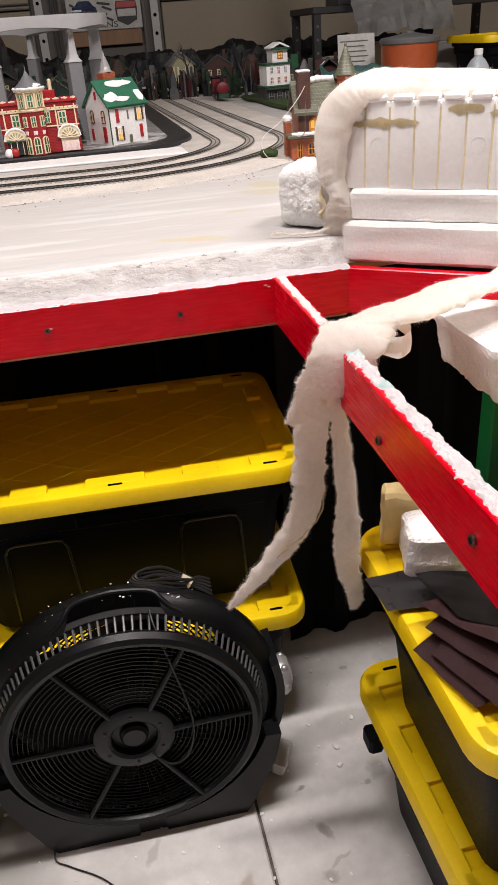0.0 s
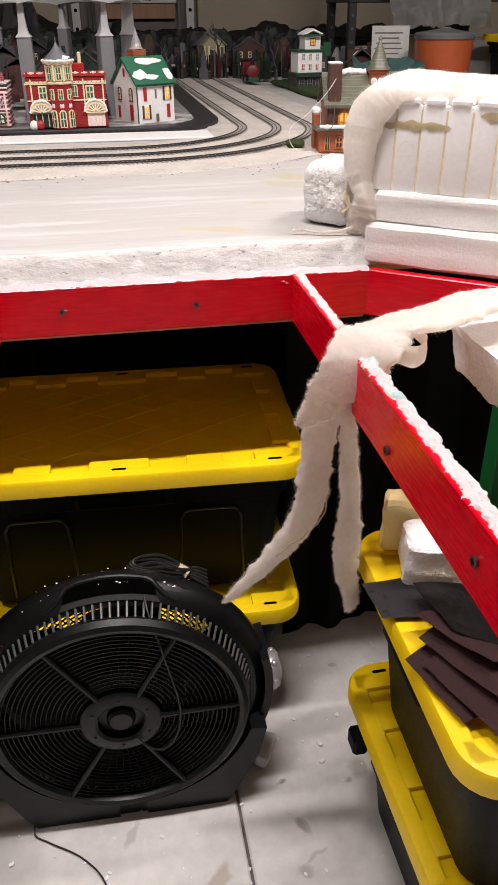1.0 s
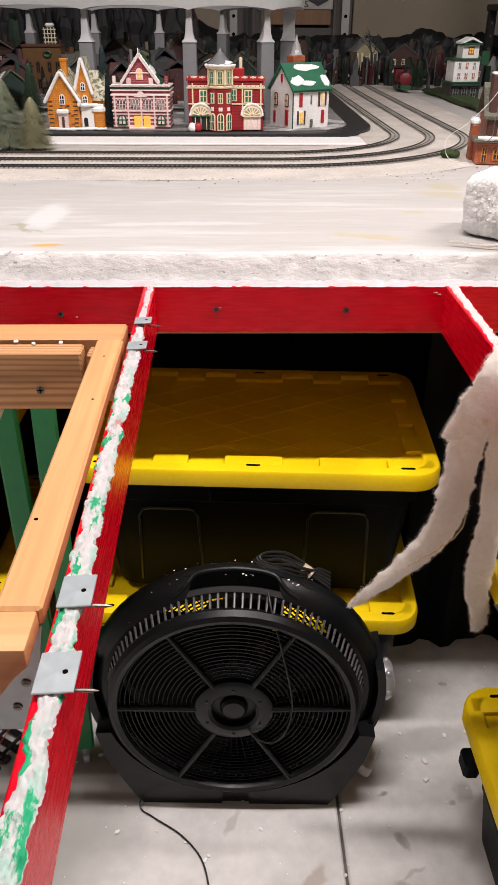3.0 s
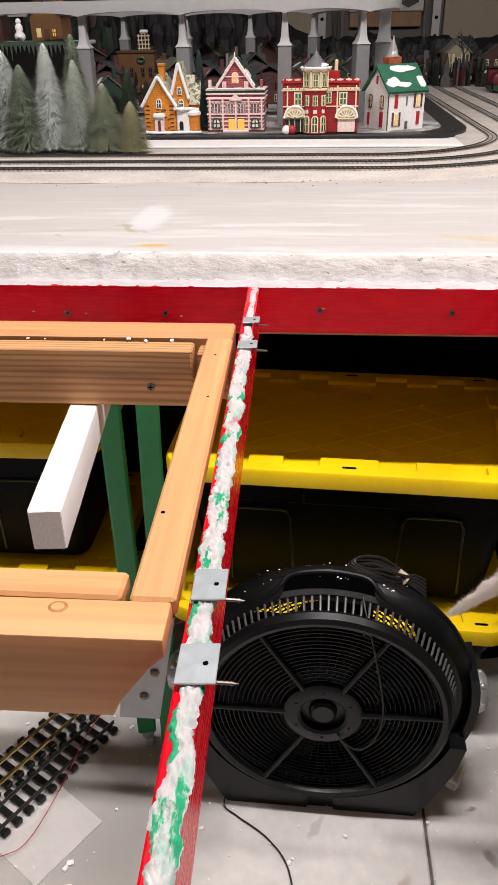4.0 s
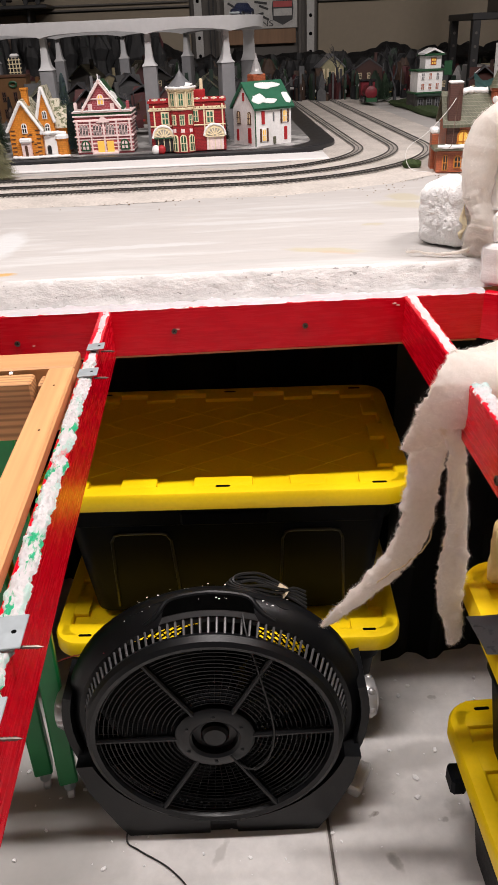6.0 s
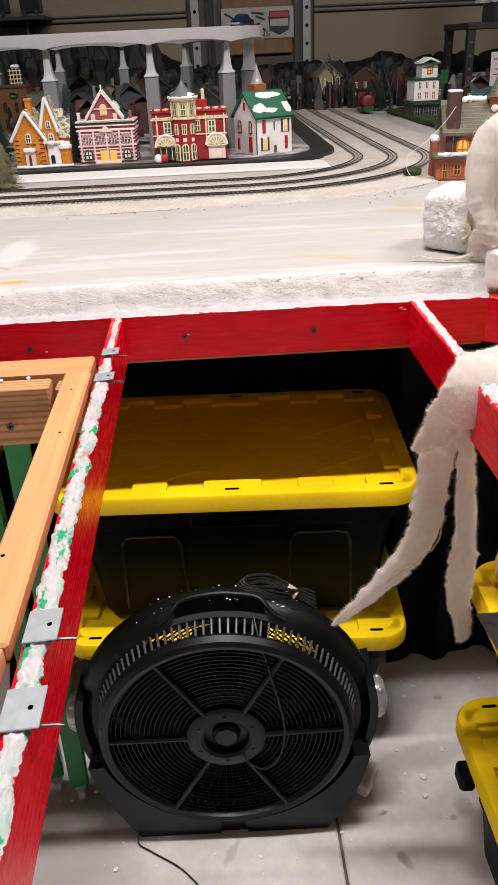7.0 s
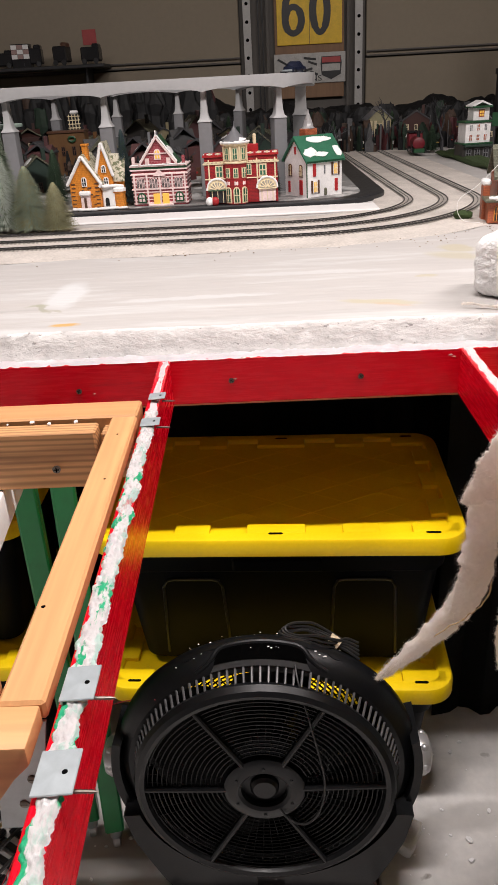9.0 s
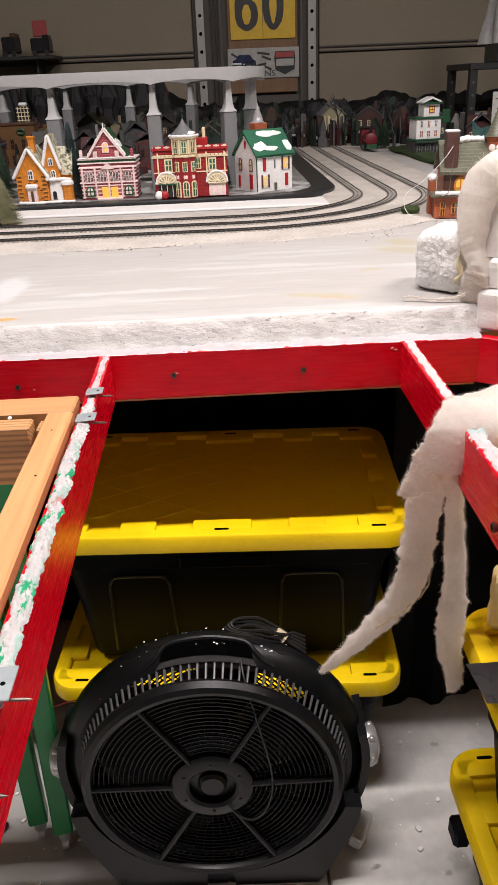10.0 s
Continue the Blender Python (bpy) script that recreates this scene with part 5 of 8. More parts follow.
for r, nm in ((0.470, "inner"), (0.592, "middle"), (0.710, "outer")):
    tr = thing("model_track", pose(0, 0, 0), nm + " loop of dark two-rail model track on cream ballast", "model track", "track loops")
    P = loop_path(r)
    for s in (-1, 1):
        bm = bmesh.new()
        o = s * 0.0145
        sweep(bm, P, [(o - 0.0020, ZT + 0.0075), (o + 0.0020, ZT + 0.0075), (o + 0.0014, ZT + 0.0112), (o - 0.0014, ZT + 0.0112)])
        part("rail", bm, RAILSTEEL, tr, "dark metal rail")
    bm = bmesh.new()
    sweep(bm, P, [(-0.001, ZT + 0.008), (0.001, ZT + 0.008), (0.001, ZT + 0.0098), (-0.001, ZT + 0.0098)])
    part("centre_rail", bm, RAILSTEEL, tr, "dark metal centre rail")
    bm = bmesh.new()
    acc = 0.0
    for a, b in zip(P, P[1:]):
        L = (b - a).length
        d = (b - a).normalized()
        while acc < L:
            q = a + d * acc
            m = Matrix.Translation((q.x, q.y, ZT + 0.0066)) @ Matrix.Rotation(math.atan2(d.y, d.x), 4, "Z")
            c = [bm.verts.new(m @ Vector((x, y, z))) for z in (-0.003, 0.0018) for x, y in ((-0.0025, -0.018), (0.0025, -0.018), (0.0025, 0.018), (-0.0025, 0.018))]
            for f in ((4, 5, 6, 7), (0, 1, 5, 4), (1, 2, 6, 5), (2, 3, 7, 6), (3, 0, 4, 7)):
                bm.faces.new([c[i] for i in f])
            acc += 0.0135
        acc -= L
    part("sleeper_strip", bm, TIE, tr, "brown plastic ties", smooth=0, kind="stuff")

# raised platform with a black rim under the village
VZ = ZT + 0.020
bm = bmesh.new()
outer = [(-2.3, 1.505), (0.205, 1.505)] + [(0.205 + 0.27 * math.sin(radians(a)), 1.775 - 0.27 * math.cos(radians(a))) for a in range(9, 91, 9)] + [(0.475, 3.4), (-2.3, 3.4)]
loft(bm, [[Vector((x, y, ZT)) for x, y in outer], [Vector((x, y, VZ - 0.004)) for x, y in outer], [Vector((x * 0.99, y + 0.004, VZ)) for x, y in outer]])
BLACKEDGE = mat("black_rubber_edge", (0.022, 0.022, 0.024), 0.45, var=0.2, fine=60, bump=0.1)
GREYROAD = mat("grey_slush_roadway", (0.20, 0.195, 0.19), 0.6, var=0.25, scale=6, fine=60, bump=0.2, stain=[((0.55, 0.54, 0.53), 7, 0.52, 0.62)])
village = thing("village_platform", pose(0, 0, 0), "black-rimmed platform with slushy grey roadway under the houses", "platform")
part("rim", bm, BLACKEDGE, village)
bm = bmesh.new()
inner = [(-2.28, 1.555), (0.18, 1.555)] + [(0.18 + 0.20 * math.sin(radians(a)), 1.755 - 0.20 * math.cos(radians(a))) for a in range(9, 91, 9)] + [(0.38, 3.38), (-2.28, 3.38)]
loft(bm, [[Vector((x, y, VZ - 0.001)) for x, y in inner], [Vector((x, y, VZ + 0.002)) for x, y in inner]])
part("roadway", bm, GREYROAD, village)
C_SNOWBED = mat("bright_snow_bed", (0.76, 0.74, 0.73), 0.8, var=0.06, scale=8, fine=60, bump=0.4)
part("snow_strip", one_box((-0.95, 1.415, ZT + 0.004), (2.7, 0.15, 0.010), 0.004), C_SNOWBED, village, "white snow strip before the rim")

# ---- ceramic houses ----
def paint(name, c, rough=0.45, var=0.12):
    return MATS.get(name) or mat(name, c, rough, var=var, scale=20, fine=120, bump=0.15, depth=0.0008)


def add_brick(m, mortar, w=0.011, h=0.0048, strength=0.8):
    """Fine brick courses with pale joints on an upright wall."""
    nt = m.node_tree
    n, l = nt.nodes, nt.links
    bsdf = n["Principled BSDF"]
    old = bsdf.inputs["Base Color"].links[0].from_socket
    co = n.new("ShaderNodeTexCoord")
    sp = n.new("ShaderNodeSeparateXYZ")
    l.new(co.outputs["Object"], sp.inputs[0])
    ad = n.new("ShaderNodeMath")
    l.new(sp.outputs["X"], ad.inputs[0])
    l.new(sp.outputs["Y"], ad.inputs[1])
    cb = n.new("ShaderNodeCombineXYZ")
    l.new(ad.outputs[0], cb.inputs["X"])
    l.new(sp.outputs["Z"], cb.inputs["Y"])
    bt = n.new("ShaderNodeTexBrick")
    bt.inputs["Scale"].default_value, bt.inputs["Brick Width"].default_value, bt.inputs["Row Height"].default_value = 1.0, w, h
    bt.inputs["Mortar Size"].default_value, bt.inputs["Mortar Smooth"].default_value = 0.0007, 0.4
    l.new(cb.outputs[0], bt.inputs["Vector"])
    k = n.new("ShaderNodeMath")
    k.operation = "MULTIPLY"
    k.inputs[1].default_value = strength
    l.new(bt.outputs["Fac"], k.inputs[0])
    mix = n.new("ShaderNodeMix")
    mix.data_type = "RGBA"
    mix.inputs["B"].default_value = (*mortar, 1)
    l.new(k.outputs[0], mix.inputs["Factor"])
    l.new(old, mix.inputs["A"])
    l.new(mix.outputs["Result"], bsdf.inputs["Base Color"])
    return m


C_WHITE = paint("white_glaze", (0.86, 0.84, 0.83))
C_SNOW = paint("snow_glaze", (0.86, 0.85, 0.84), 0.6, 0.04)
C_RED = paint("deep_red_glaze", (0.40, 0.018, 0.022), var=0.25)
C_REDBRICK = add_brick(paint("deep_red_brick_glaze", (0.34, 0.014, 0.018), var=0.3), (0.10, 0.006, 0.008))
C_PINKRED = add_brick(paint("maroon_brick_glaze", (0.30, 0.040, 0.055), var=0.25), (0.55, 0.28, 0.28), 0.012, 0.006, 0.6)
C_CREAM = paint("cream_glaze", (0.80, 0.68, 0.46))
C_PINKCREAM = paint("rose_cream_glaze", (0.84, 0.66, 0.64), var=0.18)
C_ORANGE = add_brick(paint("orange_brick_glaze", (0.66, 0.24, 0.03), var=0.25), (0.40, 0.12, 0.015), 0.013, 0.0065, 0.7)
C_GREEN = paint("green_roof_glaze", (0.026, 0.135, 0.075), var=0.2)
C_DKGREEN = paint("dark_green_glaze", (0.015, 0.075, 0.03))
C_GREY = paint("grey_slate_glaze", (0.16, 0.16, 0.17))
C_OLIVE = add_brick(paint("olive_slate_glaze", (0.10, 0.10, 0.065), var=0.3), (0.26, 0.25, 0.19), 0.010, 0.009, 0.6)
C_LATTICE = mat("cream_latticed_roof_glaze", (0.62, 0.57, 0.45), 0.5, var=0.1, scale=20, fine=120, bump=0.2, stain=[((0.16, 0.17, 0.09), 75, 0.50, 0.56)])
C_BROWN = paint("brown_glaze", (0.10, 0.045, 0.025))
C_DARK = paint("dark_window", (0.02, 0.02, 0.022), 0.2)
C_TERRA = add_brick(paint("terracotta_brick_glaze", (0.42, 0.11, 0.045), var=0.3), (0.20, 0.05, 0.025))
LIT = bpy.data.materials.new("lit_yellow_window")
LIT.use_nodes = True
LB = LIT.node_tree.nodes["Principled BSDF"]
LB.inputs["Base Color"].default_value = (0.80, 0.48, 0.08, 1)
LB.inputs["Emission Color"].default_value = (1.0, 0.62, 0.12, 1)
LB.inputs["Emission Strength"].default_value = 0.25


def slab_part(name, parent, mat_, c, s, bev=0.001, rot=None, label=""):
    return part(name, one_box(c, s, bev, rot), mat_, parent, label)


def window(parent, x, z, w, h, y, frame, pane, arch=False, m=None, shutters=None, sill=True):
    """A framed pane on a wall that faces -y at the given depth."""
    m = m or Matrix()
    t = min(w, h) * 0.16
    bm = bmesh.new()
    if arch:
        poly = [(x - w / 2, z), (x + w / 2, z)] + arc(x, z + h - w / 2, w / 2, 0, 180, 8)
    else:
        poly = [(x - w / 2, z), (x + w / 2, z), (x + w / 2, z + h), (x - w / 2, z + h)]
    prism(bm, poly, 0.004, m @ Matrix.Translation((0, y - 0.003, 0)))
    win = part("window", bm, frame, parent)
    bm = bmesh.new()
    if arch:
        poly = [(x - w / 2 + t, z + t), (x + w / 2 - t, z + t)] + arc(x, z + h - w / 2, w / 2 - t, 0, 180, 8)
    else:
        poly = [(x - w / 2 + t, z + t), (x + w / 2 - t, z + t), (x + w / 2 - t, z + h - t), (x - w / 2 + t, z + h - t)]
    prism(bm, poly, 0.002, m @ Matrix.Translation((0, y - 0.0042, 0)))
    part("pane", bm, pane, win)
    bm = bmesh.new()
    box(bm, (x, y - 0.0048, z + h / 2), (t * 0.7, 0.0016, h - 2 * t), 0, m)
    box(bm, (x, y - 0.0048, z + h * 0.5), (w - 2 * t, 0.0016, t * 0.7), 0, m)
    part("glazing_bar", bm, frame, win)
    if shutters:
        for s in (-1, 1):
            part("shutter", one_box((x + s * (w * 0.5 + w * 0.22), y - 0.002, z + h / 2), (w * 0.34, 0.004, h * 1.02), 0.0008, m), shutters, win)
    return win


def gable_roof(parent, name, w, d, z0, rise, over, material, thick=0.006, cx=0.0, cy=0.0, along="y", snow=0):
    """A pitched roof; its ridge runs along the given axis. w, d: the body's size in x and y."""
    bm = bmesh.new()
    if along == "y":
        hw, run = w / 2 + over, d + 2 * over
        k = rise / (w / 2)
        poly = [(-hw, z0 - over * k), (0, z0 + rise), (hw, z0 - over * k), (hw, z0 - over * k + thick), (0, z0 + rise + thick * 1.3), (-hw, z0 - over * k + thick)]
        prism(bm, poly, run, Matrix.Translation((cx, cy - run / 2, 0)))
    else:
        hw, run = d / 2 + over, w + 2 * over
        k = rise / (d / 2)
        poly = [(-hw, z0 - over * k), (0, z0 + rise), (hw, z0 - over * k), (hw, z0 - over * k + thick), (0, z0 + rise + thick * 1.3), (-hw, z0 - over * k + thick)]
        prism(bm, poly, run, Matrix.Translation((cx - run / 2, cy, 0)) @ Matrix.Rotation(radians(90), 4, "Z") @ Matrix.Translation((0, -run, 0)))
    return part(name, bm, material, parent)


def snow_patch(parent, m, w, d, seed):
    bm = bmesh.new()
    n = 22
    ring = [(w / 2 * math.cos(a) * (0.8 + 0.35 * noise.noise(Vector((math.cos(a) * 1.4, math.sin(a) * 1.4, seed)))), d / 2 * math.sin(a) * (0.8 + 0.4 * noise.noise(Vector((math.cos(a) * 1.4, math.sin(a) * 1.4, seed + 3)))))
            for a in [2 * math.pi * i / n for i in range(n)]]
    loft(bm, [[m @ Vector((x, y, -0.001)) for x, y in ring], [m @ Vector((x, y, 0.0022)) for x, y in ring], [m @ Vector((x * 0.8, y * 0.8, 0.0034)) for x, y in ring]])
    return part("snow_patch", bm, C_SNOW, parent, "white painted snow patch")


def snow_ridge(parent, pts, r, seed, label="lumpy painted snow along an edge"):
    """Lumpy painted snow lying along a line."""
    P = smooth_path(pts, 8)
    bm = bmesh.new()
    tube(bm, [p + 0.25 * r * noise.noise_vector(p * 90 + Vector((seed, 0, 0))) for p in P], [r * (0.75 + 0.7 * abs(noise.noise(p * 70 + Vector((0, seed, 0))))) for p in P], 7)
    return part("snow_ridge", bm, C_SNOW, parent, label, smooth=70)


def gable_body(parent, w, d, h, rise, material, cx=0.0, cy=0.0, along="y", name="wall"):
    bm = bmesh.new()
    if along == "y":
        prism(bm, [(-w / 2, 0), (w / 2, 0), (w / 2, h), (0, h + rise), (-w / 2, h)], d, Matrix.Translation((cx, cy - d / 2, 0)))
    else:
        prism(bm, [(-d / 2, 0), (d / 2, 0), (d / 2, h), (0, h + rise), (-d / 2, h)], w, Matrix.Translation((cx - w / 2, cy, 0)) @ Matrix.Rotation(radians(90), 4, "Z") @ Matrix.Translation((0, -w, 0)))
    return part(name, bm, material, parent)


def white_house():
    t = thing("ceramic_house", pose(0.196, 1.692, VZ + 0.002, 0, 0, 30), "white ceramic house with snow-patched green gable roof", "model house", "village houses")
    w, d, h, rise = 0.155, 0.150, 0.128, 0.072
    gable_body(t, w, d, h, rise, C_WHITE, along="x")
    roof = gable_roof(t, "roof", w, d, h, rise, 0.009, C_GREEN, along="x", thick=0.008)
    pitch = math.atan2(rise, d / 2)
    f = Matrix.Translation((0, -d / 4, h + rise / 2 + 0.0085)) @ Matrix.Rotation(pitch, 4, "X")
    snow_patch(roof, f @ Matrix.Translation((-0.048, -0.028, 0)), 0.075, 0.055, 1)
    snow_patch(roof, f @ Matrix.Translation((-0.010, -0.038, 0)), 0.075, 0.028, 11)
    snow_patch(roof, f @ Matrix.Translation((0.008, 0.032, 0)), 0.125, 0.040, 4)
    snow_patch(roof, f @ Matrix.Translation((0.068, -0.026, 0)), 0.040, 0.07, 8)
    slab_part("eaves_board", t, C_DKGREEN, (0, -d / 2 - 0.006, h - 0.005), (w + 0.012, 0.006, 0.007))
    slab_part("corner_trim", t, C_DKGREEN, (-w / 2 - 0.0005, -d / 2 - 0.0005, h / 2), (0.004, 0.004, h))
    for x, z, k in ((-0.045, 0.072, 0), (0.0, 0.076, 1), (0.048, 0.072, 2), (-0.042, 0.014, 2), (0.052, 0.014, 0)):
        if k == 0:
            slab_part("shutter", t, C_RED, (x, -d / 2 - 0.001, z + 0.022), (0.013, 0.005, 0.044))
        elif k == 1:
            slab_part("wall_niche", t, C_GREY, (x, -d / 2 - 0.001, z + 0.018), (0.006, 0.004, 0.030))
        else:
            window(t, x, z, 0.020, 0.044, -d / 2, C_WHITE, LIT, True, shutters=C_BROWN)
    slab_part("door_lantern", t, C_OLIVE, (0.002, -d / 2 - 0.003, 0.016), (0.010, 0.008, 0.026), 0.002)
    side = Matrix.Rotation(radians(-90), 4, "Z")
    for x, z in ((-0.036, 0.070), (0.036, 0.070)):
        window(t, x, z, 0.022, 0.044, -w / 2, C_BROWN, C_CREAM, True, side)
    for x, z, s in ((-0.045, 0.012, (0.013, 0.04)), (0.036, 0.008, (0.020, 0.052)), (0.0, 0.148, (0.010, 0.026))):
        part("shutter", one_box((x, -w / 2 - 0.001, z + s[1] / 2), (s[0], 0.004, s[1]), 0.001, side), C_RED, t)
    ch = slab_part("chimney", t, C_TERRA, (0.0, 0.030, h + rise + 0.006), (0.054, 0.044, 0.052), 0.003)
    bm = bmesh.new()
    lathe(bm, [(0.026, 0), (0.020, 0.006), (0.016, 0.022), (0.004, 0.052), (0.0015, 0.066)], 8, Matrix.Translation((0.0, 0.030, h + rise + 0.032)))
    part("spire", bm, paint("pewter_glaze", (0.34, 0.33, 0.33), 0.3), ch)
    slab_part("side_porch", t, C_WHITE, (w / 2 + 0.008, -0.03, 0.078), (0.016, 0.024, 0.026))
    slab_part("porch_post", t, C_RED, (w / 2 + 0.008, -0.03, 0.032), (0.010, 0.018, 0.064))


def red_house():
    t = thing("ceramic_house", pose(-0.072, 1.602, VZ + 0.002), "red ceramic town hall with turret and scalloped cornice", "model house", "village houses")
    w, d, h = 0.262, 0.12, 0.160
    y = -d / 2
    slab_part("wall", t, C_REDBRICK, (0, 0, h / 2), (w, d, h), 0.002)
    for z, s in ((h + 0.004, 0.008), (h - 0.022, 0.005)):
        slab_part("cornice", t, C_CREAM if s < 0.006 else C_RED, (0, 0, z), (w + 0.010, d + 0.010, s), 0.001)
    for k in range(18):
        x = -w / 2 + w * (k + 0.5) / 18
        part("scallop", (lambda b: (prism(b, arc(x, h - 0.014, 0.007, 180, 360, 6), 0.004, Matrix.Translation((0, y - 0.006, 0))), b)[1])(bmesh.new()), C_CREAM, t)
        slab_part("merlon", t, C_CREAM if k % 2 else C_RED, (x, y - 0.002, h + 0.011), (0.008, 0.006, 0.008), 0.0008)
    for x in (-0.078, 0.078):
        window(t, x, 0.090, 0.028, 0.042, y, C_CREAM, C_GREEN)
    window(t, 0.028, 0.096, 0.020, 0.038, y, C_CREAM, C_GREEN)
    for x in (-0.088, 0.092):
        bm = bmesh.new()
        prism(bm, arc(x, 0.050, 0.036, 0, 180, 12), 0.010, Matrix.Translation((0, y - 0.008, 0)))
        awn = part("arched_canopy", bm, C_CREAM, t)
        bm = bmesh.new()
        prism(bm, arc(x, 0.050, 0.026, 0, 180, 12), 0.004, Matrix.Translation((0, y - 0.010, 0)))
        part("canopy_fan", bm, paint("dusty_grey_glaze", (0.36, 0.34, 0.30), 0.5, 0.3), awn)
        for a in range(15, 180, 25):
            part("canopy_rib", one_box((0.017, 0, 0), (0.026, 0.006, 0.004), 0.001, Matrix.Translation((x, y - 0.010, 0.050)) @ Matrix.Rotation(radians(-a), 4, "Y")), C_CREAM, awn)
        snow_ridge(awn, [(x + 0.038 * math.cos(radians(a)), y - 0.008, 0.050 + 0.038 * math.sin(radians(a))) for a in range(0, 181, 30)], 0.0042, x * 50)
        slab_part("shop_window", t, C_DARK if x < 0 else C_PINKCREAM, (x, y - 0.002, 0.026), (0.060, 0.006, 0.046), 0.001)
        slab_part("shop_sill", t, C_DKGREEN if x < 0 else C_CREAM, (x, y - 0.006, 0.048), (0.068, 0.012, 0.004), 0.001)
        for k in (-1, 0, 1):
            slab_part("shop_mullion", t, C_CREAM, (x + 0.02 * k, y - 0.0055, 0.026), (0.003, 0.002, 0.046))
    # five-sided turret over the entrance
    bm = bmesh.new()
    pent = lambda r: [(r * math.cos(radians(a)), r * math.sin(radians(a))) for a in (0, 45, 90, 135, 180, 225, 270, 315)]
    TX, TY = -0.018, y + 0.006
    loft(bm, [[Vector((TX + px, TY + py, z)) for px, py in pent(0.042)] for z in (0, 0.15)])
    part("turret", bm, C_REDBRICK, t)
    bm = bmesh.new()
    loft(bm, [[Vector((TX + px, TY + py, z)) for px, py in pent(r)] for z, r in ((0.138, 0.046), (0.142, 0.048), (0.146, 0.042), (0.196, 0.042), (0.199, 0.050), (0.206, 0.052))])
    part("lantern_storey", bm, C_CREAM, t)
    for a in (225, 270, 315):
        m = Matrix.Translation((TX, TY, 0)) @ Matrix.Rotation(radians(a + 90), 4, "Z")
        window(t, 0, 0.150, 0.020, 0.042, -0.039, C_CREAM, C_GREEN, m=m)
        window(t, 0, 0.090, 0.018, 0.034, -0.039, C_CREAM, C_GREEN, m=m)
        window(t, 0, 0.004, 0.024, 0.056, -0.039, C_CREAM, C_DKGREEN, True, m=m)
        part("medallion", one_box((0, -0.040, 0.072), (0.014, 0.004, 0.014), 0.003, m), C_PINKCREAM, t)
    for a in (202, 248, 292, 338):
        bm = bmesh.new()
        lathe(bm, [(0.004, 0.148), (0.0032, 0.152), (0.0032, 0.190), (0.0045, 0.196)], 8, Matrix.Translation((TX + 0.044 * math.cos(radians(a)), TY + 0.044 * math.sin(radians(a)), 0)))
        part("column", bm, C_CREAM, t)
    bm = bmesh.new()
    lathe(bm, [(0.050, 0.206), (0.046, 0.211), (0.022, 0.232), (0.008, 0.250), (0.0012, 0.262), (0.001, 0.276)], 12, Matrix.Translation((TX, TY, 0)))
    roof = part("turret_roof", bm, C_GREY, t)
    snow_patch(roof, Matrix.Translation((TX + 0.02, TY - 0.030, 0.216)) @ Matrix.Rotation(radians(35), 4, "X"), 0.05, 0.022, 2)
    snow_ridge(roof, [(TX + 0.050 * math.cos(radians(a)), TY + 0.050 * math.sin(radians(a)), 0.208) for a in range(180, 361, 20)], 0.0045, 3)
    snow_ridge(t, [(-w / 2 + w * q / 8, y + 0.004, h + 0.010) for q in range(9)], 0.0030, 7)
    for q in (-0.115, -0.052, 0.058, 0.122):
        slab_part("quoin", t, C_CREAM, (q, y - 0.001, 0.106), (0.005, 0.005, 0.092), 0.001)
    slab_part("string_course", t, C_CREAM, (0, y - 0.001, 0.0865), (w, 0.006, 0.004), 0.001)
    slab_part("roof_block", t, C_RED, (0.040, 0.01, h + 0.020), (0.050, 0.05, 0.032), 0.002)
    slab_part("chimney_pot", t, C_CREAM, (0.052, 0.0, h + 0.050), (0.012, 0.012, 0.04), 0.003)
    for dx, c in ((-0.118, C_SNOW), (-0.098, C_RED)):
        bm = bmesh.new()
        bmesh.ops.create_uvsphere(bm, u_segments=10, v_segments=7, radius=0.015, matrix=Matrix.Translation((dx, y - 0.018, 0.012)) @ Matrix.Diagonal((1, 0.8, 1.1, 1)))
        part("sack", bm, c, t, "painted sacks before the door")


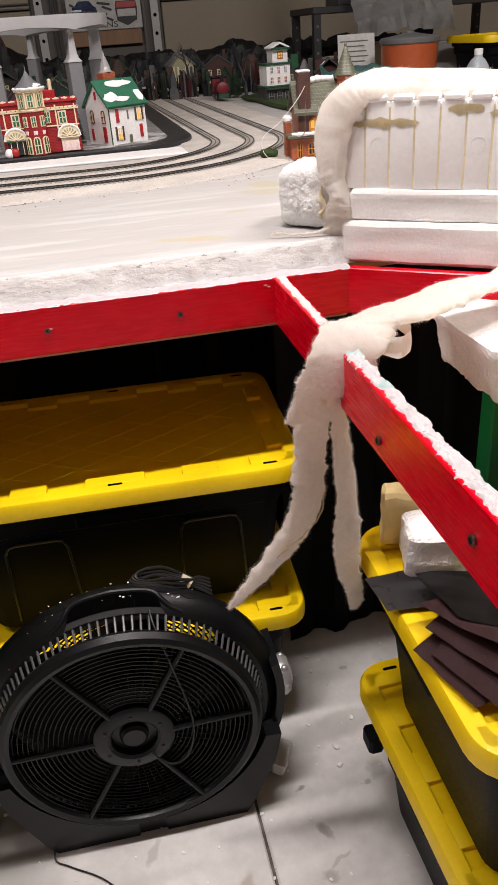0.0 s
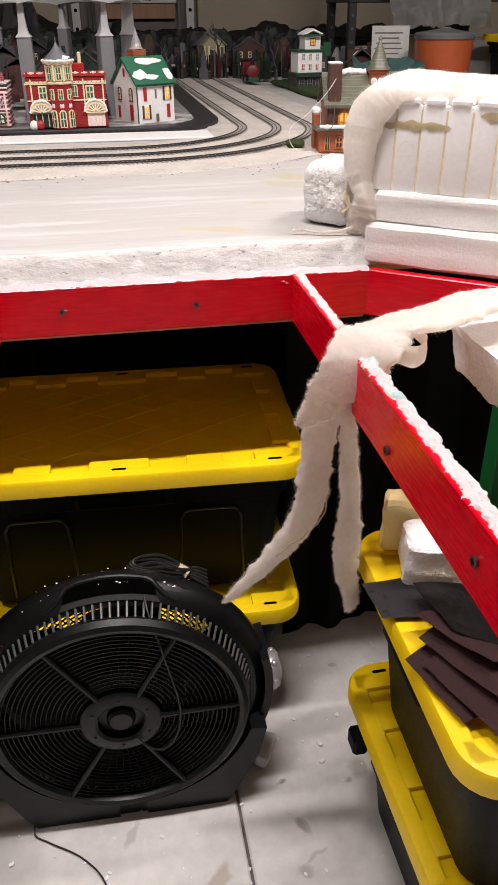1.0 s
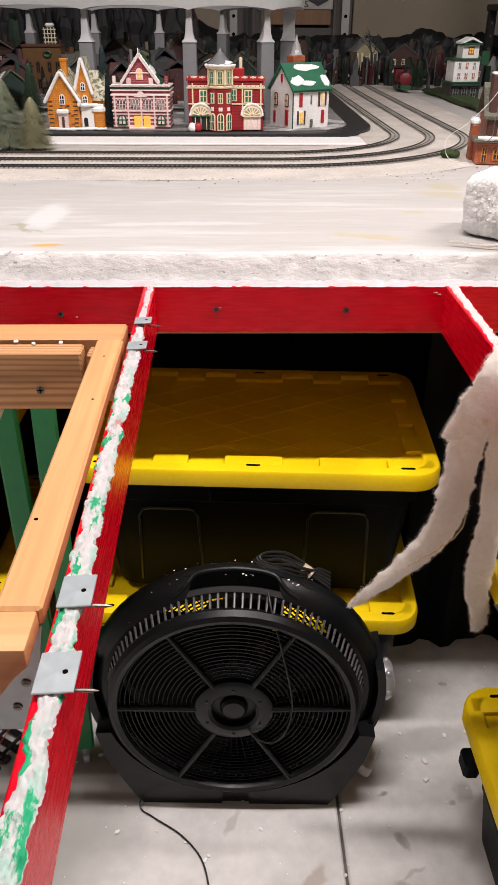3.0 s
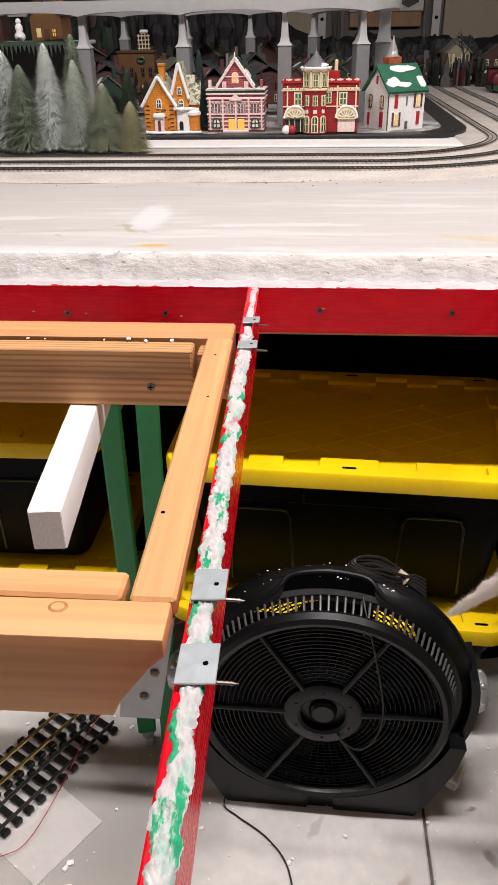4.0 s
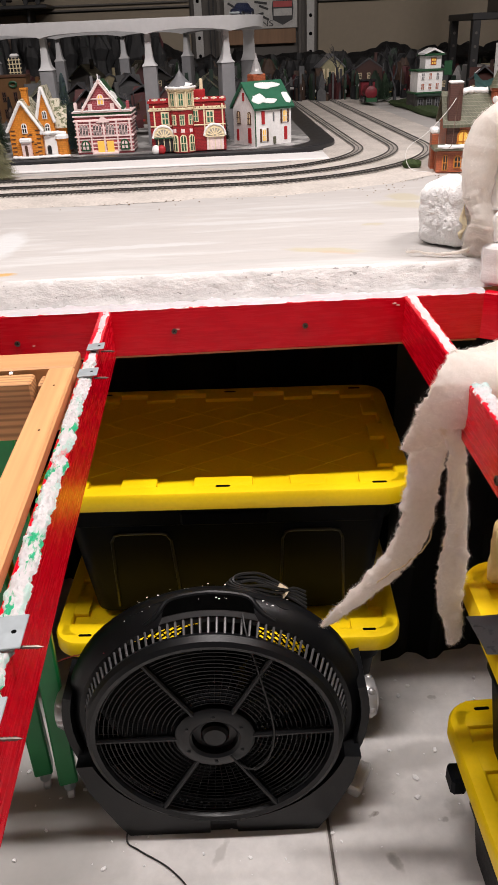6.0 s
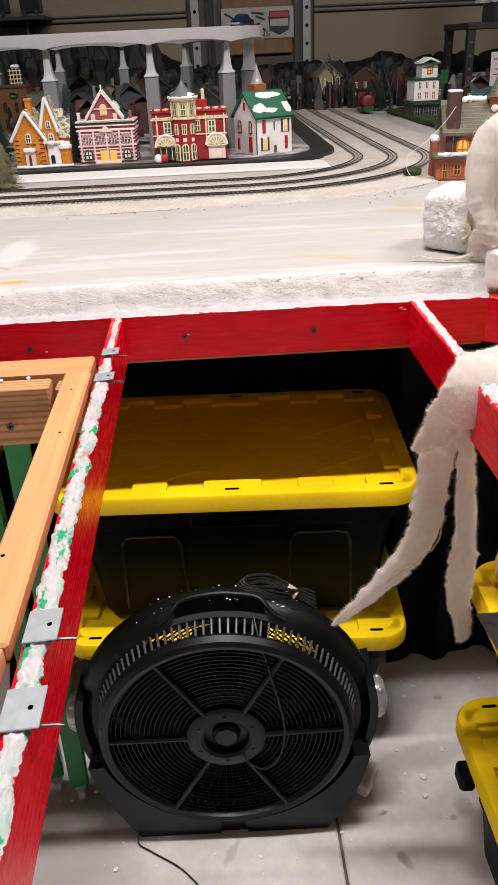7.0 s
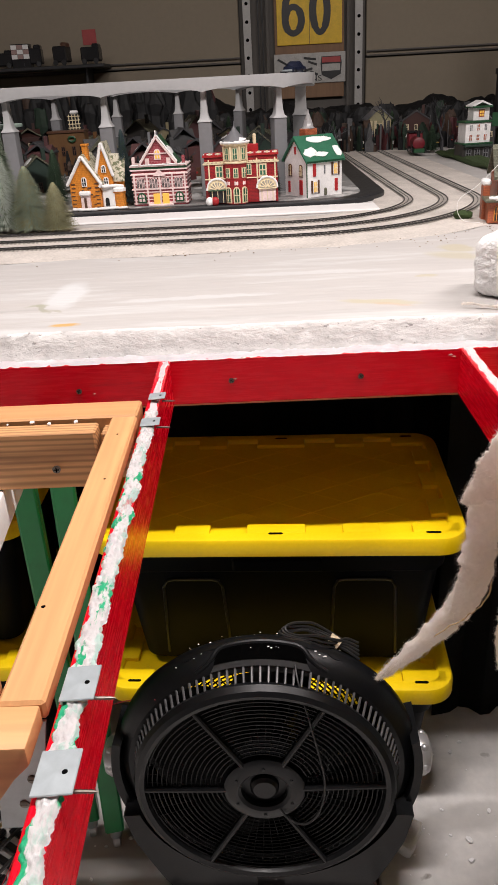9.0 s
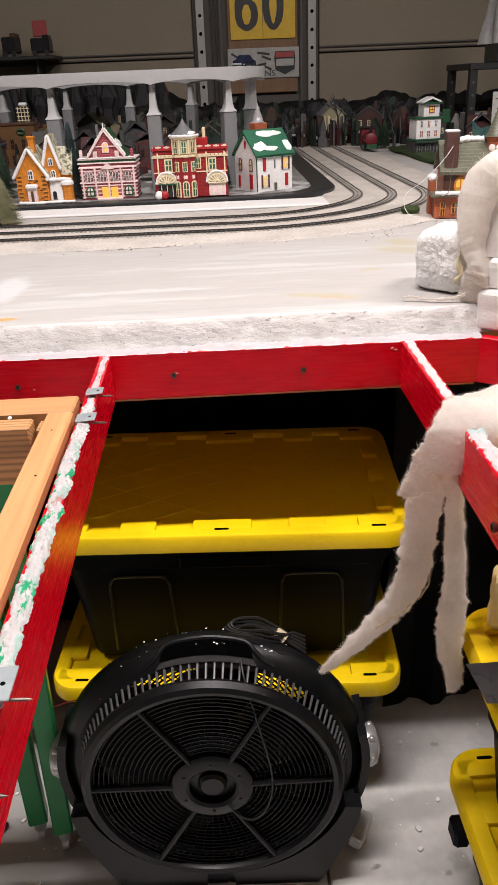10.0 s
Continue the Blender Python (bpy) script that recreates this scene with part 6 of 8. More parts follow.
def pink_house():
    t = thing("ceramic_house", pose(-0.372, 1.650, VZ + 0.002, 0, 0, -1) @ Matrix.Diagonal((0.93, 0.95, 0.95, 1)), "maroon and rose-striped ceramic gabled mansion", "model house", "village houses")
    w, d, h, rise = 0.215, 0.13, 0.128, 0.095
    y = -d / 2
    slab_part("wall", t, C_PINKRED, (0, 0, h / 2), (w, d, h), 0.002)
    for k in range(9):
        z = 0.010 + 0.0135 * k
        slab_part("stone_band", t, C_PINKCREAM, (0, 0, z), (w + 0.004, d + 0.004, 0.0040 if k % 2 else 0.0060), 0.0008)
    for z in (0.062, 0.116, 0.132, 0.146):
        slab_part("cornice", t, C_PINKCREAM, (0, 0, z), (w + 0.012, d + 0.012, 0.005), 0.001)
    slab_part("roof_band", t, C_DKGREEN, (0, 0.0, 0.139), (w + 0.004, d + 0.002, 0.010), 0.001)
    gw = 0.145
    bm = bmesh.new()
    prism(bm, [(-gw / 2, 0.146), (gw / 2, 0.146), (0, 0.146 + rise)], d, Matrix.Translation((0.0, y, 0)))
    part("gable", bm, C_PINKRED, t)
    roof = gable_roof(t, "roof", gw, d, 0.150, rise, 0.006, C_DKGREEN)
    for s in (-1, 1):
        bm = bmesh.new()
        a = math.atan2(rise, gw / 2)
        L = math.hypot(rise, gw / 2)
        box(bm, (0, 0, 0), (L + 0.012, 0.008, 0.007), 0.001, Matrix.Translation((s * gw / 4, y - 0.006, 0.152 + rise / 2)) @ Matrix.Rotation(s * a, 4, "Y"))
        part("verge", bm, C_PINKCREAM, t)
        snow_patch(roof, Matrix.Translation((s * gw * 0.30, 0.0, 0.158 + rise * 0.4)) @ Matrix.Rotation(s * a, 4, "Y"), 0.05, 0.09, 5 + s)
        snow_ridge(t, [(s * gw * 0.5 * q / 5, y + 0.010, 0.158 + rise * (1 - q / 5)) for q in range(6)], 0.0050, s + 4)
    for q in (-0.100, -0.050, 0.0, 0.050, 0.100):
        slab_part("pilaster", t, C_PINKCREAM, (q, y - 0.003, 0.090), (0.007, 0.008, 0.052), 0.001)
        slab_part("lower_pilaster", t, C_PINKCREAM, (q, y - 0.003, 0.034), (0.006, 0.008, 0.056), 0.001)
    snow_ridge(t, [(-w / 2 + w * q / 8, y - 0.006, 0.150) for q in range(9)], 0.0030, 21)
    slab_part("gable_course", t, C_PINKCREAM, (0, y - 0.002, 0.190), (gw * 0.52, 0.006, 0.004), 0.001)
    slab_part("finial", t, C_SNOW, (0, y - 0.004, 0.152 + rise + 0.012), (0.004, 0.006, 0.026), 0.001)
    window(t, 0, 0.168, 0.026, 0.038, y, C_PINKCREAM, LIT, True)
    for x in (-0.042, 0.042):
        window(t, x, 0.152, 0.016, 0.022, y, C_PINKCREAM, C_PINKCREAM)
    for x in (-0.075, -0.024, 0.024, 0.075):
        for o in (-0.011, 0.0, 0.011):
            window(t, x + o, 0.066, 0.010, 0.036, y - 0.003, C_PINKCREAM, C_DARK, True)
    for x in (-0.075, 0.075):
        window(t, x, 0.012, 0.034, 0.038, y - 0.003, C_DKGREEN, C_PINKCREAM, True)
    for x in (-0.016, 0.020):
        slab_part("lit_doorway", t, LIT, (x, y - 0.004, 0.024), (0.026, 0.006, 0.042), 0.001, label="glowing yellow doorway")
    slab_part("step", t, C_PINKCREAM, (0.0, y - 0.010, 0.003), (0.10, 0.022, 0.008), 0.002)
    bm = bmesh.new()
    prism(bm, [(-0.026, 0.110), (0.026, 0.110), (0, 0.134)], 0.006, Matrix.Translation((0, y - 0.010, 0)))
    part("pediment", bm, C_PINKCREAM, t)
    for x in (-0.03, 0.0):
        slab_part("chimney", t, C_GREY, (x - 0.01, 0.03, 0.238), (0.010, 0.014, 0.05), 0.001)
    for x in (-w / 2 + 0.01, w / 2 - 0.008):
        slab_part("corner_pier", t, C_PINKCREAM if x < 0 else C_PINKRED, (x, y + 0.006, 0.165), (0.012, 0.012, 0.03), 0.002)


def orange_church():
    t = thing("ceramic_church", pose(-0.612, 1.617, VZ + 0.002, 0, 0, -4) @ Matrix.Diagonal((0.94, 0.94, 0.97, 1)), "orange brick ceramic chapel with snowy steep roofs", "model house", "village houses")
    w, d, h, rise = 0.118, 0.14, 0.098, 0.088
    cx, y = -0.028, -0.07
    gable_body(t, w, d, h, rise, C_ORANGE, cx=cx)
    gable_roof(t, "roof", w, d, h + 0.002, rise, 0.008, C_LATTICE, 0.008, cx=cx)

    def snow_rim(cx, y, w, h, rise, over=0.010):
        """A thick snowy edge along both slopes of a gable that faces forward."""
        for s in (-1, 1):
            L = math.hypot(w / 2 + over, rise * (1 + 2 * over / w))
            a = math.atan2(rise, w / 2)
            m = Matrix.Translation((cx + s * (w / 4 + over / 2), y, h + rise / 2 - over * 0.5 * rise / (w / 2) + 0.006)) @ Matrix.Rotation(s * a, 4, "Y")
            part("snow_rim", one_box((0, 0, 0), (L, 0.016, 0.011), 0.004, m), C_SNOW, t, "thick painted snow along the gable")

    snow_rim(cx, y - 0.004, w, h, rise)
    rr = random.Random(3)
    for k in range(7):
        for s in (-1, 1):
            slab_part("quoin", t, C_BROWN, (cx + s * (w / 2 - 0.010 - rr.uniform(0, 0.004)), y - 0.0006, 0.010 + 0.014 * k), (0.016, 0.003, 0.004), 0.0006)
    window(t, cx, 0.085, 0.020, 0.034, y, C_SNOW, C_DARK, True)
    slab_part("porch", t, C_SNOW, (cx, y - 0.010, 0.062), (0.044, 0.024, 0.016), 0.004)
    slab_part("porch_wall", t, C_PINKCREAM, (cx, y - 0.006, 0.028), (0.036, 0.016, 0.056), 0.001)
    slab_part("door", t, C_BROWN, (cx, y - 0.0150, 0.024), (0.010, 0.003, 0.044), 0.001)
    ch = slab_part("chimney", t, C_ORANGE, (cx + 0.006, -0.02, h + rise + 0.004), (0.022, 0.022, 0.075), 0.001)
    slab_part("chimney_cap", ch, C_ORANGE, (cx + 0.006, -0.02, h + rise + 0.042), (0.027, 0.027, 0.008), 0.001)
    # side wing with a steep gabled tower
    gable_body(t, 0.060, 0.09, 0.125, 0.10, C_ORANGE, cx=0.045, cy=0.01, name="tower_wall")
    gable_roof(t, "tower_roof", 0.060, 0.09, 0.128, 0.10, 0.006, C_LATTICE, 0.007, cx=0.045, cy=0.01)
    snow_rim(0.045, -0.038, 0.060, 0.128, 0.10, 0.006)
    snow_ridge(t, [(cx + 0.062, y - 0.012, 0.088), (0.046, -0.066, 0.082), (0.092, -0.062, 0.084), (0.118, -0.050, 0.080)], 0.0065, 14)
    snow_ridge(t, [(cx - 0.055, y - 0.008, 0.004), (cx, y - 0.022, 0.004), (0.05, -0.075, 0.004), (0.13, -0.065, 0.004)], 0.0065, 15)
    for q in range(12):
        slab_part("brick_mark", t, C_BROWN, (cx - 0.045 + 0.090 * rr.random(), y - 0.0006, 0.012 + 0.075 * rr.random()), (0.010, 0.003, 0.0035), 0.0006)
    window(t, 0.045, 0.128, 0.018, 0.028, -0.036, C_SNOW, C_DARK, True)
    window(t, 0.050, 0.086, 0.020, 0.028, -0.036, C_SNOW, C_DARK, True)
    gable_body(t, 0.055, 0.08, 0.105, 0.075, C_ORANGE, cx=0.085, cy=0.025, along="x", name="transept_wall")
    gable_roof(t, "transept_roof", 0.055, 0.08, 0.107, 0.075, 0.007, C_LATTICE, 0.007, cx=0.085, cy=0.025, along="x")
    slab_part("nave_wall", t, C_SNOW, (0.062, -0.045, 0.040), (0.060, 0.03, 0.080), 0.006)
    bm = bmesh.new()
    prism(bm, [(0.045, 0.012), (0.060, 0.012)] + arc(0.0525, 0.034, 0.0075, 0, 180, 6), 0.003, Matrix.Translation((0, -0.062, 0)))
    part("arched_doorway", bm, C_DARK, t)
    bm = bmesh.new()
    lathe(bm, [(0.022, 0.0), (0.022, 0.055), (0.025, 0.058), (0.025, 0.070)], 10, Matrix.Translation((0.098, -0.045, 0)))
    part("round_turret", bm, C_ORANGE, t)
    bm = bmesh.new()
    lathe(bm, [(0.027, 0.062), (0.028, 0.072), (0.018, 0.080)], 10, Matrix.Translation((0.098, -0.045, 0)))
    part("turret_cap", bm, C_SNOW, t)


white_house()
red_house()
pink_house()
orange_church()


def station():
    """The terracotta house behind the foam block, with a clock turret."""
    t = thing("ceramic_station", pose(0.808, 1.095, ZT + 0.002, 0, 0, -8), "terracotta brick ceramic station with olive slate roofs", "model house", "village houses")
    slab_part("wall", t, C_TERRA, (0.03, 0, 0.065), (0.26, 0.15, 0.13), 0.002)
    gable_roof(t, "roof", 0.26, 0.15, 0.128, 0.070, 0.012, C_OLIVE, 0.008, cx=0.03, along="x")
    slab_part("eaves_board", t, C_ORANGE, (0.03, -0.078, 0.124), (0.27, 0.008, 0.008), 0.001)
    for x in (-0.05, 0.03, 0.11):
        window(t, x, 0.045, 0.036, 0.065, -0.075, C_ORANGE, LIT, True)
    dorm = gable_body(t, 0.05, 0.05, 0.03, 0.03, C_ORANGE, cx=0.06, cy=-0.055, name="dormer")
    dorm.location.z = 0.125
    window(t, 0.06, 0.132, 0.022, 0.026, -0.080, C_CREAM, LIT, True)
    slab_part("chimney", t, add_brick(paint("dark_brown_brick_glaze", (0.10, 0.045, 0.035)), (0.045, 0.02, 0.016)), (-0.080, -0.055, 0.117), (0.038, 0.045, 0.234), 0.003)
    slab_part("chimney_snow", t, C_SNOW, (-0.080, -0.055, 0.236), (0.040, 0.047, 0.006), 0.003)
    snow_ridge(t, [(-0.06, -0.008, 0.206), (-0.02, -0.004, 0.210), (0.02, -0.004, 0.207)], 0.010, 9)
    snow_ridge(t, [(-0.13, -0.145, 0.074), (-0.085, -0.150, 0.073), (-0.04, -0.145, 0.074)], 0.006, 10)
    slab_part("buttress", t, C_TERRA, (-0.13, -0.05, 0.05), (0.02, 0.05, 0.10), 0.002)
    slab_part("buttress_cap", t, C_SNOW, (-0.13, -0.05, 0.108), (0.026, 0.05, 0.02), 0.006)
    slab_part("porch_wall", t, C_TERRA, (-0.085, -0.105, 0.030), (0.09, 0.06, 0.060), 0.002)
    slab_part("porch_roof", t, C_OLIVE, (-0.085, -0.108, 0.066), (0.115, 0.085, 0.010), 0.003)
    window(t, -0.070, 0.012, 0.022, 0.036, -0.135, C_ORANGE, C_DARK, True)
    window(t, -0.105, 0.006, 0.016, 0.044, -0.135, C_ORANGE, C_DARK, True)
    bm = bmesh.new()
    lathe(bm, [(0.027, 0.10), (0.027, 0.205), (0.032, 0.208), (0.032, 0.214), (0.027, 0.218)], 12, Matrix.Translation((0.055, -0.02, 0)))
    tower = part("clock_tower", bm, C_TERRA, t)
    bm = bmesh.new()
    lathe(bm, [(0.037, 0.216), (0.030, 0.224), (0.015, 0.262), (0.005, 0.288), (0.003, 0.292), (0.005, 0.296), (0.001, 0.306)], 12, Matrix.Translation((0.055, -0.02, 0)))
    part("spire", bm, C_OLIVE, tower)
    for a in (-35, 10, 55):
        bm = bmesh.new()
        lathe(bm, [(0.010, 0.0), (0.010, 0.003), (0.008, 0.004)], 16, Matrix.Translation((0.055, -0.02, 0.185)) @ Matrix.Rotation(radians(a), 4, "Z") @ Matrix.Translation((0, -0.026, 0)) @ Matrix.Rotation(radians(90), 4, "X"))
        part("clock_face", bm, C_SNOW, tower, "white clock face")
    bm = bmesh.new()
    tube(bm, smooth_path([(-0.062, -0.07, 0.222), (-0.10, -0.085, 0.165), (-0.16, -0.10, 0.105), (-0.21, -0.11, 0.070), (-0.215, -0.115, 0.035), (-0.195, -0.12, 0.008), (-0.150, -0.14, 0.004)], 6), 0.0008, 5)
    part("lamp_wire", bm, C_SNOW, t, "thin white lamp wire")
    bm = bmesh.new()
    tube(bm, smooth_path([(-0.068, -0.08, 0.220), (-0.080, -0.095, 0.14), (-0.092, -0.155, 0.085), (-0.10, -0.158, 0.07)], 6), 0.0010, 5)
    part("lamp_wire", bm, C_BROWN, t)


station()
FLOCK = mat("green_flock", (0.035, 0.060, 0.015), 0.95, var=0.35, scale=30, fine=150, bump=0.8, depth=0.004)
bush = rough_block((0, 0, 0.012), (0.055, 0.035, 0.022), 2, 5, 0.006, 0.008, 60)
part("moss_mat", bush, FLOCK, None, "green flocked moss mat beside the station", pose(0.612, 1.075, ZT + 0.003, 0, 0, 10), category="moss")
moss = rough_block((0, 0, 0), (0.13, 1.5, 0.026), 9, 9, 0.012, 0.01, 18)
part("moss_mat", moss, FLOCK, None, "long strip of green flock beside the far track", pose(1.10, 2.6, ZT + 0.012, 0, 0, 2), category="moss")


# ---- bottle-brush trees ----
def brush_tree(at, h, r, material, label, seed, frost=None):
    t = thing("bottle_brush_tree", at, label, "model tree", "bottle-brush trees")
    bm = bmesh.new()
    tube(bm, [(0, 0, 0), (0, 0, h * 0.98)], [0.004, 0.0015], 6)
    lathe(bm, [(0.016, 0), (0.016, 0.006), (0.006, 0.012)], 10)
    part("trunk", bm, TIE, t)
    rr = random.Random(seed)
    mats_ = [material, frost or material]
    bm = bmesh.new()
    n = int((8200 if frost is not material else 5600) * h / 0.25)
    for k in range(n):
        f = k / n
        z = h * (0.05 + 0.95 * f)
        a = rr.random() * 6.283
        R = r * (1 - f) ** 0.68 * rr.uniform(0.60, 1.16) * (1 + 0.16 * noise.noise(Vector((math.cos(a) * 1.3, math.sin(a) * 1.3, z * 22 + seed)))) + 0.004
        droop = -0.25 * R
        tip = Vector((R * math.cos(a), R * math.sin(a), z + droop + 0.25 * R))
        base = Vector((0, 0, z + 0.12 * R))
        side = Vector((-math.sin(a), math.cos(a), 0)) * (0.0011 + 0.0085 * R)
        m = base.lerp(tip, 0.6) + Vector((0, 0, 0.004))
        v = [bm.verts.new(q) for q in (base - side * 0.3, base + side * 0.3, m + side, tip, m - side)]
        fc = bm.faces.new(v)
        fc.material_index = 1 if rr.random() < 0.78 else 0
    part("needles", bm, mats_, t, smooth=0)
    return t


PINE = mat("dark_pine_bristle", (0.035, 0.065, 0.035), 0.9, var=0.35, scale=40, fine=200, bump=0)
SAGE = mat("sage_bristle", (0.24, 0.28, 0.20), 0.9, var=0.3, scale=40, fine=200, bump=0)
OLIVEB = mat("olive_bristle", (0.26, 0.23, 0.11), 0.9, var=0.3, scale=40, fine=200, bump=0)
FROST = mat("frosted_bristle", (0.72, 0.76, 0.74), 0.9, var=0.15, scale=40, fine=200, bump=0)
PALESAGE = mat("pale_sage_bristle", (0.52, 0.56, 0.50), 0.9, var=0.25, scale=40, fine=200, bump=0)
SAGEOLIVE = mat("sage_olive_bristle", (0.30, 0.29, 0.17), 0.9, var=0.3, scale=40, fine=200, bump=0)
BLUEPINE = mat("blue_black_bristle", (0.03, 0.05, 0.06), 0.9, var=0.3, scale=40, fine=200, bump=0)
for k, (x, y, h, r, m_, f_, lab) in enumerate((
        (-0.938, 1.245, 0.318, 0.058, SAGE, FROST, "tall frosted white bottle-brush tree"), (-0.850, 1.245, 0.270, 0.054, SAGE, PALESAGE, "frosted sage bottle-brush tree"),
        (-0.760, 1.230, 0.205, 0.064, OLIVEB, SAGE, "sage green bottle-brush tree"), (-0.673, 1.225, 0.152, 0.050, OLIVEB, SAGEOLIVE, "short olive bottle-brush tree"),
        (-1.020, 1.23, 0.26, 0.066, PINE, SAGE, "dark green bottle-brush tree"), (-0.885, 1.37, 0.34, 0.06, PINE, SAGE, "dark green bottle-brush tree"),
        (-1.09, 1.28, 0.30, 0.07, PINE, FROST, "frosted dark bottle-brush tree"), (-1.17, 1.32, 0.27, 0.07, SAGE, FROST, "frosted sage bottle-brush tree"),
        (-1.27, 1.28, 0.29, 0.07, PINE, SAGE, "dark green bottle-brush tree"), (-0.506, 1.640, 0.262, 0.036, PINE, BLUEPINE, "slim dark green bottle-brush tree"),
        (-0.795, 1.75, 0.20, 0.05, PINE, PINE, "dark green bottle-brush tree"), (0.048, 1.76, 0.15, 0.03, PINE, PINE, "small dark bottle-brush tree"))):
    brush_tree(pose(x, y, (VZ if y > 1.51 else ZT) + 0.001), h, r * (1.3 if y < 1.51 else 1.0), m_, lab, 40 + k, f_)


# ---- viaduct ----
DECK = [(-2.2, 1.83), (-1.4, 1.83), (-0.85, 1.83), (-0.3, 1.83), (0.02, 1.845), (0.135, 1.92), (0.178, 2.05), (0.185, 2.35), (0.165, 2.70), (0.08, 3.02), (-0.10, 3.22), (-0.40, 3.30), (-0.95, 3.30), (-1.6, 3.30), (-2.2, 3.30)]
via = thing("toy_viaduct", pose(0, 0, 0), "pale grey plastic arched viaduct on tall grey piers", "viaduct")
PIERS = [(-1.345, 1.83, 0), (-0.966, 1.83, 0), (-0.588, 1.83, 0), (-0.208, 1.83, 0), (0.075, 1.865, 15), (0.172, 2.05, 80), (-0.106, 3.22, -20), (-0.451, 3.30, 0), (-0.7975, 3.30, 0), (-1.144, 3.30, 0), (-1.49, 3.30, 0)]
ZD = 1.593


def deck():
    P = smooth_path([(x, y, 0) for x, y in DECK], 40)
    bm = bmesh.new()
    rings = []
    for i, p in enumerate(P):
        t = (P[min(i + 1, len(P) - 1)] - P[max(i - 1, 0)]).normalized()
        n = Vector((t.y, -t.x, 0))
        near = min((p - Vector((a, b, 0))).length for a, b, c in PIERS)
        q = min(1.0, near / 0.185)
        low = -0.024 - 0.017 * (1 - math.sqrt(max(0.0, 1 - (1 - q) ** 2)))
        rings.append([p + n * a + Vector((0, 0, ZD + z)) for a, z in ((-0.050, low), (0.050, low), (0.052, -0.004), (0.052, 0.012), (0.044, 0.012), (0.044, 0.004), (-0.044, 0.004), (-0.044, 0.012), (-0.052, 0.012), (-0.052, -0.004))])
    loft(bm, rings)
    part("deck", bm, PALEGREY, via, "pale grey arched deck")


deck()
for x, y, a in PIERS:
    m = pose(x, y, 0, 0, 0, a)
    bm = bmesh.new()
    loft(bm, [rrect(w, d, 0.003, 2, z) for z, w, d in ((VZ, 0.056, 0.066), (VZ + 0.01, 0.054, 0.064), (1.446, 0.050, 0.060), (1.451, 0.050, 0.060))])
    part("pier_base", bm, GREYPLASTIC, via, "grey box pier", at=m)
    bm = bmesh.new()
    loft(bm, [rrect(w, d, 0.003, 2, z) for z, w, d in ((1.451, 0.056, 0.066), (1.456, 0.050, 0.060), (1.463, 0.037, 0.052), (1.480, 0.029, 0.046), (1.505, 0.025, 0.043), (1.535, 0.0215, 0.042), (1.555, 0.0205, 0.044), (1.564, 0.024, 0.05), (1.575, 0.034, 0.07))])
    part("pier_shaft", bm, PALEGREY, via, at=m)

# ---- garage door wall: posts, signs ----
SIGNYEL = paint("yellow_sign_enamel", (0.78, 0.50, 0.03), 0.4)
SIGNBLK = paint("black_sign_enamel", (0.03, 0.03, 0.032), 0.4)
SIGNWHT = paint("weathered_white_enamel", (0.44, 0.43, 0.41), 0.5, 0.2)
SIGNRED = paint("faded_red_enamel", (0.40, 0.06, 0.06), 0.5)
TIMBER = mat("brown_board", (0.24, 0.14, 0.08), 0.7, var=0.15, scale=3, fine=9, bump=0.2, stretch=(9, 9, 0.6))
ANGLE = mat("white_perforated_steel", (0.42, 0.41, 0.395), 0.5, metal=0.2, var=0.12, bump=0.1)


def upright(x, y, z0, z1, material, label, w=0.055, pitch=0.115):
    t = thing("perforated_upright", pose(x, y, 0), label, "steel upright", "perforated uprights")
    part("flange", one_box((0, 0, (z0 + z1) / 2), (w, 0.004, z1 - z0), 0.001), material, t)
    part("web", one_box((w / 2 - 0.002, 0.022, (z0 + z1) / 2), (0.004, 0.040, z1 - z0), 0.001), material, t)
    me = None
    z = z0 + 0.05
    while z < z1 - 0.03:
        if me is None:
            bm = bmesh.new()
            lathe(bm, [(0.012, -0.001), (0.012, 0.001)], 12, Matrix.Rotation(radians(90), 4, "X"))
            o = part("hole", bm, BLACK_IN, t, at=pose(0, -0.003, z))
            me = o.data
        else:
            o = new("hole", me)
            o.parent, o.matrix_basis = t, pose(0, -0.003, z)
        z += pitch
    return t


upright(-0.060, 4.85, 0.1, 3.1, ANGLE, "white perforated steel garage door track")
upright(0.740, 4.85, 0.1, 3.1, ANGLE, "white perforated steel garage door track")
for x in (0.02, 0.05, 0.085, 0.665):
    part("door_cable", one_box((x, 4.868, 1.6), (0.010 if x < 0.06 else 0.022, 0.012, 3.1), 0.002), DARKWALL if x > 0.06 else SIGNBLK, None, "dark vertical rail beside the garage door track", category="rail", group="door rails")
part("backing_board", one_box((0.385, 4.868, 2.0), (0.50, 0.016, 1.05), 0.003), TIMBER, None, "brown wooden board behind the wall signs", category="board")


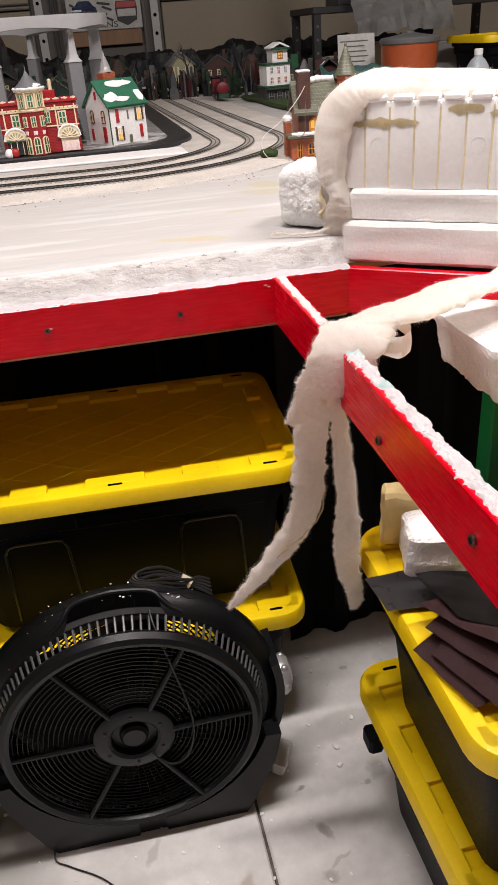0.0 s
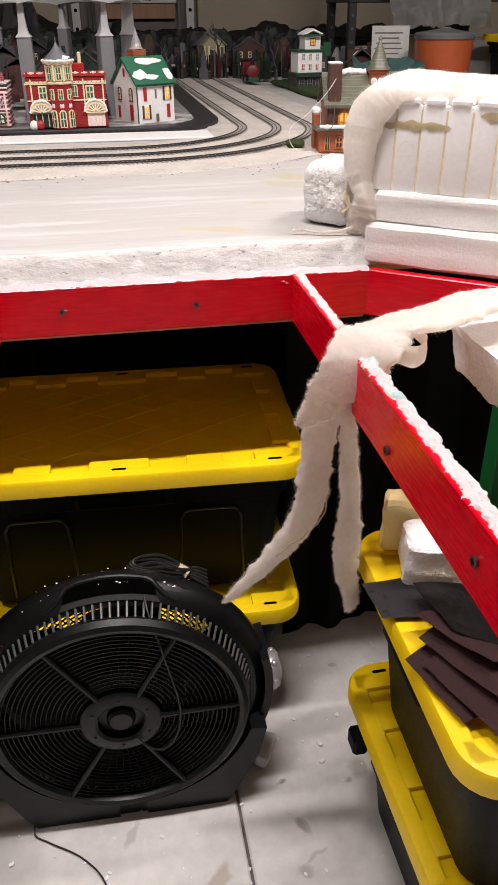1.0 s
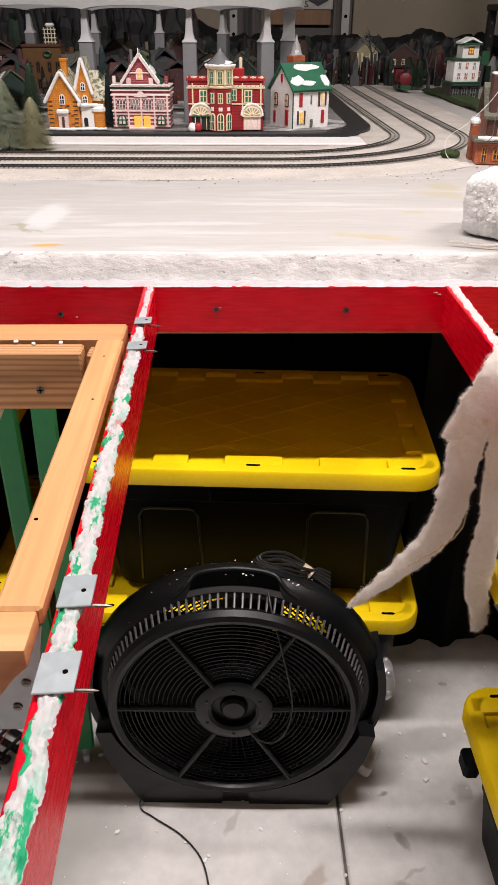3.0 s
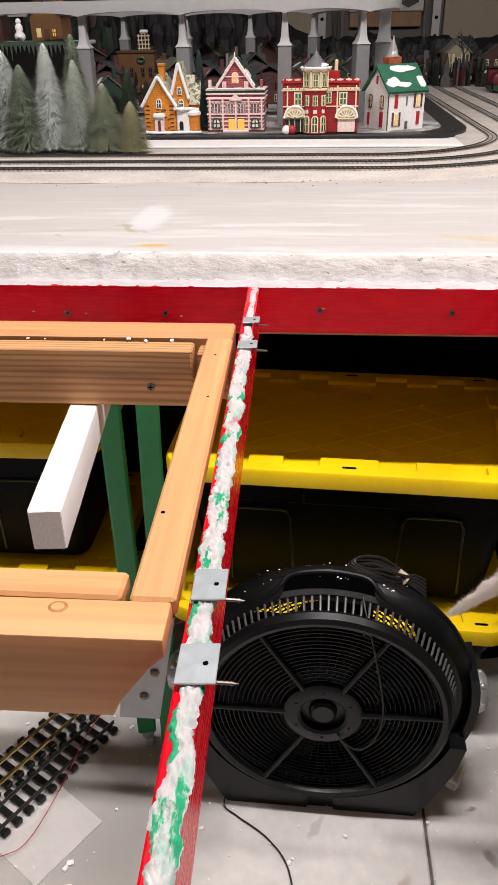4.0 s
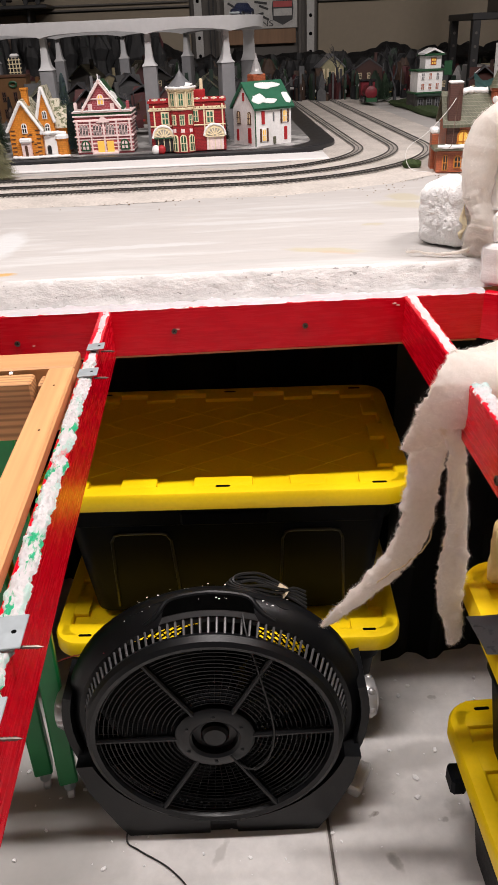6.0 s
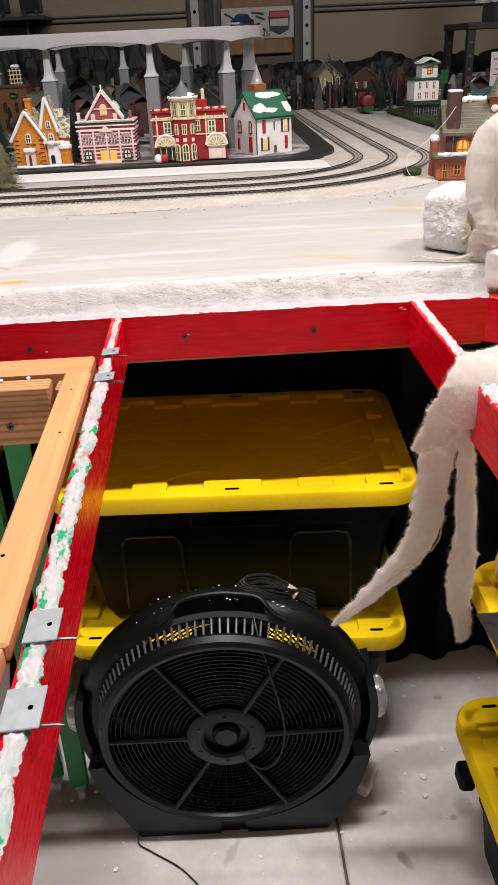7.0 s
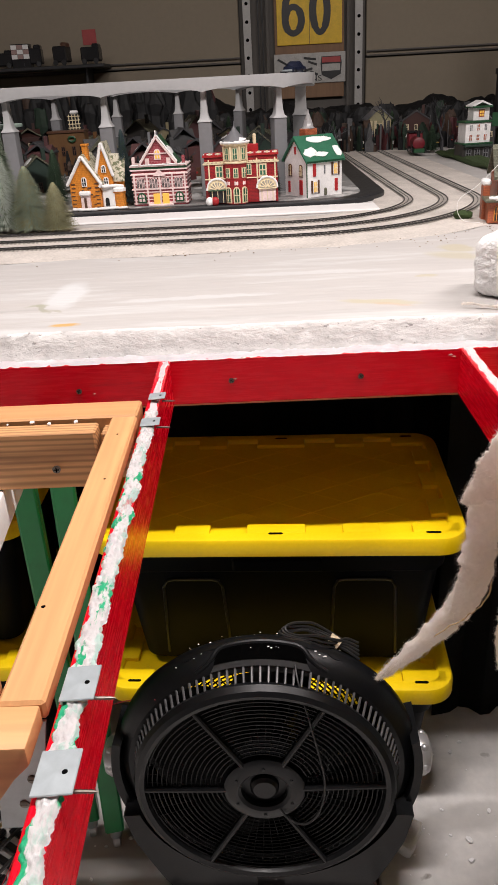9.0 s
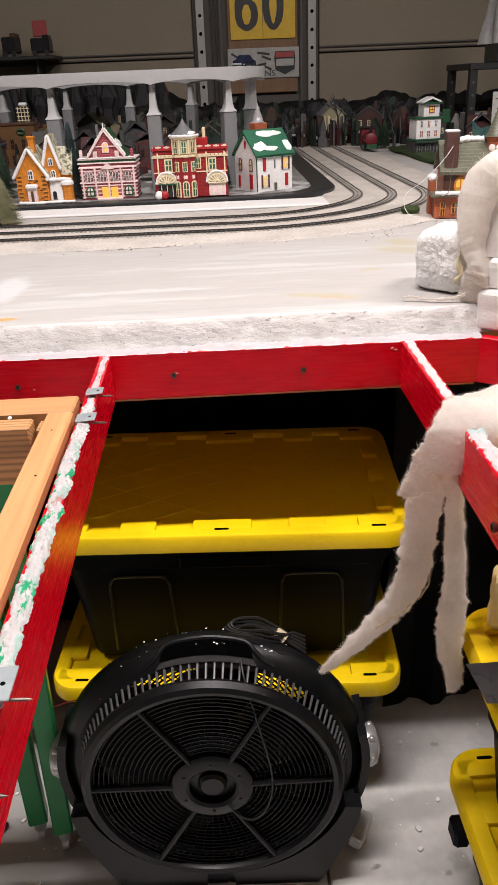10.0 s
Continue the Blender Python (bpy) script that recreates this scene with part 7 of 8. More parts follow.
def stroke(pts, widths, closed=False, thick=0.003):
    """A flat painted stroke in the plane of a sign, its width along the way given point by point."""
    bm = bmesh.new()
    n = len(pts)
    rows = []
    for i, p in enumerate(pts):
        p0, p1 = (pts[(i - 1) % n], pts[(i + 1) % n]) if closed else (pts[max(0, i - 1)], pts[min(n - 1, i + 1)])
        d = Vector((p1[0] - p0[0], 0, p1[1] - p0[1])).normalized()
        s = Vector((-d.z, 0, d.x)) * widths[i] / 2
        c = Vector((p[0], 0, p[1]))
        rows.append([c - s, c + s, c + s - Vector((0, thick, 0)), c - s - Vector((0, thick, 0))])
    if closed:
        rows.append(rows[0])
    loft(bm, rows, cap0=not closed, cap1=not closed)
    bmesh.ops.remove_doubles(bm, verts=bm.verts[:], dist=1e-5)
    return bm


def ellipse(cx, cz, a, b, n=40):
    return [(cx + a * math.cos(2 * math.pi * i / n), cz + b * math.sin(2 * math.pi * i / n)) for i in range(n)]


sign = thing("speed_sign", pose(0.387, 4.852, 0), "yellow enamel speed sign with black numerals on the wall", "sign")
part("panel", one_box((0, 0, 2.115), (0.466, 0.006, 0.575), 0.002), SIGNYEL, sign)
part("seam", one_box((0, -0.0035, 2.115), (0.003, 0.002, 0.57)), SIGNBLK, sign)
W6 = [0.050 if abs(math.cos(2 * math.pi * i / 40)) > 0.6 else 0.040 for i in range(40)]
part("numeral", stroke(ellipse(0.076, 2.040, 0.051, 0.138), W6, True), SIGNBLK, sign, "bold black painted numeral", at=pose(0, -0.0035, 0))
six = part("numeral", stroke(ellipse(-0.1145, 1.985, 0.0575, 0.083), W6, True), SIGNBLK, sign, "bold black painted numeral", at=pose(0, -0.0035, 0))
arm = [(-0.052, 2.138), (-0.066, 2.166), (-0.092, 2.180), (-0.122, 2.176), (-0.150, 2.145), (-0.166, 2.095), (-0.172, 2.04), (-0.172, 1.99)]
part("arm", stroke(arm, [0.036, 0.04, 0.04, 0.042, 0.046, 0.05, 0.05, 0.05]), SIGNBLK, six, at=pose(0, -0.0006, 0))
small = thing("railroad_sign", pose(0.386, 4.852, 0), "weathered white metal sign with dark emblem and red shield", "sign")
part("panel", one_box((0, 0, 1.672), (0.520, 0.006, 0.200), 0.003), SIGNWHT, small)
bm = bmesh.new()
prism(bm, [(0.085, 1.745), (0.225, 1.745), (0.232, 1.70), (0.225, 1.625), (0.155, 1.592), (0.085, 1.625), (0.078, 1.70)], 0.003, Matrix.Translation((0, -0.006, 0)))
part("shield", bm, SIGNBLK, small)
part("shield_top", one_box((0.155, -0.0075, 1.722), (0.135, 0.003, 0.036), 0.001), SIGNRED, small)
part("shield_band", one_box((0.155, -0.0075, 1.672), (0.130, 0.003, 0.046), 0.001), SIGNWHT, small)
for x, z, w, a in ((-0.19, 1.715, 0.10, 30), (-0.165, 1.70, 0.05, -40), (0.0, 1.735, 0.09, 8), (0.02, 1.705, 0.07, 20), (-0.03, 1.66, 0.10, -12), (0.03, 1.64, 0.06, 25), (-0.19, 1.65, 0.06, 10)):
    part("emblem_bar", one_box((0, 0, 0), (w, 0.003, 0.014), 0.001, Matrix.Translation((x, -0.006, z)) @ Matrix.Rotation(radians(a), 4, "Y")), SIGNBLK, small)
letters = bpy.data.curves.new("lettering", "FONT")
letters.body, letters.size, letters.extrude, letters.align_x, letters.align_y = "INS", 0.052, 0.001, "CENTER", "CENTER"
letters.materials.append(SIGNBLK)
words = new("lettering", letters)
words.parent, words.matrix_basis = small, pose(0.035, -0.0055, 1.603, 90, 0, 0) @ Matrix.Diagonal((1.35, 1, 1, 1))
part("wall_label", one_box((-1.21, 4.90, 1.955), (0.10, 0.004, 0.10), 0.002), SIGNRED, None, "small faded red label stuck on the garage door", category="label")

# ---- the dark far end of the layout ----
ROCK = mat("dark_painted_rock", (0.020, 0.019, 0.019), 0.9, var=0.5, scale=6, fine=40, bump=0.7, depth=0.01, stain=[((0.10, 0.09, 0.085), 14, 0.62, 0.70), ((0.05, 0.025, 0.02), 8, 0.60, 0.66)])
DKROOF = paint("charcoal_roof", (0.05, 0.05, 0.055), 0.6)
# wall colours darkened in place of the weaker light at the back
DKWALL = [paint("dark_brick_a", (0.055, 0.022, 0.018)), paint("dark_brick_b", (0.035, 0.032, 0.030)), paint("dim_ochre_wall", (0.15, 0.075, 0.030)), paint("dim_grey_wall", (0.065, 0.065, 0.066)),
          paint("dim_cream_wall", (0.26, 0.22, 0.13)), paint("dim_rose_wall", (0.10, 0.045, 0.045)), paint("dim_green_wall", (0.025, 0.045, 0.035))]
ridge = bmesh.new()
rows = []
for i in range(150):
    x = -2.5 + 5.2 * i / 149
    top = 0.26 + 0.18 * min(1.0, max(0.0, (-0.10 - x) / 0.4)) + 0.04 * noise.noise(Vector((x * 1.7, 1, 0))) + 0.05 * noise.noise(Vector((x * 6, 2, 0))) + 0.03 * noise.noise(Vector((x * 31, 4, 0)))
    row = []
    for j in range(9):
        f = j / 8
        z = ZT + top * (f ** 0.6)
        y = 4.18 + 0.38 * f
        row.append(Vector((x, y, z)) + 0.045 * noise.noise_vector(Vector((x * 7, f * 5, 3))) + 0.02 * noise.noise_vector(Vector((x * 22, f * 14, 8))))
    row[0].z = ZT - 0.01
    rows.append(row)
loft(ridge, rows, closed=False, cap0=False, cap1=False)
bmesh.ops.solidify(ridge, geom=ridge.faces[:], thickness=0.02)
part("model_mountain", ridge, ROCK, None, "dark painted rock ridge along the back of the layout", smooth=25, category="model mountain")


def small_house(x, y, z, w, d, h, rise, wall, roof, turn, label, seed, lit=0.3, snow=True, chimney=True):
    t = thing("model_house", pose(x, y, z, 0, 0, turn), label, "model house", "far village")
    r = random.Random(seed)
    gable_body(t, w, d, h, rise, wall, along=r.choice("xy"))
    rf = gable_roof(t, "roof", w, d, h, rise, 0.008, roof, 0.007, along="y")
    if snow:
        snow_patch(rf, Matrix.Translation((-w / 4, -d * 0.1, h + rise / 2 + 0.008)) @ Matrix.Rotation(-math.atan2(rise, w / 2), 4, "Y"), w * 0.4, d * 0.7, seed)
    n, rows_ = max(2, int(w / 0.045)), max(1, int(h / 0.055))
    for i in range(n):
        for k in range(rows_):
            window(t, -w / 2 + w * (i + 0.5) / n, 0.012 + 0.052 * k, 0.019, 0.032, -d / 2, C_CREAM if r.random() < 0.5 else C_BROWN, LIT if r.random() < lit else C_DARK)
    slab_part("door", t, C_BROWN, (0, -d / 2 - 0.001, 0.02), (0.02, 0.004, 0.04))
    if chimney:
        slab_part("chimney", t, wall, (w * 0.25, 0.0, h + rise * 0.8 + 0.02), (0.018, 0.018, 0.05), 0.001)
    return t


rh = random.Random(77)
LABELS = ["dim brick model house with dark roof", "dim grey model house with snowy roof", "small dark model house with lit window", "dim ochre model house with dark roof"]
k = 0
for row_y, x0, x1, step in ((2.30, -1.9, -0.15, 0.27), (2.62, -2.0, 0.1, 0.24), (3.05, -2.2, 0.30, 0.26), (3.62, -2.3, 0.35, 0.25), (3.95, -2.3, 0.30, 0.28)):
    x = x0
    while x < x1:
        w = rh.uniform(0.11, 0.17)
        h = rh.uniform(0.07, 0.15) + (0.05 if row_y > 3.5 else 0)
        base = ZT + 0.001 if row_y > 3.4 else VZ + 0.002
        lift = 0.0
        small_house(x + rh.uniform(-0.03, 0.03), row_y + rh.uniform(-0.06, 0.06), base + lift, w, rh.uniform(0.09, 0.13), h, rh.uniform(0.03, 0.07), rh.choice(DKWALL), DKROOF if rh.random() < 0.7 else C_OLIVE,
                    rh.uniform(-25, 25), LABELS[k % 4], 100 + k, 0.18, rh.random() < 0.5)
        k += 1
        x += step * rh.uniform(0.85, 1.25)

# named houses that stand out at the back
def brown_inn():
    t = thing("model_inn", pose(-1.02, 3.02, VZ + 0.002) @ Matrix.Diagonal((0.82, 0.9, 0.98, 1)), "long brown model inn with green wreath over the door", "model house", "far village")
    slab_part("wall", t, DKWALL[2], (0, 0, 0.11), (0.235, 0.12, 0.22), 0.002)
    slab_part("parapet", t, C_BROWN, (0, -0.002, 0.222), (0.245, 0.13, 0.012), 0.002)
    for x in (-0.08, -0.03, 0.04, 0.09):
        window(t, x, 0.10, 0.026, 0.05, -0.06, C_BROWN, C_DARK)
        window(t, x, 0.02, 0.026, 0.05, -0.06, C_BROWN, LIT if x == 0.04 else C_DARK)
    bm = bmesh.new()
    tube(bm, [(0.035 + 0.022 * math.cos(a), -0.066, 0.185 + 0.012 * math.sin(a)) for a in [2 * math.pi * i / 16 for i in range(16)]], 0.006, 6, closed=True)
    part("wreath", bm, C_DKGREEN, t, "green wreath")
    t2 = thing("lattice_gazebo", pose(-1.00, 3.13, VZ + 0.002) @ Matrix.Diagonal((0.85, 0.85, 0.96, 1)), "pale lattice gazebo on the inn's roof level", "gazebo")
    slab_part("post", t2, DKWALL[1], (0, 0, 0.115), (0.05, 0.05, 0.23), 0.002)
    for i in range(4):
        for j in range(2):
            slab_part("lattice_bar", t2, C_CREAM, (-0.03 + 0.02 * i if j == 0 else 0, -0.03, 0.27 if j == 0 else 0.24 + 0.02 * i), (0.005, 0.004, 0.08) if j == 0 else (0.08, 0.004, 0.005))
    slab_part("roof", t2, C_SNOW, (0, 0, 0.32), (0.05, 0.05, 0.02), 0.008)


def cream_villa():
    t = thing("model_villa", pose(0.765, 4.02, ZT + 0.002, 0, 0, 6) @ Matrix.Diagonal((0.9, 0.9, 0.9, 1)), "cream model villa with grey snowy roof", "model house", "far village")
    gable_body(t, 0.17, 0.14, 0.20, 0.07, paint("pale_cream_wall", (0.36, 0.33, 0.20)))
    gable_roof(t, "roof", 0.17, 0.14, 0.20, 0.07, 0.012, C_GREY, 0.01)
    for x in (-0.06, -0.03, 0.03, 0.06):
        slab_part("pilaster", t, C_CREAM, (x, -0.074, 0.095), (0.018, 0.01, 0.19), 0.002)
    for z in (0.02, 0.11):
        window(t, 0.0, z, 0.034, 0.06, -0.07, C_CREAM, C_DARK)
    slab_part("porch", t, C_GREY, (0.03, -0.09, 0.03), (0.08, 0.05, 0.06), 0.006)


def tall_shop():
    t = thing("model_shop", pose(1.118, 2.95, ZT + 0.002, 0, 0, 8) @ Matrix.Diagonal((0.86, 0.86, 0.95, 1)), "tall white model shop with green cornices and brown base", "model house", "far village")
    slab_part("base", t, DKWALL[1], (0, 0, 0.04), (0.185, 0.13, 0.08), 0.002)
    slab_part("wall", t, C_WHITE, (0, 0, 0.135), (0.155, 0.12, 0.11), 0.002)
    slab_part("attic", t, C_WHITE, (0.02, 0, 0.235), (0.10, 0.09, 0.07), 0.002)
    for z, w in ((0.085, 0.19), (0.195, 0.175), (0.268, 0.12)):
        slab_part("cornice", t, C_DKGREEN, (0 if z < 0.2 else (0.02 if z > 0.25 else 0), 0, z), (w, 0.14, 0.010), 0.002)
    gable_roof(t, "roof", 0.11, 0.09, 0.27, 0.02, 0.006, C_SNOW, 0.008, cx=0.02)
    for x in (-0.045, 0.0, 0.045):
        window(t, x, 0.098, 0.024, 0.036, -0.06, C_WHITE, C_TERRA)
        window(t, x, 0.148, 0.020, 0.036, -0.06, C_WHITE, C_TERRA if x == 0 else C_GREY)
        window(t, x * 1.2, 0.012, 0.036, 0.05, -0.065, C_GREY, C_DARK)
    window(t, 0.02, 0.218, 0.034, 0.036, -0.045, C_TERRA, LIT)
    part("side_sign", one_box((0.125, -0.02, 0.20), (0.05, 0.006, 0.07), 0.002), C_DKGREEN, t)
    slab_part("awning", t, DKWALL[6], (0, -0.075, 0.074), (0.17, 0.03, 0.012), 0.003)


def locomotive():
    t = thing("toy_locomotive", pose(0.905, 3.42, ZT + 0.014, 0, 0, 88), "red and dark green toy locomotive on the far track", "toy train")
    bm = bmesh.new()
    lathe(bm, [(0.028, 0.0), (0.034, 0.004), (0.034, 0.13), (0.02, 0.134)], 16, Matrix.Translation((-0.13, 0, 0.055)) @ Matrix.Rotation(radians(90), 4, "Y"))
    # crimson darkened because the locomotive stands in shade
    part("boiler", bm, paint("dim_crimson_enamel", (0.16, 0.012, 0.02)), t)
    slab_part("cab", t, paint("dim_crimson_enamel", (0.16, 0.012, 0.02)), (0.04, 0, 0.06), (0.08, 0.08, 0.09), 0.003)
    slab_part("cab_roof", t, C_DARK, (0.04, 0, 0.11), (0.10, 0.09, 0.010), 0.003)
    slab_part("chassis", t, C_DKGREEN, (-0.03, 0, 0.018), (0.24, 0.06, 0.022), 0.002)
    for x in (-0.11, -0.06, 0.0, 0.05):
        for sy in (-1, 1):
            bm = bmesh.new()
            lathe(bm, [(0.016, -0.004), (0.018, 0.0), (0.016, 0.004)], 14, Matrix.Translation((x, sy * 0.036, 0.018)) @ Matrix.Rotation(radians(90), 4, "X"))
            part("wheel", bm, C_DARK, t)
    bm = bmesh.new()
    lathe(bm, [(0.010, 0.08), (0.010, 0.115), (0.015, 0.122)], 12, Matrix.Translation((-0.10, 0, 0)))
    part("smokestack", bm, C_DARK, t)


brown_inn()
cream_villa()
tall_shop()
locomotive()
small_house(0.98, 3.82, ZT + 0.001, 0.16, 0.12, 0.17, 0.05, DKWALL[0], DKROOF, -10, "dark maroon model storehouse with black roof", 501, 0.0, False)
small_house(1.32, 3.62, ZT + 0.001, 0.15, 0.12, 0.14, 0.06, DKWALL[3], C_GREY, 12, "grey model cottage with snowy roof", 502, 0.1)
small_house(1.48, 3.15, ZT + 0.001, 0.15, 0.12, 0.12, 0.06, DKWALL[0], DKROOF, -15, "dim brick model house with dark roof", 503, 0.1)
for k, (x, y, h) in enumerate(((0.86, 4.02, 0.22), (1.02, 3.52, 0.15), (0.47, 3.9, 0.18), (1.40, 3.9, 0.25), (-0.2, 4.05, 0.24), (-0.9, 4.1, 0.27), (-1.5, 3.4, 0.22), (-0.75, 2.48, 0.16), (0.33, 3.5, 0.16), (-1.28, 2.45, 0.20))):
    brush_tree(pose(x, y, (VZ if y < 3.35 and x < 0.3 else ZT) + 0.001), h, 0.05, PINE, "dark green bottle-brush tree", 300 + k, PINE)


def bare_tree(at, h, seed, label):
    t = thing("bare_model_tree", at, label, "model tree", "bare trees")
    r = random.Random(seed)
    bm = bmesh.new()

    def grow(p, d, ln, rad, depth):
        pts, q = [p], p
        for i in range(3):
            d = (d + Vector((r.gauss(0, 0.16), r.gauss(0, 0.16), 0.06))).normalized()
            q = q + d * ln / 3
            pts.append(q)
        tube(bm, pts, [rad, rad * 0.85, rad * 0.7, rad * 0.55], 5)
        if depth:
            for i in range(3):
                grow(pts[r.choice((2, 3))], (d + Vector((r.gauss(0, 0.6), r.gauss(0, 0.6), r.uniform(-0.1, 0.5)))).normalized(), ln * 0.62, rad * 0.55, depth - 1)

    grow(Vector((0, 0, 0)), Vector((0, 0, 1)), h * 0.45, h * 0.03, 3)
    part("trunk", bm, DKROOF, t)


bare_tree(pose(1.10, 3.60, ZT), 0.38, 3, "bare dark brown model tree")
bare_tree(pose(-0.33, 2.36, VZ), 0.26, 5, "bare twiggy model tree")
bare_tree(pose(0.30, 2.5, VZ), 0.28, 8, "bare twiggy model tree")
bare_tree(pose(-0.02, 2.3, VZ), 0.24, 11, "bare twiggy model tree")
bare_tree(pose(0.80, 3.8, ZT), 0.34, 13, "bare dark brown model tree")
# dark toy on the viaduct's end
mini = thing("toy_trolley", pose(0.150, 2.03, ZD + 0.006, 0, 0, 55), "small dark navy toy car on the viaduct", "toy vehicle")
NAVY = paint("navy_enamel", (0.012, 0.016, 0.035), 0.2)
bm = bmesh.new()
loft(bm, [rrect(w, d, 0.012, 4, z) for z, w, d in ((0.010, 0.104, 0.044), (0.016, 0.112, 0.050), (0.028, 0.108, 0.048), (0.032, 0.080, 0.042), (0.046, 0.052, 0.036), (0.049, 0.040, 0.030))])
part("body", bm, NAVY, mini)
slab_part("bumper", mini, STEEL, (-0.056, 0, 0.016), (0.006, 0.046, 0.007), 0.002)
for wx in (-0.034, 0.034):
    for sy in (-1, 1):
        bm = bmesh.new()
        lathe(bm, [(0.009, -0.004), (0.011, 0), (0.009, 0.004)], 12, Matrix.Translation((wx, sy * 0.024, 0.010)) @ Matrix.Rotation(radians(90), 4, "X"))
        part("wheel", bm, C_DARK, mini)

# shelf with dark toys over the garage door's left side
shelf = thing("wall_shelf", pose(-2.02, 4.745, 1.76), "dark wooden wall shelf holding toy vehicles", "shelf")
part("board", one_box((0, 0, 0), (1.9, 0.30, 0.022), 0.003), SIGNBLK, shelf)
for x in (-0.8, 0.0, 0.8):
    part("bracket", one_box((x, 0.05, -0.06), (0.02, 0.2, 0.10), 0.004), SIGNBLK, shelf)
rs = random.Random(21)
CHECK = paint("faded_pink_print", (0.36, 0.24, 0.22))
for k in range(9):
    x = -2.85 + 0.21 * k
    w, h = rs.uniform(0.10, 0.17), rs.uniform(0.08, 0.17)
    t = thing("toy_truck", pose(x, 4.70, 1.771, 0, 0, rs.uniform(-15, 15)), "dark toy truck standing on the wall shelf", "toy vehicle", "shelf toys")
    slab_part("body", t, C_DARK, (0, 0, h * 0.5), (w, 0.10, h * 0.7), 0.008)
    slab_part("cab", t, rs.choice((C_BROWN, C_DARK, C_GREY)), (w * 0.3, 0, h * 0.8), (w * 0.35, 0.09, h * 0.4), 0.008)
    for sx in (-1, 1):
        bm = bmesh.new()
        lathe(bm, [(0.016, -0.004), (0.019, 0), (0.016, 0.004)], 12, Matrix.Translation((sx * w * 0.32, -0.052, 0.019)) @ Matrix.Rotation(radians(90), 4, "X"))
        part("wheel", bm, SIGNBLK, t)
pb = thing("printed_carton", pose(-1.66, 4.68, 1.771), "small pink and white checked carton on the shelf", "carton")
part("carton", one_box((0, 0, 0.075), (0.13, 0.08, 0.15), 0.002), C_DARK, pb)
for i in range(3):
    for j in range(3):
        part("check", one_box((-0.042 + 0.042 * i, -0.041, 0.070 + 0.030 * j), (0.040, 0.003, 0.028)), CHECK if (i + j) % 2 else C_SNOW, pb)

# ---- shelving and stores at the right rear ----
RACKSTEEL = paint("black_rack_steel", (0.02, 0.02, 0.021), 0.5)
rackr = thing("steel_rack", pose(2.15, 3.75, 0), "black perforated steel rack full of boxes", "rack")
for x in (-0.62, 0.62):
    for y in (-0.22, 0.22):
        part("post", one_box((x, y, 0.80), (0.045, 0.045, 1.60), 0.002), RACKSTEEL, rackr)
        for k in range(6):
            bm = bmesh.new()
            lathe(bm, [(0.008, -0.001), (0.008, 0.001)], 8, Matrix.Translation((x, y - 0.0235, 1.15 + 0.07 * k)) @ Matrix.Rotation(radians(90), 4, "X"))
            part("hole", bm, DARKWALL, rackr)
for z in (0.35, 0.95, 1.582):
    part("shelf", one_box((0, 0, z), (1.30, 0.50, 0.035), 0.003), RACKSTEEL, rackr)
CARTON = mat("brown_carton", (0.30, 0.22, 0.14), 0.8, var=0.1, fine=50, bump=0.1)
GREYBOX = paint("grey_carton", (0.30, 0.29, 0.28), 0.7)
for k, (x, z, w, h, m_) in enumerate(((1.70, 0.9675, 0.28, 0.36, GREYBOX), (2.02, 0.9675, 0.26, 0.42, CARTON), (2.36, 0.9675, 0.30, 0.40, GREYBOX), (2.63, 0.9675, 0.18, 0.34, CARTON),
                                      (1.78, 1.6005, 0.20, 0.10, SIGNBLK), (2.05, 1.6005, 0.22, 0.13, DARKWALL), (2.45, 1.6005, 0.40, 0.26, CARTON))):
    bx = thing("carton", pose(x, 3.70, z, 0, 0, rs.uniform(-5, 5)), "closed cardboard carton on the steel rack", "carton", "rack cartons")
    part("box", one_box((0, 0, h / 2), (w, 0.30, h), 0.004), m_, bx)
    part("tape", one_box((0, 0, h + 0.001), (0.05, 0.302, 0.002)), C_CREAM, bx)
doc = thing("printed_card", pose(1.60, 3.02, ZT, -12, 0, -12), "white printed instruction card leaning among the stores", "card")
part("card", one_box((0, 0, 0.19), (0.20, 0.004, 0.22), 0.001), SIGNWHT, doc)
for j in range(7):
    part("text_bar", one_box((-0.01, -0.0035, 0.115 + 0.025 * j), (0.15 - 0.02 * (j % 3), 0.002, 0.005)), DARKWALL, doc)
part("stand", one_box((0, 0.012, 0.06), (0.12, 0.02, 0.12), 0.003), CARTON, doc)
bk = thing("bucket", pose(1.812, 2.82, ZT + 0.001) @ Matrix.Diagonal((0.87, 0.87, 0.96, 1)), "orange plastic bucket with a dark grey lid", "bucket")
bm = bmesh.new()
lathe(bm, [(0.150, 0.0), (0.156, 0.004), (0.166, 0.20), (0.168, 0.255), (0.160, 0.255)], 40)
part("body", bm, paint("orange_bucket_plastic", (0.42, 0.085, 0.025), 0.4), bk)
bm = bmesh.new()
lathe(bm, [(0.172, 0.245), (0.176, 0.25), (0.176, 0.268), (0.168, 0.276), (0.10, 0.284), (0.03, 0.296), (0.028, 0.302)], 40)
part("lid", bm, paint("dark_grey_lid", (0.12, 0.12, 0.12), 0.5), bk)
bt = thing("plastic_jug", pose(2.02, 2.46, ZT + 0.001, 0, 0, 8), "translucent pale plastic bottle with white cap", "bottle")
bm = bmesh.new()
loft(bm, [rrect(w, w, w * 0.3, 4, z) for z, w in ((0, 0.088), (0.006, 0.095), (0.10, 0.096), (0.125, 0.088), (0.15, 0.060), (0.162, 0.036), (0.175, 0.034))])
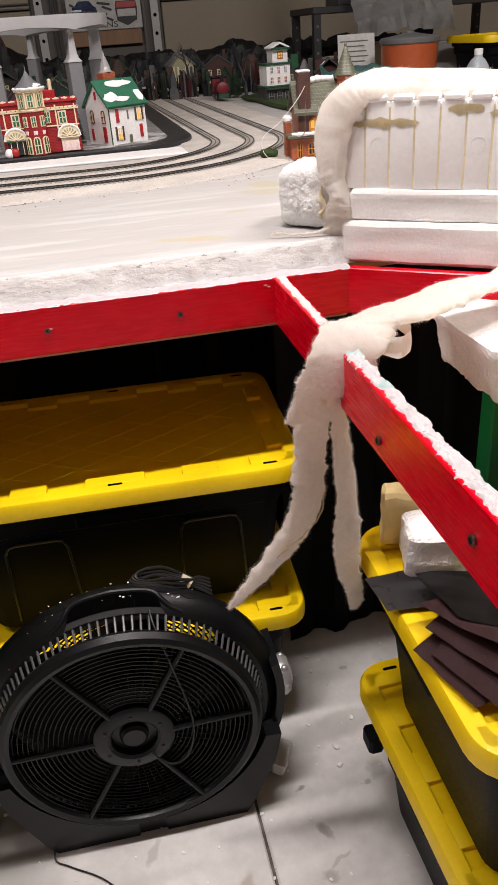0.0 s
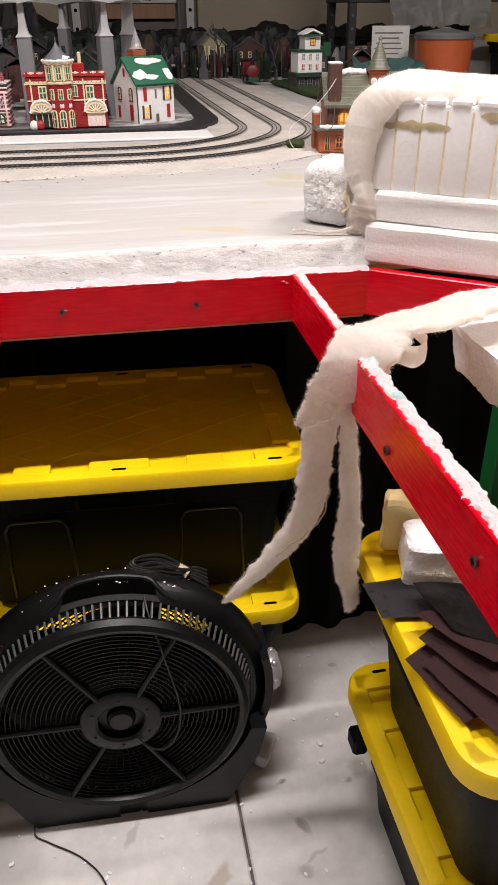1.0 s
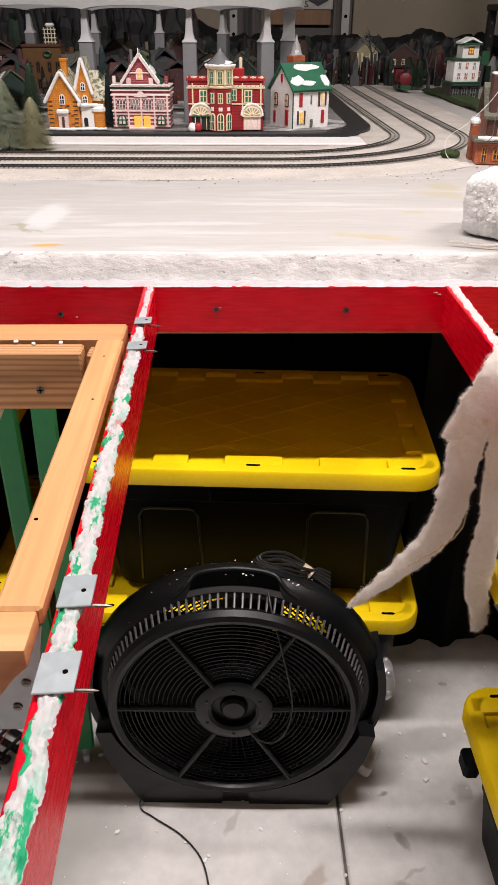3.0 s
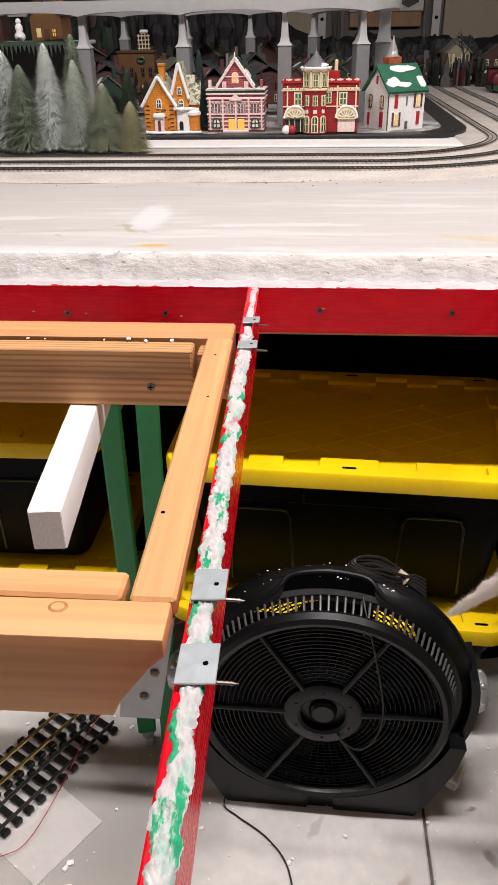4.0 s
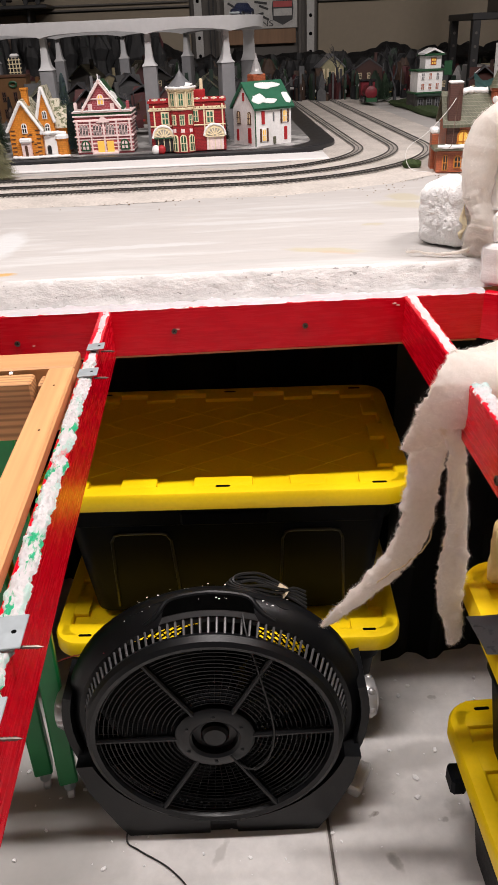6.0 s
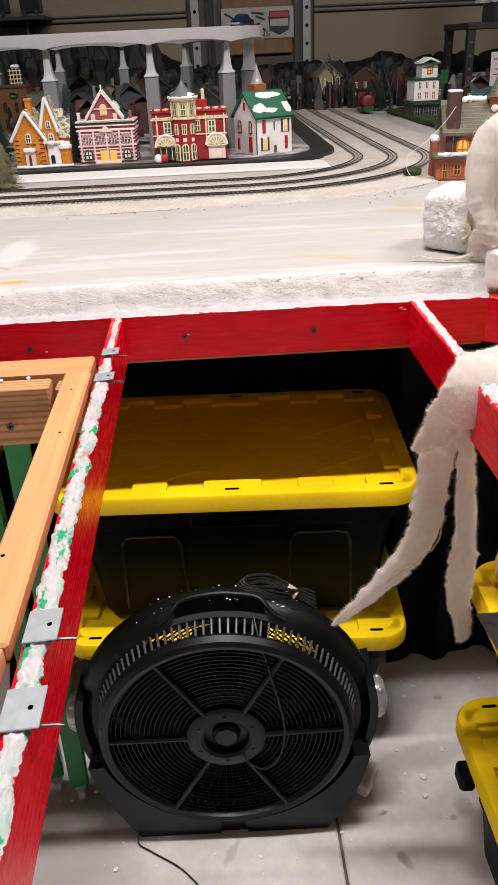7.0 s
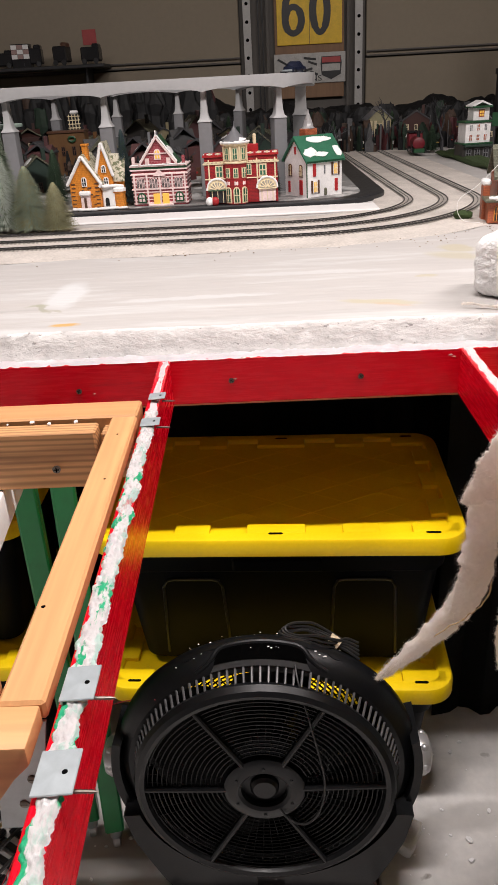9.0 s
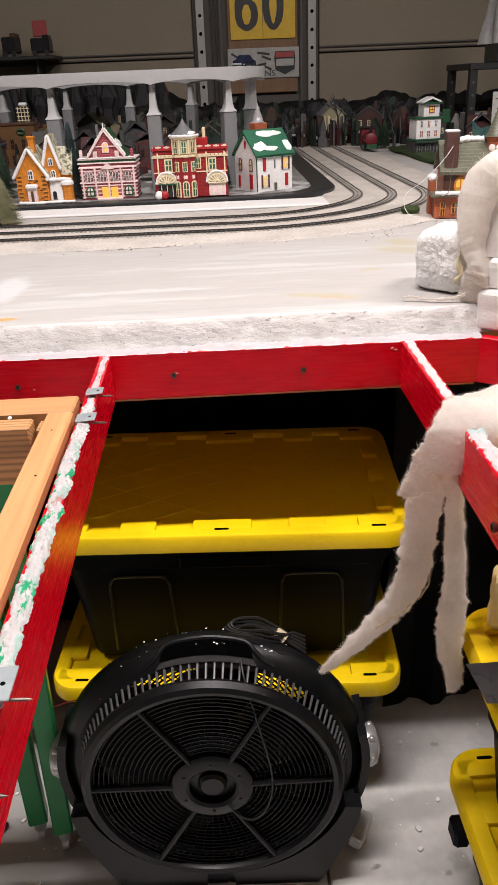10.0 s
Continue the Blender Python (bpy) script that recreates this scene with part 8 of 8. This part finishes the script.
part("body", bm, paint("milky_plastic", (0.45, 0.50, 0.54), 0.25), bt)
bm = bmesh.new()
lathe(bm, [(0.020, 0.172), (0.021, 0.175), (0.021, 0.196), (0.018, 0.199)], 16)
part("cap", bm, C_SNOW, bt, "white screw cap")
copy_thing(first, tote_at(2.70, 3.20, 1.041, 1.0))
bench = thing("side_bench", pose(2.66, 3.20, 0), "plain timber bench under the storage box", "bench")
part("benchtop", one_box((0, 0, 1.02), (0.84, 0.60, 0.04), 0.004), WOOD, bench)
for sx in (-1, 1):
    for sy in (-1, 1):
        part("leg", one_box((sx * 0.38, sy * 0.26, 0.5), (0.05, 0.05, 1.0), 0.003), WOOD, bench)
teal = sheet("teal_cloth", 0.36, 0.25, paint("teal_cloth", (0.10, 0.22, 0.21), 0.9), "faded teal cloth behind the station", pose(1.50, 2.75, ZT + 0.075, 35, 0, -10), "cloth", 0.0, 0.05, 6, 0.003, 20)
sheet("grey_cover", 0.60, 0.34, GREYBOX, "grey plastic cover hung over the stores", pose(2.0, 3.35, 1.60, 62, 0, 0), "plastic cover", -0.03, 0.07, 8, 0.003, 24)
ghost = bmesh.new()
rows = []
for i in range(13):
    z = 0.55 * i / 12
    R = 0.16 * (1 - 0.55 * i / 12)
    rows.append([Vector((R * math.cos(a) * (1 + 0.25 * math.sin(5 * a + i * 0.2)), 0.6 * R * math.sin(a) * (1 + 0.25 * math.sin(5 * a)), z)) for a in [2 * math.pi * j / 40 for j in range(40)]])
loft(ghost, rows)
part("draped_plastic", ghost, paint("cloudy_plastic_film", (0.34, 0.34, 0.33), 0.3), None, "cloudy plastic film bunched on top of the rack", pose(1.80, 3.72, 1.6005 + 0.10), smooth=60, category="plastic film")

# raised snow shelf with an icicle fringe, behind the trees
MINTSNOW = mat("mint_tinged_snow_cloth", (0.40, 0.52, 0.46), 0.9, var=0.18, scale=20, fine=90, bump=0.5, depth=0.003)
shelf = thing("snow_shelf", pose(-1.56, 2.045, VZ), "raised display shelf with a mint icicle fringe", "display shelf")
part("body", one_box((0, 0.01, 0.140), (1.08, 0.15, 0.279), 0.004), DKWALL[1], shelf, "dark shelf body")
part("top", one_box((0, 0, 0.287), (1.12, 0.18, 0.014), 0.005, seg=2), MINTSNOW, shelf, "snow cloth top")
ri = random.Random(77)
for k in range(62):
    bm = bmesh.new()
    x, ln, w = -0.551 + 0.018 * k, ri.uniform(0.020, 0.060), ri.uniform(0.006, 0.009)
    lathe(bm, [(0.0006, 0.281 - ln), (w * 0.45, 0.281 - ln * 0.55), (w, 0.281)], 6, Matrix.Translation((x, -0.084, 0)))
    part("icicle", bm, MINTSNOW, shelf)
small_house(-1.41, 2.05, VZ + 0.295, 0.13, 0.10, 0.10, 0.05, DKWALL[0], DKROOF, 4, "dark red model house on the snow shelf", 611, 0.5)
small_house(-1.155, 2.05, VZ + 0.295, 0.13, 0.10, 0.09, 0.05, DKWALL[2], DKROOF, -6, "ochre model house on the snow shelf", 612, 0.6)
bm = bmesh.new()
lathe(bm, [(0.012, 0), (0.021, 0.010), (0.021, 0.022), (0.012, 0.034), (0.015, 0.042), (0.014, 0.054), (0.008, 0.060), (0.011, 0.067), (0.010, 0.075), (0.002, 0.080)], 16)
part("snowman_ornament", bm, FOAM, None, "small plain white snowman ornament on the snow shelf", pose(-1.275, 2.01, VZ + 0.295), smooth=60, category="ornament")

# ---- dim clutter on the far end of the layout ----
# most colours kept dark, so the poor light back here is in the paint
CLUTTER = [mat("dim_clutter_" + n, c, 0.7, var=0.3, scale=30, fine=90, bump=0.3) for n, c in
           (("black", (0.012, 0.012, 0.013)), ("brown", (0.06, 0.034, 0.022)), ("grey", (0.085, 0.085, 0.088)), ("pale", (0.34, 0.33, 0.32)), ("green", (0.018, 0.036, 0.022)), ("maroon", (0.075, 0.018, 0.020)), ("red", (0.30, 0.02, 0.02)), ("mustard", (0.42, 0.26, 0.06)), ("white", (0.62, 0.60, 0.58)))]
rq = random.Random(71)
bm = bmesh.new()
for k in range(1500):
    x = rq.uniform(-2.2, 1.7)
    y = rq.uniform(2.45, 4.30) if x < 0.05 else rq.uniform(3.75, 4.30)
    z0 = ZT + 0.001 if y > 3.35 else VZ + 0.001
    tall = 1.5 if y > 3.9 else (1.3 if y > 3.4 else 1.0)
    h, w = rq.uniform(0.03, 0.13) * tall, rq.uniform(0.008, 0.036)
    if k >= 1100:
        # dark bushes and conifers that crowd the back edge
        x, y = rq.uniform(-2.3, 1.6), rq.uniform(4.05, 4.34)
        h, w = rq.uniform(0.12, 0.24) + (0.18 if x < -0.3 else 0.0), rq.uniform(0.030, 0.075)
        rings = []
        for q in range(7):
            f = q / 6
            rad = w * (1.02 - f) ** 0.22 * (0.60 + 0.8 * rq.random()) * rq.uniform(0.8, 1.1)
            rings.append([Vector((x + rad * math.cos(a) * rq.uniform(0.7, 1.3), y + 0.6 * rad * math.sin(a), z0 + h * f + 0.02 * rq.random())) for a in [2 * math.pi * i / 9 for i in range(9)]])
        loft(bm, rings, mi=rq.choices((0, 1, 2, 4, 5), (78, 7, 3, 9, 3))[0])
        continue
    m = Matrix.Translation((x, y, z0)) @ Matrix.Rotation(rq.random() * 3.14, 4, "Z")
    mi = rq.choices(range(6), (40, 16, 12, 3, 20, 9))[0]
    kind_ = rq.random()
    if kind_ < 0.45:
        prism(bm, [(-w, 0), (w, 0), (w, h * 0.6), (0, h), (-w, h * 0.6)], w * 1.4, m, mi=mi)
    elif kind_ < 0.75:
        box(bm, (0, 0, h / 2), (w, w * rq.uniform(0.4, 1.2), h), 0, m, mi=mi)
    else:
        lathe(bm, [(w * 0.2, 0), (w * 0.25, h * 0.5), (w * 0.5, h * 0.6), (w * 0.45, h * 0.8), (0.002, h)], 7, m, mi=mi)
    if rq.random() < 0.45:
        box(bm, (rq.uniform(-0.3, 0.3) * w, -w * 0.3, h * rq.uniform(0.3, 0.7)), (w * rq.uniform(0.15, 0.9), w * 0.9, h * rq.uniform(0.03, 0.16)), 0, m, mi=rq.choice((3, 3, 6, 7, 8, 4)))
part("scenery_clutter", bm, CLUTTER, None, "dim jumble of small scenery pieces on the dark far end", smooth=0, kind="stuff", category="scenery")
